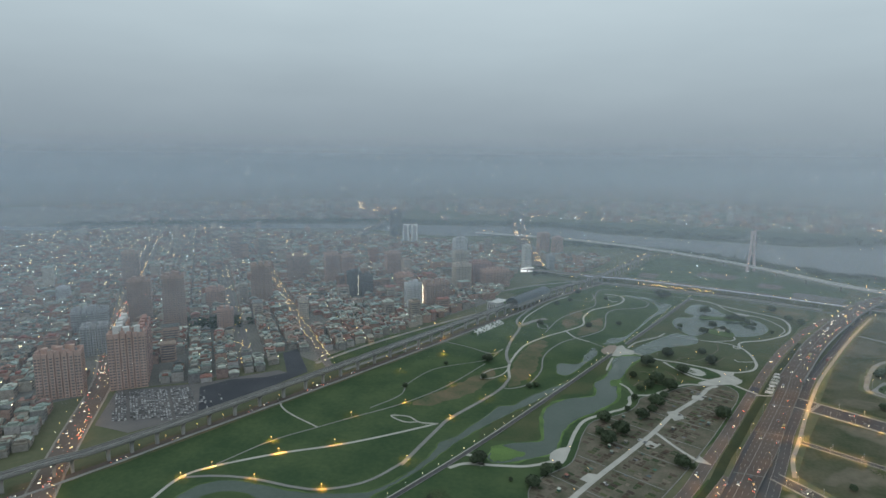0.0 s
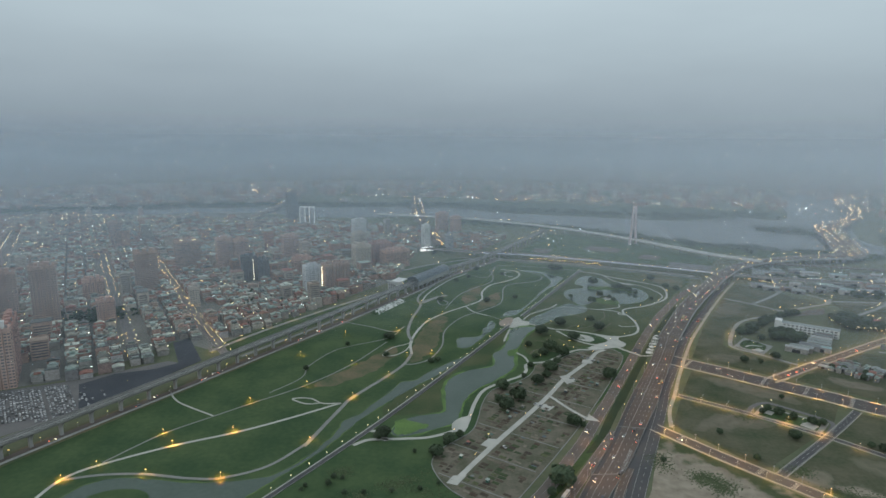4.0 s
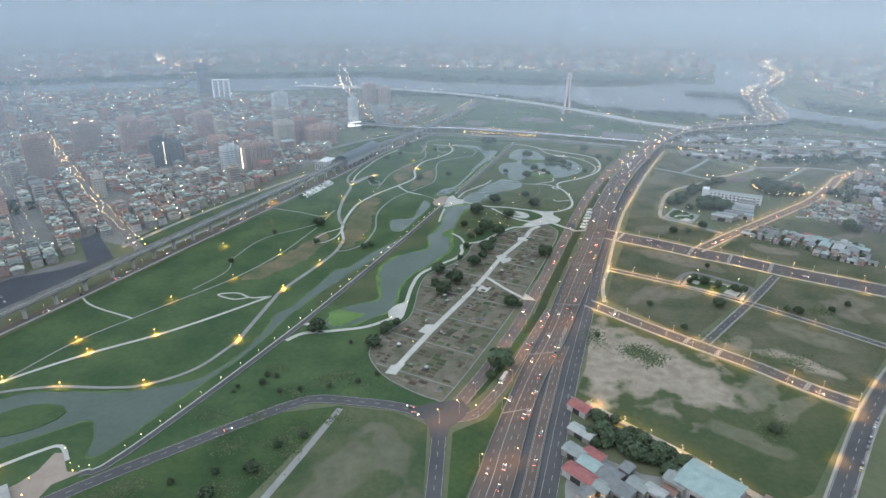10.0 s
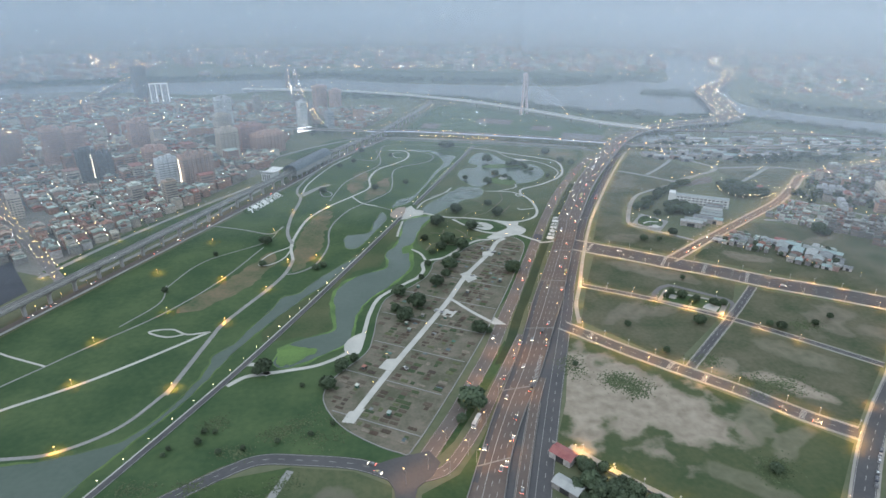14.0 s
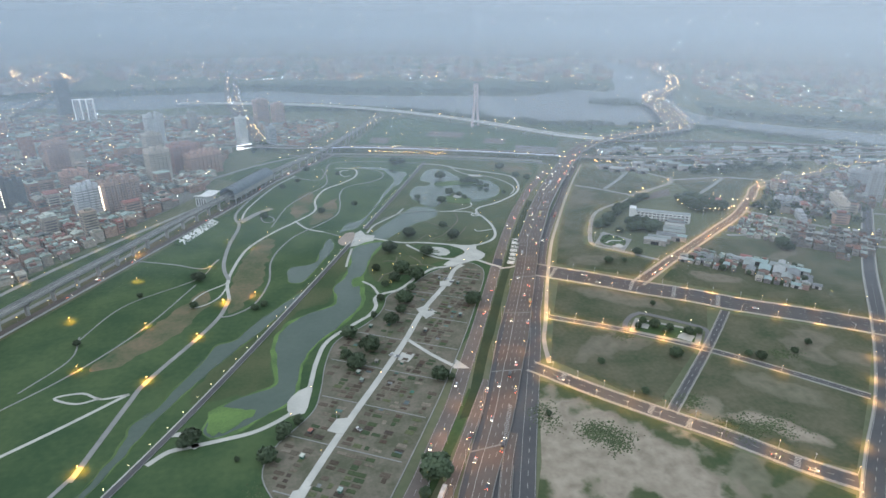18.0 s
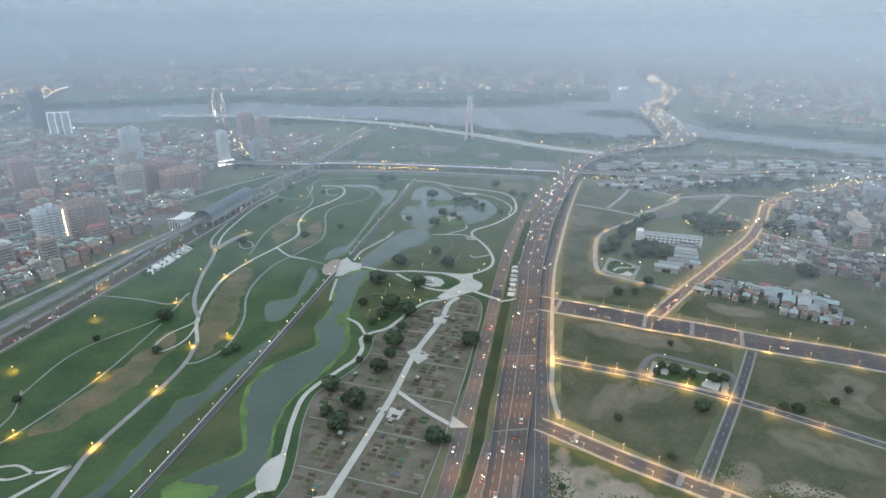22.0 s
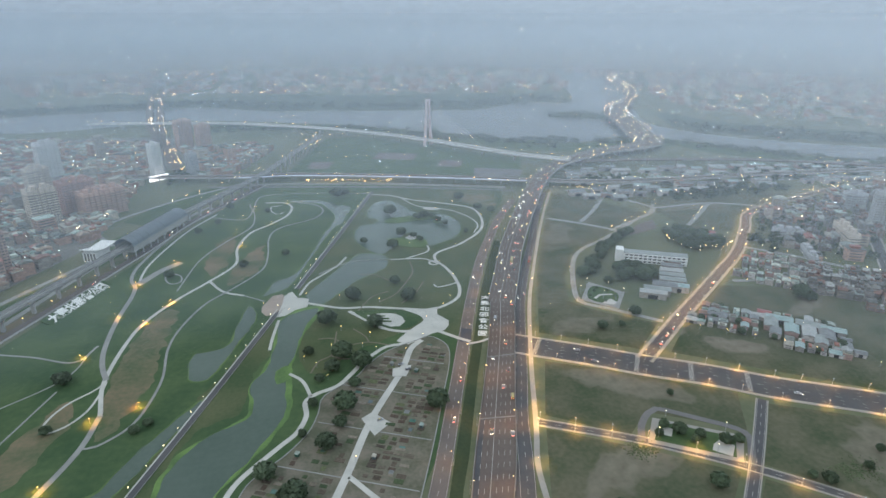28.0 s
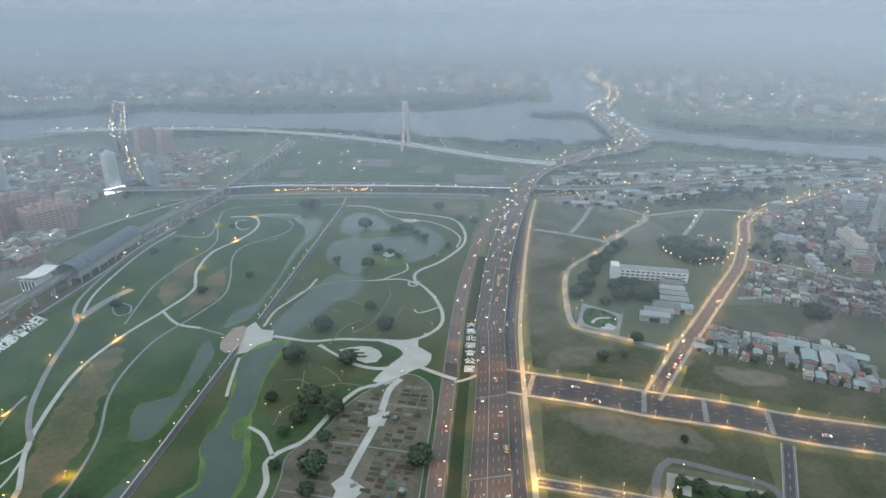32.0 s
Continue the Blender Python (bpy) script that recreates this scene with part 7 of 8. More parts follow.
# workshops south-east of the sand field
S_TURN = math.atan2(-0.72, 0.69)
for x, y, w, d, h, tone, label in ((92, 326, 14, 9, 4.5, "red", "low shed with a faded red tin roof"), (88, 302, 16, 8, 4, "white", "low shed with a pale tin roof"), (80, 284, 13, 9, 5, "pale", "workshop with a pale tin roof"), (91, 281, 12, 7, 5, "red", "workshop with a red tin roof"), (86, 273, 12, 9, 5.5, "aqua", "workshop with an aqua tin roof"), (79, 266, 18, 9, 5, "red", "long workshop with a red tin roof"),
                                   (95, 265, 13, 12, 5, "grey", "grey tin-roofed workshop"), (89, 256, 9, 8, 5, "pale", "small pale-roofed workshop"), (99, 253, 12, 10, 6, "grey", "grey-roofed workshop"), (109, 257, 11, 8, 5.5, "pale", "pale-roofed workshop"), (117, 252, 11, 7, 6, "white", "white-roofed workshop"), (121, 243, 13, 10, 5, "grey", "grey-roofed workshop"), (102, 241, 16, 10, 5, "pale", "pale-roofed workshop"),
                                   (148, 256, 30, 24, 7, "aqua", "large warehouse with a pale aqua tin roof"), (133, 262, 12, 14, 6, "pale", "pale-roofed annex"), (128, 240, 14, 9, 5, "white", "white-roofed workshop"), (176, 240, 14, 12, 6, "rust", "rusty-roofed workshop"), (88, 240, 14, 10, 5, "grey", "grey-roofed workshop"), (112, 230, 18, 12, 5, "rust", "rusty-roofed workshop"), (150, 228, 24, 14, 6, "grey", "grey-roofed workshop"), (182, 228, 16, 12, 6, "red", "red-roofed workshop")):
    shed(x, y, w, d, h, S_TURN, TIN[tone], label, 1.5 if w < 25 else 2.5, "workshops by the expressway")
sheet("pavement_yard", [(60, 205), (70, 262), (84, 294), (97, 283), (116, 270), (134, 266), (160, 268), (186, 238), (180, 205)], 0.12, M["grey_path"], "paved ground between the workshops", smooth_edge=False)
taken = [(o.location.x, o.location.y, 8.5 if o.location.x < 140 or o.location.y < 250 else 19) for o in scene.objects if o.name.startswith("industrial_shed") and o.location.y < 345 and o.location.x < 200]
for i in range(150):
    x, y = R.uniform(62, 188), R.uniform(206, 292)
    if not inside(x, y, [(64, 206), (72, 260), (85, 290), (97, 280), (118, 264), (168, 258), (186, 236), (182, 206)]) or any(math.hypot(x - a_, y - b_) < c_ for a_, b_, c_ in taken):
        continue
    taken.append((x, y, 8.0))
    tone = R.choice(("pale", "grey", "rust", "white", "grey", "aqua", "red", "grey"))
    shed(x, y, R.uniform(7, 10), R.uniform(5.5, 7.5), R.uniform(3.2, 6.0), S_TURN + R.choice((0, 1.57)), TIN[tone], f"small workshop with a {tone} tin roof", R.uniform(0.6, 1.3), "workshops by the expressway")
bm = bmesh.new()
sweep(bm, spline([(89, 340), (117, 311), (144, 285), (166, 257), (180, 240)], 8.0), [(-0.15, -0.2), (-0.12, 1.6), (0.12, 1.6), (0.15, -0.2)])
tagged(mesh_ob("wall_plot", bm, M["concrete"]), "pale plot wall behind the workshops", kind="structure")
for x, y, w, d, h, tone, turn in ((265, 262, 12, 8, 5, "red", 0.8), (290, 290, 18, 10, 5, "grey", 0.8), (310, 312, 14, 10, 5, "pale", 0.8)):
    shed(x, y, w, d, h, turn, TIN[tone], "tin-roofed shed beside the lamplit road", 1.5, "sheds east of the road")

kiosk = root("kiosk", Matrix.Translation((-234, 251, 0.3)) @ Matrix.Rotation(-0.86, 4, 'Z'))
tagged(kiosk, "small white park kiosk with a flat roof", "kiosk")
bm = bmesh.new()
box(bm, -8, 8, -1.6, 1.6, -0.3, 3.0)
part("wall", bm, M["white"], kiosk)
bm = bmesh.new()
box(bm, -8.4, 8.4, -2.1, 2.1, 3.0, 3.3)
part("roof", bm, M["concrete"], kiosk)
for i in range(6):
    bm = bmesh.new()
    box(bm, -7.2 + 2.5 * i, -5.6 + 2.5 * i, 1.55, 1.68, 0.2, 2.4)
    part("door", bm, M["pane"], kiosk)

# village row beside the plot avenue
V_TURN = math.atan2(-82, 93)
CLUSTER = [(345, 640), (360, 652), (386, 668), (396, 651), (425, 635), (454, 614), (465, 595), (447, 562), (436, 553), (425, 562), (403, 580), (385, 605), (360, 625)]
for x, y, w, d, k, tone in ((412, 618, 19, 10, 1, "pale"), (424, 622, 20, 9, 0, "aqua"), (420, 604, 16, 10, 1, "aqua"), (430, 596, 20, 10, 1, "white"), (441, 606, 22, 10, 0, "pale"), (440, 588, 18, 11, 1, "grey"), (452, 594, 18, 9, 0, "aqua"), (428, 582, 14, 9, 1, "pale"), (404, 604, 12, 8, 1, "grey")):
    shed(x, y, w, d, 4.5, V_TURN + 1.57 * k, TIN[tone], f"larger village workshop with a {tone} tin roof", 1.6, "village workshops")
BIG = [(412, 618), (424, 622), (420, 604), (430, 596), (441, 606), (440, 588), (452, 594), (428, 582), (404, 604)]
for i in range(-9, 14):
    for j in range(-9, 10):
        x, y = 400 + i * 8.2 * 0.75 + j * 8.6 * 0.66 + R.uniform(-1.2, 1.2), 610 - i * 8.2 * 0.66 + j * 8.6 * 0.75 + R.uniform(-1.2, 1.2)
        if not inside(x, y, CLUSTER) or any(abs(x - a_) + abs(y - b_) < 13 for a_, b_ in BIG) or R.random() < 0.12:
            continue
        if R.random() < 0.45:
            house(R.choice((0, 2, 0, 1)), x, y, V_TURN + R.choice((0, 1.57)), "village houses", R.uniform(0.45, 0.6))
        else:
            tone = R.choice(("aqua", "pale", "grey", "rust", "grey", "red", "grey", "white"))
            shed(x, y, R.uniform(7, 11), R.uniform(5.5, 7.5), R.uniform(2.8, 4.2), V_TURN + R.choice((0, 1.57)), TIN[tone], f"village workshop with a {tone} tin roof", 1.1, "village workshops")
for x, y in ((372, 640), (388, 628), (398, 598), (416, 572), (442, 575), (360, 640), (430, 608), (455, 606), (378, 612), (392, 656)):
    tree(x, y, 2, R.uniform(0.8, 1.2), "between village workshops")
BAND = [(467, 738), (506, 762), (533, 749), (558, 712), (620, 672), (560, 612), (517, 612), (518, 632), (502, 659), (467, 694), (452, 715)]
EAST = [(607, 867), (709, 908), (937, 956), (760, 820), (694, 761), (599, 742), (575, 765), (600, 800)]
count, villa = 0, []
for i in range(-40, 60):
    for j in range(-40, 60):
        x, y = 540 + i * 7.4 * 0.75 + j * 9.5 * 0.66 + R.uniform(-1, 1), 720 - i * 7.4 * 0.66 + j * 9.5 * 0.75 + R.uniform(-1, 1)
        if not (inside(x, y, BAND) or (inside(x, y, EAST) and R.random() < 0.6)) or near_line(x, y, ROAD_J)[0] < 13 or j % 4 == 0 or R.random() < 0.1:
            continue
        if count < 45 and inside(x, y, BAND):
            count += 1
            house(R.choice((0, 1, 2, 0)), x, y, V_TURN + R.choice((0, 1.57)), "village houses", R.uniform(0.5, 0.66))
        else:
            villa.append((x, y, R.uniform(5.5, 7.5), R.uniform(6.5, 9), R.choice((3.5, 4.5, 5, 6, 6.5, 8)), V_TURN))
for x, y, w, d, tone in ((346, 692, 24, 8, "white"), (354, 698, 24, 9, "pale"), (367, 705, 22, 12, "grey"), (381, 713, 24, 9, "pale"), (387, 723, 24, 9, "pale"), (393, 733, 22, 9, "white"), (377, 699, 20, 9, "aqua"), (401, 744, 20, 8, "grey"), (409, 754, 16, 9, "pale"), (496, 812, 14, 8, "rust"), (505, 822, 12, 8, "red"), (470, 1000, 24, 10, "grey"), (500, 1010, 20, 10, "pale"), (520, 996, 16, 9, "grey")):
    shed(x, y, w, d, 6, -0.55, TIN[tone], f"village hall with a {tone} tin roof", 1.4, "village workshops")

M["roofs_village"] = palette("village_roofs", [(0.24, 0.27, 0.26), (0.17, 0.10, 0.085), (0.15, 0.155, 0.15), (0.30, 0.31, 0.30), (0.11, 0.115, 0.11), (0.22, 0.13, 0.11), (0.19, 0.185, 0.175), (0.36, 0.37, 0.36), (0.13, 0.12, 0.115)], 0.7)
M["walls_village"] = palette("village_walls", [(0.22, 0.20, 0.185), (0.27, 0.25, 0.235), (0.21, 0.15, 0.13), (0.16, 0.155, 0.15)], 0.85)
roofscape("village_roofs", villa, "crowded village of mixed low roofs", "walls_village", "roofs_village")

# school
sch = root("school_building", Matrix.Translation((392, 768, 0)) @ Matrix.Rotation(math.atan2(-33, 62), 4, 'Z'))
tagged(sch, "long pale three-storey school with galleries", "school")
bm = bmesh.new()
box(bm, -36, 36, -5, 5, -0.4, 10.5)
part("block", bm, M["white"], sch)
bm = bmesh.new()
box(bm, -37, -29, -6, 6, -0.4, 13.5)
part("stair_tower", bm, M["white"], sch)
bm = bmesh.new()
box(bm, -36.5, 36.5, -5.6, 5.6, 10.5, 11.0)
part("roof_slab", bm, TIN["pale"], sch)
for f in range(3):
    bm = bmesh.new()
    box(bm, -28, 36, -6.4, -5, 3.3 * f + 3.0, 3.3 * f + 3.9)
    part("gallery", bm, M["white"], sch)
    for i in range(13):
        bm = bmesh.new()
        box(bm, -27 + 4.8 * i, -24 + 4.8 * i, -5.1, -4.9, 3.3 * f + 0.9, 3.3 * f + 2.7)
        part("window", bm, M["pane"], sch)
court = sheet("pavement_court", [(411, 846), (461, 863), (475, 894), (443, 880)], 0.2, M["brick_path"], "reddish school sports court", smooth_edge=False)

# pocket parks in the plots
sheet("pavement_pocket", [(228, 512), (244, 533), (290, 503), (273, 482)], 0.30, M["footway"], "pale footway round a pocket park", smooth_edge=False)
sheet("ground_pocket", [(233, 513), (246, 528), (284, 503), (272, 487)], 0.42, M["lawn"], "small planted pocket park", smooth_edge=False, deep=0.2)
sheet("pavement_pocket.001", [(262, 496), (272, 503), (278, 496), (270, 488)], 0.50, M["pale_path"], "pale round paving", deep=0.1)
sheet("pavement_pocket.002", [(240, 517), (246, 524), (250, 519), (245, 513)], 0.50, M["pale_path"], "pale round paving", deep=0.1)
road("road_pocket", [(225, 514), (233, 528), (244, 538), (252, 541), (272, 526), (293, 506), (285, 490), (276, 479)], 4.5, "narrow lane round the pocket park", "old_asphalt", 0.25, dashes=False)
sheet("pavement_pocket.003", [(278, 703), (303, 738), (326, 708), (303, 678)], 0.30, M["grey_path"], "paved village square", smooth_edge=False)
sheet("ground_pocket.001", [(286, 704), (303, 728), (318, 708), (303, 688)], 0.42, M["lawn"], "planted bed in the village square", deep=0.2)
path([(292, 702), (300, 708), (312, 706)], 3.0, top=0.5)
sheet("pavement_pocket.004", [(294, 692), (306, 698), (308, 690), (302, 686)], 0.5, M["pale_path"], "round pale paving", deep=0.1)
for px_, py_ in ((290, 708), (298, 716), (304, 722), (310, 714), (312, 700), (298, 694)):
    tree(px_, py_, 2, 0.5, "in the village square")

# unused patterns go
for k, t in enumerate(HOUSES):
    if k not in used_house:
        for c in list(t.children_recursive) + [t]:
            bpy.data.objects.remove(c)

# ---- vehicles ----
PAINT = palette("car_paint", [(0.50, 0.51, 0.52), (0.62, 0.62, 0.62), (0.08, 0.085, 0.09), (0.25, 0.26, 0.28), (0.36, 0.37, 0.38), (0.13, 0.13, 0.14), (0.17, 0.05, 0.045), (0.05, 0.065, 0.11), (0.66, 0.67, 0.67), (0.20, 0.205, 0.21), (0.09, 0.09, 0.10), (0.42, 0.36, 0.16), (0.45, 0.46, 0.47)], 0.35, island=False, spec=0.5)


def car_template(name, length, width, height, lights, label, wheels=True):
    t = root(name)
    bm = bmesh.new()
    L, Wd = length / 2, width / 2
    prof = [(-L, 0.35), (-L, 0.85), (-L + 0.5, 0.98), (L - 1.1, 0.95), (L - 0.1, 0.78), (L, 0.55), (L, 0.35)] if height < 2 else [(-L, 0.4), (-L, height), (L - 0.5, height), (L, height * 0.6), (L, 0.4)]
    lo = [bm.verts.new((x, -Wd, z)) for x, z in prof]
    hi = [bm.verts.new((x, Wd, z)) for x, z in prof]
    for i in range(len(prof)):
        j = (i + 1) % len(prof)
        bm.faces.new((lo[i], lo[j], hi[j], hi[i]))
    bm.faces.new(lo[::-1]), bm.faces.new(hi)
    bmesh.ops.recalc_face_normals(bm, faces=bm.faces)
    body = part("body", bm, PAINT, t)
    bm = bmesh.new()
    if height < 2:
        v = [bm.verts.new((x, y, z)) for x, y, z in ((-L + 0.3, -Wd + 0.1, 0.97), (L - 1.3, -Wd + 0.1, 0.95), (L - 1.3, Wd - 0.1, 0.95), (-L + 0.3, Wd - 0.1, 0.97), (-L + 0.9, -Wd + 0.28, height), (L - 2.1, -Wd + 0.28, height), (L - 2.1, Wd - 0.28, height), (-L + 0.9, Wd - 0.28, height))]
        for f in ((4, 5, 6, 7), (0, 1, 5, 4), (1, 2, 6, 5), (2, 3, 7, 6), (3, 0, 4, 7)):
            bm.faces.new([v[i] for i in f])
    else:
        box(bm, L - 0.45, L + 0.02, -Wd + 0.15, Wd - 0.15, height * 0.62, height * 0.9)
        box(bm, -L + 0.5, L - 1, -Wd - 0.02, Wd + 0.02, height * 0.55, height * 0.82)
    part("glazing", bm, M["pane"], t, "dark glazing")
    if height < 2:
        bm = bmesh.new()
        box(bm, -L + 0.95, L - 2.15, -Wd + 0.3, Wd - 0.3, height - 0.02, height + 0.05)
        part("roof", bm, PAINT, t)
    if wheels:
        for x in (-L + 0.8, L - 0.85):
            for y in (-Wd + 0.1, Wd - 0.1):
                bm = bmesh.new()
                q = Matrix.Translation((x, y, 0.33)) @ Matrix.Rotation(math.pi / 2, 4, 'X')
                drum(bm, 0, 0, -0.11, 0.11, 0.33, 0.33, 8)
                bmesh.ops.transform(bm, matrix=q, verts=bm.verts)
                part("wheel", bm, M["dark"], t)
    if lights:
        for y in (-Wd + 0.3, Wd - 0.3)[:2 if wheels else 1]:
            bm = bmesh.new()
            box(bm, L - 0.02, L + 0.12, y - 0.2, y + 0.2 if wheels else Wd - 0.1, 0.5, 0.78)
            part("headlight", bm, M["headlight"], body)
            bm = bmesh.new()
            box(bm, -L - 0.06, -L + 0.02, y - 0.22, y + 0.22 if wheels else Wd - 0.1, 0.62, 0.85)
            part("taillight", bm, M["taillight"], body)
    return tagged(t, label, "car" if height < 2 else "truck", "traffic")


CARS = {"car": car_template("car", 4.6, 1.85, 1.48, True, "car driving with its lights on"), "van": car_template("van", 5.4, 2.0, 2.3, True, "tall van driving with its lights on"), "bus": car_template("bus", 11.8, 2.5, 3.2, True, "long bus driving with its lights on"), "far": car_template("distant_car", 4.6, 1.85, 1.48, True, "distant car driving with its lights on", False), "parked": car_template("parked_car", 4.5, 1.8, 1.46, False, "parked car in the open car park", False)}
used_car = set()


def car(kind, x, y, z, turn):
    m = Matrix.Translation((x, y, z)) @ Matrix.Rotation(turn, 4, 'Z')
    if kind in used_car:
        return copy_thing(CARS[kind], m)
    used_car.add(kind)
    CARS[kind].matrix_basis = m
    return CARS[kind]


def pick(far_=False):
    if far_:
        return "far"
    r = R.random()
    return "bus" if r < 0.05 else "van" if r < 0.16 else "car"


for i in range(34):
    f, k = R.random(), R.choice((0, 1, 2, 4, 5, 6))
    p, q = (along(left, g).lerp(along(right, g), (k + 0.5) / 7) for g in (f, min(1, f + 0.01)))
    d = (q - p) if k > 3 else (p - q)
    if d.length > 0:
        car(pick(), p.x, p.y, rise(p) + 0.02, math.atan2(d.y, d.x))
for i in range(44):
    j = R.randrange(1, 48)
    o = R.choice((-9.5, -6.5, -3.2, 3.2, 6.5, 9.5))
    p, q = offset(high[j - 1:j + 2], o)[1], offset(high[j - 1:j + 2], o)[2]
    d = (q - p) if o > 0 else (p - q)
    car(pick(j > 22), p.x, p.y, p.z + 0.03, math.atan2(d.y, d.x))


def traffic(pts, count, lanes, z=0.22, stop=None):
    line = spline(pts, 7.0)[:stop]
    for _ in range(count):
        j = R.randrange(1, len(line) - 1)
        o = R.choice(lanes)
        p, q = offset(line[j - 1:j + 2], o)[1], offset(line[j - 1:j + 2], o)[2]
        d = (q - p) if o > 0 else (p - q)
        car(pick(stop is not None), p.x, p.y, z, math.atan2(d.y, d.x))


traffic(SERVICE, 12, (-2.2, 2.2), 0.22, 200)
traffic(SIDE_ROAD, 7, (-2.4, 2.4), 0.18)
traffic(ROAD_G, 5, (-8, -4, 4, 8))
traffic(ROAD_J, 13, (-2.4, 2.4), 0.26, 200)
traffic(ROAD_W, 3, (-2.2, 2.2), 0.22, 200)
traffic(LOOP, 4, (-2, 2), 0.28)
traffic(ROAD_F, 3, (-2.6, 2.6))
traffic(BOULEVARD, 64, (-8, -5, -2, 2, 5, 8), 0.24, 110)
traffic(RAMP, 3, (0.5,), 0.65)
traffic(EMBANKMENT, 26, (-2.0, 2.0), 0.32, 200)
lot_v, lot_f, lot_m = [], [], []


def add_parked(m):
    """One car of the joined car park: body, cab and roof."""
    for cs, mi in ((((-2.25, -0.9, 0.3), (2.25, -0.9, 0.3), (2.25, 0.9, 0.3), (-2.25, 0.9, 0.3), (-2.2, -0.88, 0.95), (2.1, -0.88, 0.85), (2.1, 0.88, 0.85), (-2.2, 0.88, 0.95)), 0), (((-1.9, -0.85, 0.93), (1.1, -0.85, 0.9), (1.1, 0.85, 0.9), (-1.9, 0.85, 0.93), (-1.5, -0.68, 1.42), (0.4, -0.68, 1.42), (0.4, 0.68, 1.42), (-1.5, 0.68, 1.42)), 1), (((-1.5, -0.66, 1.42), (0.4, -0.66, 1.42), (0.4, 0.66, 1.42), (-1.5, 0.66, 1.42), (-1.4, -0.6, 1.5), (0.3, -0.6, 1.5), (0.3, 0.6, 1.5), (-1.4, 0.6, 1.5)), 0)):
        i = len(lot_v)
        lot_v.extend(m @ Vector(c) for c in cs)
        for q in ((4, 5, 6, 7), (0, 1, 5, 4), (1, 2, 6, 5), (2, 3, 7, 6), (3, 0, 4, 7)):
            lot_f.append(tuple(i + k for k in q))
            lot_m.append(mi)


CAR_LOT = [(-507, 457), (-453, 400), (-379, 428), (-437, 492)]
NEW_LOT = [(-430, 490), (-390, 443), (-378, 466), (-418, 510)]
row_dir, col_dir = Vector((0.70, -0.71, 0)), Vector((0.87, 0.49, 0))
for row in range(-2, 24):
    for col in range(0, 62):
        p = Vector((-510, 462, 0)) + row_dir * (row * 5.4 + (row // 2) * 2.4) + col_dir * (col * 2.7 - 8)
        full = 0.93 if inside(p.x, p.y, CAR_LOT) else 0.16 if inside(p.x, p.y, NEW_LOT) else 0.0
        if R.random() < full and col % 15 != 7:
            add_parked(Matrix.Translation((p.x, p.y, 0.14)) @ Matrix.Rotation(math.atan2(row_dir.y, row_dir.x) + R.choice((0, math.pi)) + R.gauss(0, 0.03), 4, 'Z'))
me = bpy.data.meshes.new("parked_cars")
me.from_pydata(lot_v, [], lot_f)
me.materials.append(palette("car_paint_lot", [(0.44, 0.45, 0.46), (0.60, 0.60, 0.60), (0.09, 0.095, 0.10), (0.22, 0.23, 0.24), (0.34, 0.35, 0.36), (0.68, 0.68, 0.68), (0.12, 0.12, 0.13)], 0.4)), me.materials.append(M["pane"])
me.polygons.foreach_set("material_index", lot_m)
tagged(new("parked_cars", me), "rows of parked cars in the open car park", "cars", kind="stuff")
line = offset(spline(ROAD_E, 6.0), 5.0)
for j in range(10, 62):
    if R.random() < 0.5:
        d = line[j + 1] - line[j]
        car("parked", line[j].x, line[j].y, 0.26, math.atan2(d.y, d.x))
for x, y in ((30, 508), (34, 504), (95, 636), (99, 628), (70, 574), (2, 424)):
    car("parked", x, y, 0.4, R.uniform(0, 3))

# ---- park lettering ----
def lettering(name, text, size, m, label, stretch_=1.0, leading=1.0):
    cu = bpy.data.curves.new(name, 'FONT')
    cu.body, cu.size, cu.extrude, cu.align_x, cu.align_y = text, size, 0.2, 'CENTER', 'CENTER'
    cu.offset = (0.028 if leading == 1.0 else 0.012) * size
    cu.space_character, cu.space_line = stretch_, leading
    tmp = new(name + "_curve", cu)
    me = bpy.data.meshes.new_from_object(tmp.evaluated_get(bpy.context.evaluated_depsgraph_get()))
    bpy.data.objects.remove(tmp)
    me.materials.clear()
    me.materials.append(M["lettering"])
    ob = new(name, me)
    ob.matrix_basis = m
    return tagged(ob, label, "sign")


M["lettering"] = mat("white_lettering", (0.74, 0.74, 0.71), (0.86, 0.86, 0.83), 0.3, 2.0)
WORDS = "大臺北都會公園"
a = math.atan2(78, 29)
lettering("park_sign", WORDS, 11.0, Matrix.Translation((-172, 810, 1.6)) @ Matrix.Rotation(a, 4, 'Z') @ Matrix.Rotation(radians(20), 4, 'X'), "huge white sign characters lying on the lawn bank", 0.93)
bm = bmesh.new()
box(bm, -42, 42, -6.5, 6.5, -0.6, 0.0)
slope = tagged(mesh_ob("ground_sign_bank", bm, M["lawn"]), "grass bank under the sign", kind="structure")
slope.matrix_basis = Matrix.Translation((-172, 810, 1.35)) @ Matrix.Rotation(a, 4, 'Z') @ Matrix.Rotation(radians(20), 4, 'X')
b_ = math.atan2(76, 28) - math.pi / 2
lettering("park_sign", "\n".join(WORDS), 8.6, Matrix.Translation((181, 697, 0.35)) @ Matrix.Rotation(b_, 4, 'Z'), "huge white sign characters on the expressway bank", 1.0, 1.3)

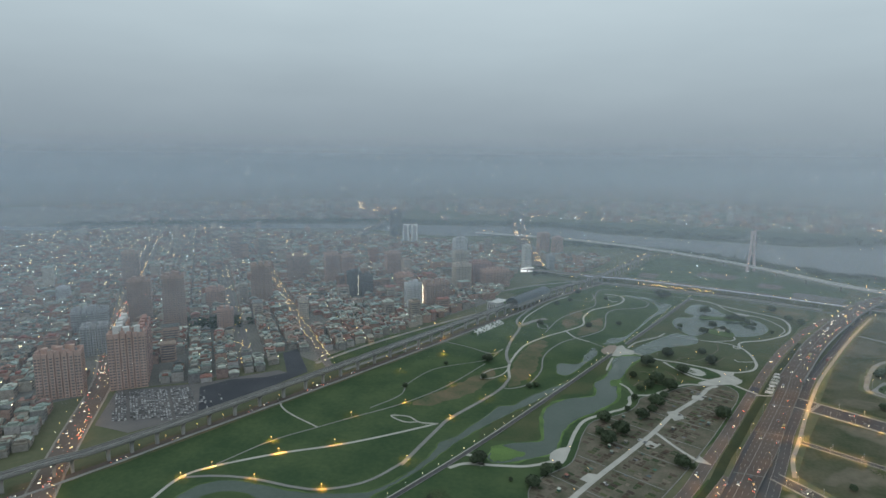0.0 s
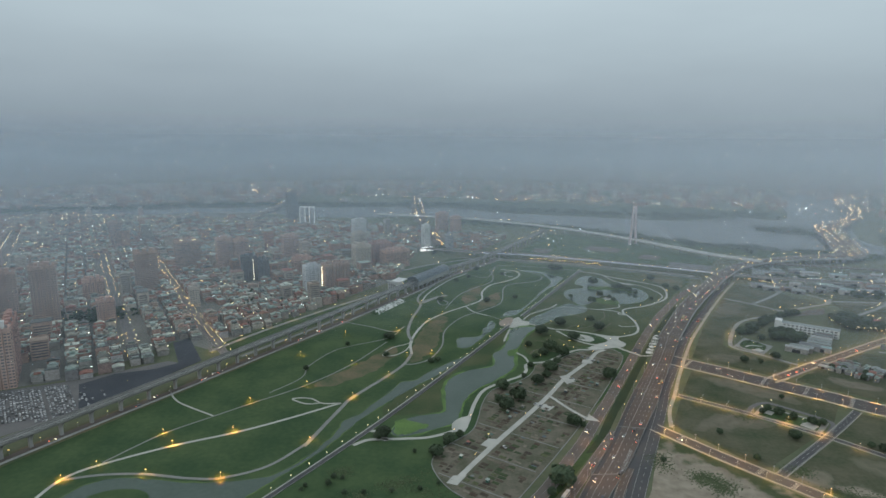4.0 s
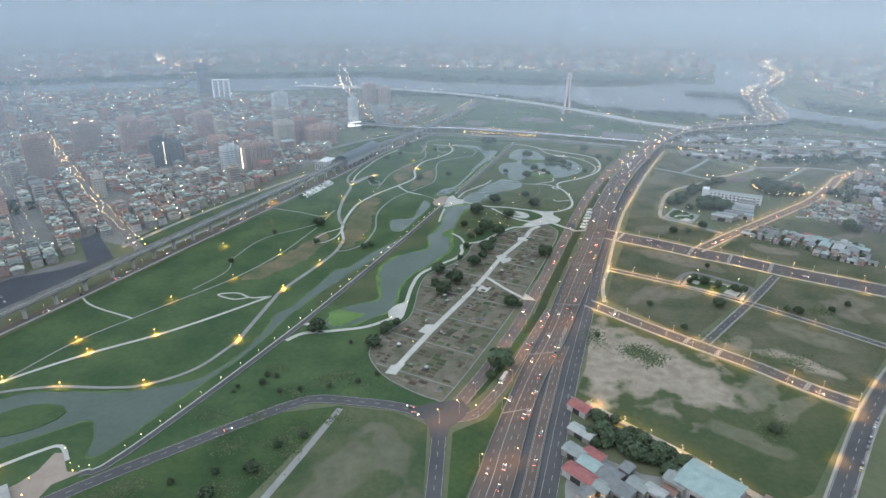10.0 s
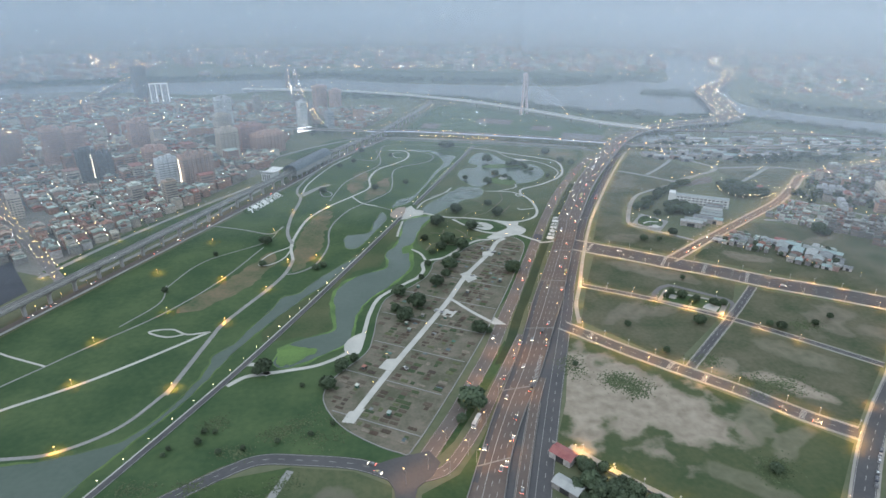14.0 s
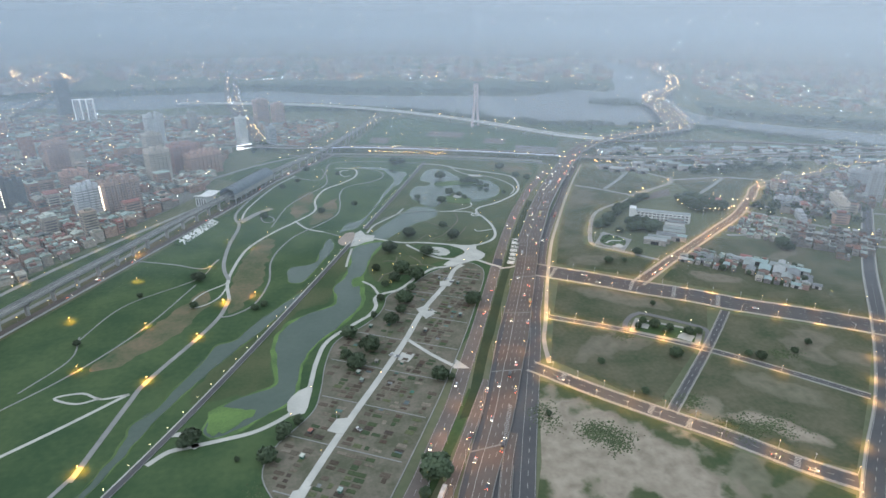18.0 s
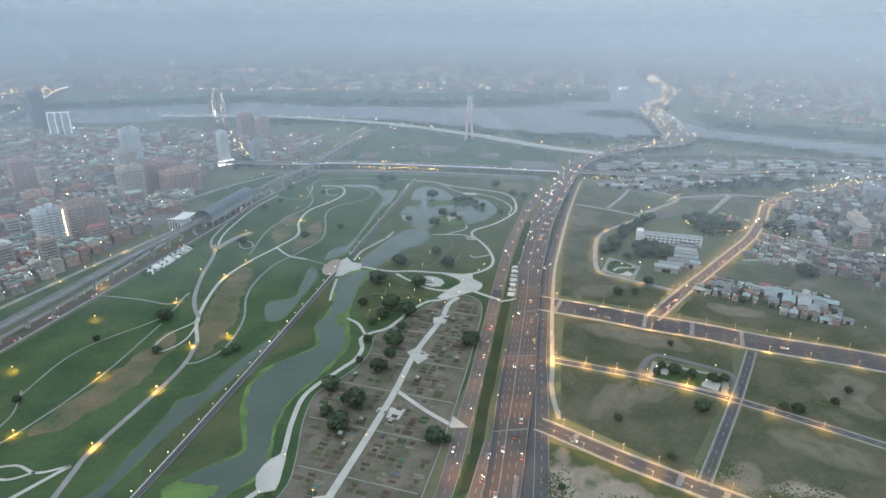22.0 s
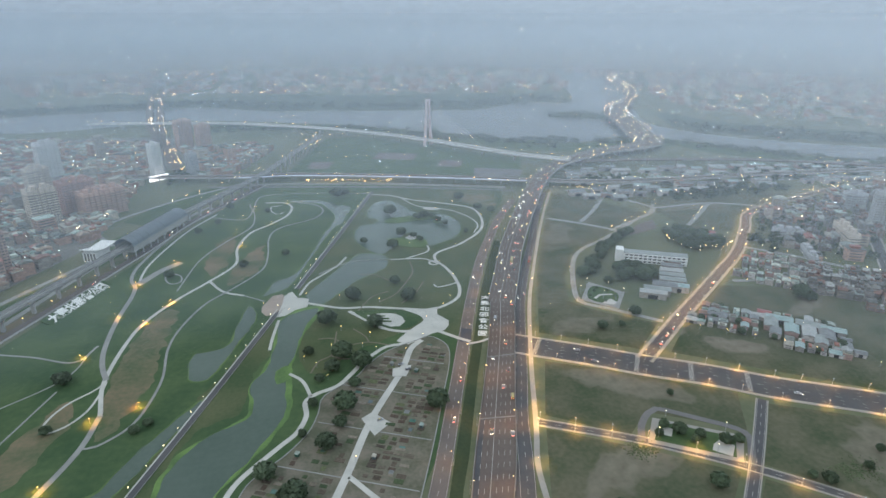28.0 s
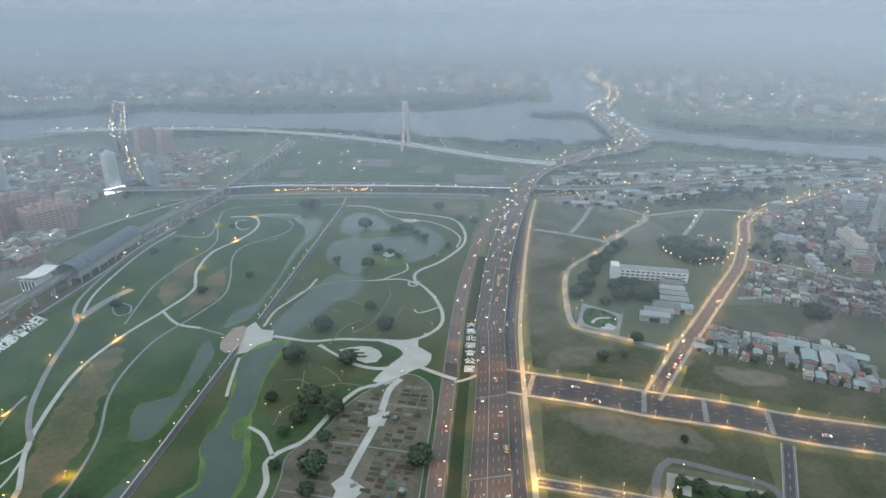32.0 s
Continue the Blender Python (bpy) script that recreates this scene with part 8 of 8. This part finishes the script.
# ---- allotment beds, nearest ones as pieces ----
bx, by = Vector((0.46, 0.888, 0)), Vector((0.888, -0.46, 0))
cells = []
for i in range(-4, 78):
    for j in range(-14, 14):
        if i % 10 == 0 or j % 5 == 0:
            continue
        p = Vector((-33, 373, 0)) + bx * (i * 4.3) + by * (j * 6.6)
        w, d = R.uniform(0.9, 1.75), R.choice((1.4, 2.2, 2.8, 3.1))
        p += by * R.uniform(-0.6, 0.6)
        if not all(inside(p.x + s * 4, p.y + t_ * 4, ALLOT) for s in (-1, 1) for t_ in (-1, 1)):
            continue
        if near_line(p.x, p.y, [(118, 668), (107, 657), (93, 626), (64, 576), (42, 526), (17, 475), (-6, 430), (-33, 373)])[0] < 6.5 or near_line(p.x, p.y, [(45, 528), (61, 503), (76, 484)])[0] < 5.5:
            continue
        if R.random() < 0.22 + 0.5 * max(0, noise.noise(p * 0.03)):
            continue
        cells.append((p, w, d))
cells.sort(key=lambda c: (c[0] - Vector((60, 540, 0))).length)
bm = bmesh.new()
box(bm, -1, 1, -1, 1, -0.15, 0.2)
bed_mesh = mesh_ob("bed_tmp", bm, M["bed"])
bed_data = bed_mesh.data
bpy.data.objects.remove(bed_mesh)
turn = math.atan2(bx.y, bx.x)
for p, w, d in cells[:300]:
    share("garden_bed", bed_data, allot, Matrix.Translation((p.x, p.y, 0.16)) @ Matrix.Rotation(turn + R.uniform(-0.04, 0.04), 4, 'Z') @ Matrix.Diagonal((w * 1.12, d, R.uniform(0.6, 1.5), 1)))
bm = bmesh.new()
for p, w, d in cells[300:]:
    m = Matrix.Translation((p.x, p.y, 0.16)) @ Matrix.Rotation(turn, 4, 'Z')
    box(bm, -w * 1.12, w * 1.12, -d, d, -0.15, 0.2, m)
tagged(part("garden_beds", bm, M["beds"], allot), kind="stuff")
for i in range(0, 78, 10):
    for s in (-1, 1):
        pts = []
        for k in range(0, 100, 4):
            p = Vector((-33, 373, 0)) + bx * (i * 4.3) + by * (s * k)
            if inside(p.x, p.y, ALLOT):
                pts.append(p)
            elif pts:
                break
        if len(pts) > 2:
            bm = bmesh.new()
            sweep(bm, pts, slab(0.8, 0.26, 0.2))
            part("bed_path", bm, M["grey_path"], allot, "thin concrete bed path")
bm = bmesh.new()
line = spline(ALLOT, 5.0, True)
sweep(bm, line + line[:1], slab(0.7, 0.45, 0.5), cap=False)
part("edging", bm, M["grey_path"], allot, "grey concrete edging")

# garden sheds and tarpaulins between the beds
for k in range(34):
    p, w, d = cells[(k * 37) % len(cells)]
    q = p + bx * 2.15
    bm = bmesh.new()
    if k % 3:
        box(bm, -R.uniform(0.8, 2.2), R.uniform(0.8, 2.2), -R.uniform(0.8, 2.6), R.uniform(0.8, 2.6), 0.0, 0.22)
        ob = tagged(mesh_ob("tarpaulin", bm, M["tarp"]), "sheet of tarpaulin over an allotment bed", "tarpaulin", "tarpaulins in the allotments")
    else:
        box(bm, -1.3, 1.3, -1.0, 1.0, -0.1, 2.0)
        ob = tagged(mesh_ob("garden_shed", bm, M["tarp"]), "low garden shed between allotment beds", "shed", "sheds in the allotments")
        roof = bmesh.new()
        v = [roof.verts.new(c) for c in ((-1.6, -1.3, 2.0), (1.6, -1.3, 2.0), (1.6, 1.3, 2.35), (-1.6, 1.3, 2.35), (-1.6, -1.3, 2.1), (1.6, -1.3, 2.1), (1.6, 1.3, 2.45), (-1.6, 1.3, 2.45))]
        for f in ((0, 3, 2, 1), (4, 5, 6, 7), (0, 1, 5, 4), (1, 2, 6, 5), (2, 3, 7, 6), (3, 0, 4, 7)):
            roof.faces.new([v[i] for i in f])
        part("roof", roof, M["roof_metal"], ob, "sloping tin roof")
    ob.matrix_basis = Matrix.Translation((q.x, q.y, 0.18)) @ Matrix.Rotation(turn, 4, 'Z')

# ---- distant lights ----
def sparks(name, spots, material, label):
    vs, fs = [], []
    for x, y, z, r in spots:
        i = len(vs)
        vs += [(x + r, y, z), (x, y + r, z), (x - r, y, z), (x, y - r, z), (x, y, z + r), (x, y, z - r)]
        for k in range(4):
            j = (k + 1) % 4
            fs += [(i + k, i + j, i + 4), (i + j, i + k, i + 5)]
    me = bpy.data.meshes.new(name)
    me.from_pydata(vs, [], fs)
    me.materials.append(material)
    return tagged(new(name, me), label, "lights", kind="stuff")


def chain(pts, every, off, z, r, jitter=2.0):
    return [(p.x + R.uniform(-jitter, jitter), p.y + R.uniform(-jitter, jitter), z + R.uniform(-1.5, 1.5), 0.55 * max(r, math.hypot(p.x, p.y) * 0.0007) * R.uniform(0.6, 1.35)) for p in offset(spline(pts, every), off)]


roadlights = []
for pts, ev, off, z, r in (([(-638, 830), (-578, 750), (-514, 666)], 13, 0, 7, 0.7), ([(-467, 619), (-411, 549)], 16, 0, 7, 0.6), ([(-548, 782), (-479, 695)], 16, 0, 7, 0.6), ([(-590, 672), (-560, 635), (-530, 640)], 12, 0, 6, 0.6), (STREET_A, 12, 4.4, 8, 0.75), (STREET_A, 14, -4.4, 8, 0.75), (STREET_A, 24, 1, 2, 0.6), (STREET_B, 18, 5, 8, 0.7), (STREET_B, 30, -5, 8, 0.7), ([(1003, 1690), (1161, 1546), (1305, 1411), (1600, 1130)], 26, 0, 9, 0.9), ([(930, 1480), (1080, 1340), (1300, 1170)], 60, 0, 7, 0.8), ([(548, 2312), (712, 2152), (880, 1978)], 26, 0, 10, 1.3), ([(-775, 2556), (-560, 2433), (-128, 2352), (103, 2393), (305, 2391)], 30, 0, 10, 1.3), ([(1063, 2700), (1070, 2760)], 8, 0, 12, 2.2), ([(1040, 2600), (1075, 2680)], 14, 0, 10, 1.6),
                           ([(461, 845), (446, 815), (461, 796), (475, 780), (505, 783)], 8, 0, 6, 0.9), ([(514, 790), (552, 750), (575, 720), (603, 681), (640, 640)], 13, 3, 6, 0.7), ([(587, 937), (518, 870)], 16, 0, 6, 0.6), ([(400, 869), (440, 893), (482, 915), (513, 952)], 15, 2, 6, 0.6), ([(515, 840), (526, 818), (545, 802)], 9, 0, 5, 0.7), ([(430, 1058), (452, 1043), (482, 1028), (525, 1052)], 10, 0, 6, 0.8), (ROAD_J[9:], 13, 6, 6, 0.7), (ROAD_J[9:], 15, -6, 6, 0.7), (BOULEVARD[1:], 24, 10, 9, 0.6), (BOULEVARD[1:], 26, -10, 9, 0.6), ([(-340, 610), (-300, 705), (-238, 822), (-180, 930)], 34, 4, 7, 0.5), ([(-520, 560), (-470, 630), (-430, 690)], 26, 0, 6, 0.5),
                           ([(-170, 960), (-60, 1180), (60, 1450), (90, 1540)], 20, 8, 9, 0.7), ([(-130, 1100), (0, 1300), (90, 1560)], 26, -10, 9, 0.7), ([(-55, 1218), (144, 1180), (379, 1094), (700, 1040)], 26, 5, 11, 0.6),
                           ([(-420, 1790), (0, 1668), (191, 1531), (353, 1346), (500, 1190)], 30, 7, 19, 0.8), ([(20, 1560), (170, 1560)], 30, 0, 8, 0.8), ([(-60, 1250), (60, 1330), (160, 1330), (300, 1300)], 34, 0, 7, 0.7),
                           ([(-740, 1500), (-780, 1750), (-830, 2060), (-900, 2500)], 40, 5, 16, 1.2), ([(-740, 1500), (-780, 1750), (-830, 2060), (-900, 2500)], 46, -5, 16, 1.2),
                           ([(-256, 1640), (-292, 1777), (-370, 2230)], 36, 0, 15, 1.5), ([(-280, 1735), (-304, 1860)], 14, 2, 13, 1.8), ([(-150, 1270), (-164, 1310), (-201, 1470), (-228, 1608), (-345, 2230)], 34, 0, 15, 1.3), ([(-150, 1285), (-190, 1440)], 17, 3, 13, 1.2), ([(-178, 1330), (-212, 1480), (-240, 1620), (-352, 2230)], 62, 0, 13, 1.0),
                           ([(500, 1190), (640, 1170), (830, 1120), (1050, 1010), (1400, 760)], 34, 6, 14, 0.8), ([(424, 1048), (560, 1060), (700, 1035), (900, 1010)], 22, 4, 7, 0.7), ([(410, 1056), (440, 1046), (500, 1040)], 12, 4, 6, 0.7), ([(45, 1191), (110, 1173), (178, 1154)], 6, 0, 5, 1.0), ([(50, 1184), (180, 1148)], 9, 0, 5, 0.9)):
    roadlights += chain(pts, ev, off, z, r)
for k, o in enumerate((-11.5, 11.5)):
    roadlights += [(p.x, p.y, p.z + 8, math.hypot(p.x, p.y) * 0.00045 * R.uniform(0.7, 1.3)) for i, p in enumerate(offset(high, o)) if i % 4 == 2 * k]
roadlights += [(x, y, z, math.hypot(x, y) * 0.00045 * R.uniform(0.7, 1.3)) for x, y, z in side_lights]
for i, p in enumerate(high):
    if R.random() < 0.4:
        o = R.uniform(-22, 22) if p.y > 1280 else R.uniform(-9, 9)
        roadlights.append((p.x + o, p.y - o * 0.5, p.z + 1.0, math.hypot(p.x, p.y) * 0.0004 * R.uniform(0.6, 1.2)))
for pts in ([(-1330, 2850), (-1180, 2600), (-1020, 2360)], [(-1232, 3008), (-1090, 2700), (-948, 2449)]):
    for off in (-14, 0, 14):
        roadlights += chain(pts, 17, off, 10, 2.4, 9.0)
sparks("road_lights", [s_ for s_ in roadlights if math.hypot(s_[0], s_[1]) < 1450], M["sparks_road"], "warm lights along town roads")
sparks("far_road_lights", [s_ for s_ in roadlights if math.hypot(s_[0], s_[1]) >= 1450], M["sparks_far"], "warm lights along far roads and bridges")
jam = []
for p in spline(BOULEVARD, 5.0)[:150]:
    for o in (-8, -5, -2, 2, 5, 8):
        if R.random() < 0.2:
            jam.append((p.x + o * 0.8, p.y + o * 0.6, 1.2, math.hypot(p.x, p.y) * 0.00055 * R.uniform(0.6, 1.2)))
sparks("distant_traffic", jam, M["sparks_traffic"], "red and amber lights of slow distant traffic")
citylights = []
for dist, x, y in plots[::4]:
    if R.random() < 0.7:
        citylights.append((x + 7, y, R.uniform(7, 14), R.uniform(0.24, 0.62) * (0.5 + dist / 1100)))
for x, y, w, d, h, _ in far[::2]:
    citylights.append((x - w * 0.3, y - d * 0.6, h + R.uniform(-3, 4), R.uniform(0.6, 1.6)))
for x, y, w, d, h, _ in side_town[::5]:
    citylights.append((x, y - d * 0.6, h + 1, R.uniform(0.25, 0.5) * (0.4 + math.hypot(x, y) / 900)))
for _ in range(170):
    x = R.uniform(-700, 2600)
    citylights.append((x, 2330 + R.uniform(-30, 60) - 0.05 * x - max(0, x - 900) * 0.75, 12, R.uniform(0.7, 1.4)))
for _ in range(26):
    citylights.append((R.uniform(60, 420), R.uniform(1200, 1540), 9, R.uniform(0.35, 0.6)))
for _ in range(90):
    citylights.append((R.uniform(420, 980), R.uniform(960, 1140), 8, R.uniform(0.25, 0.5)))
sparks("city_lights", [s_ for s_ in citylights if math.hypot(s_[0], s_[1]) < 1450], M["sparks_city"], "scattered white and amber town lights")
sparks("far_city_lights", [s_ for s_ in citylights if math.hypot(s_[0], s_[1]) >= 1450], M["sparks_far"], "scattered far lights beyond the river")

# ---- evening haze, imitated by curved translucent sheets ----
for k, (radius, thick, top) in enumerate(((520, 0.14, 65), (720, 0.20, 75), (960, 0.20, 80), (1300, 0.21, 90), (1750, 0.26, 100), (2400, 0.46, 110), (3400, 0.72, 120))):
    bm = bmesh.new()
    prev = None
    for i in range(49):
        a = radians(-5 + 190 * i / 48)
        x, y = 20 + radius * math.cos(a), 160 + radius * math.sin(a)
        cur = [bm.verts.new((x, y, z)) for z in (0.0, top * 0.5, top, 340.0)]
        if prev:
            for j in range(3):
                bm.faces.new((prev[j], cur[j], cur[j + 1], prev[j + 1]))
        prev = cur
    ob = mesh_ob("backdrop_haze" + (f".{k:03d}" if k else ""), bm, haze_material(f"haze_sheet_{k}", thick, top))
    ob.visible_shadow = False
    tagged(ob, "see-through pale blue sheet standing in for evening haze", kind="structure")
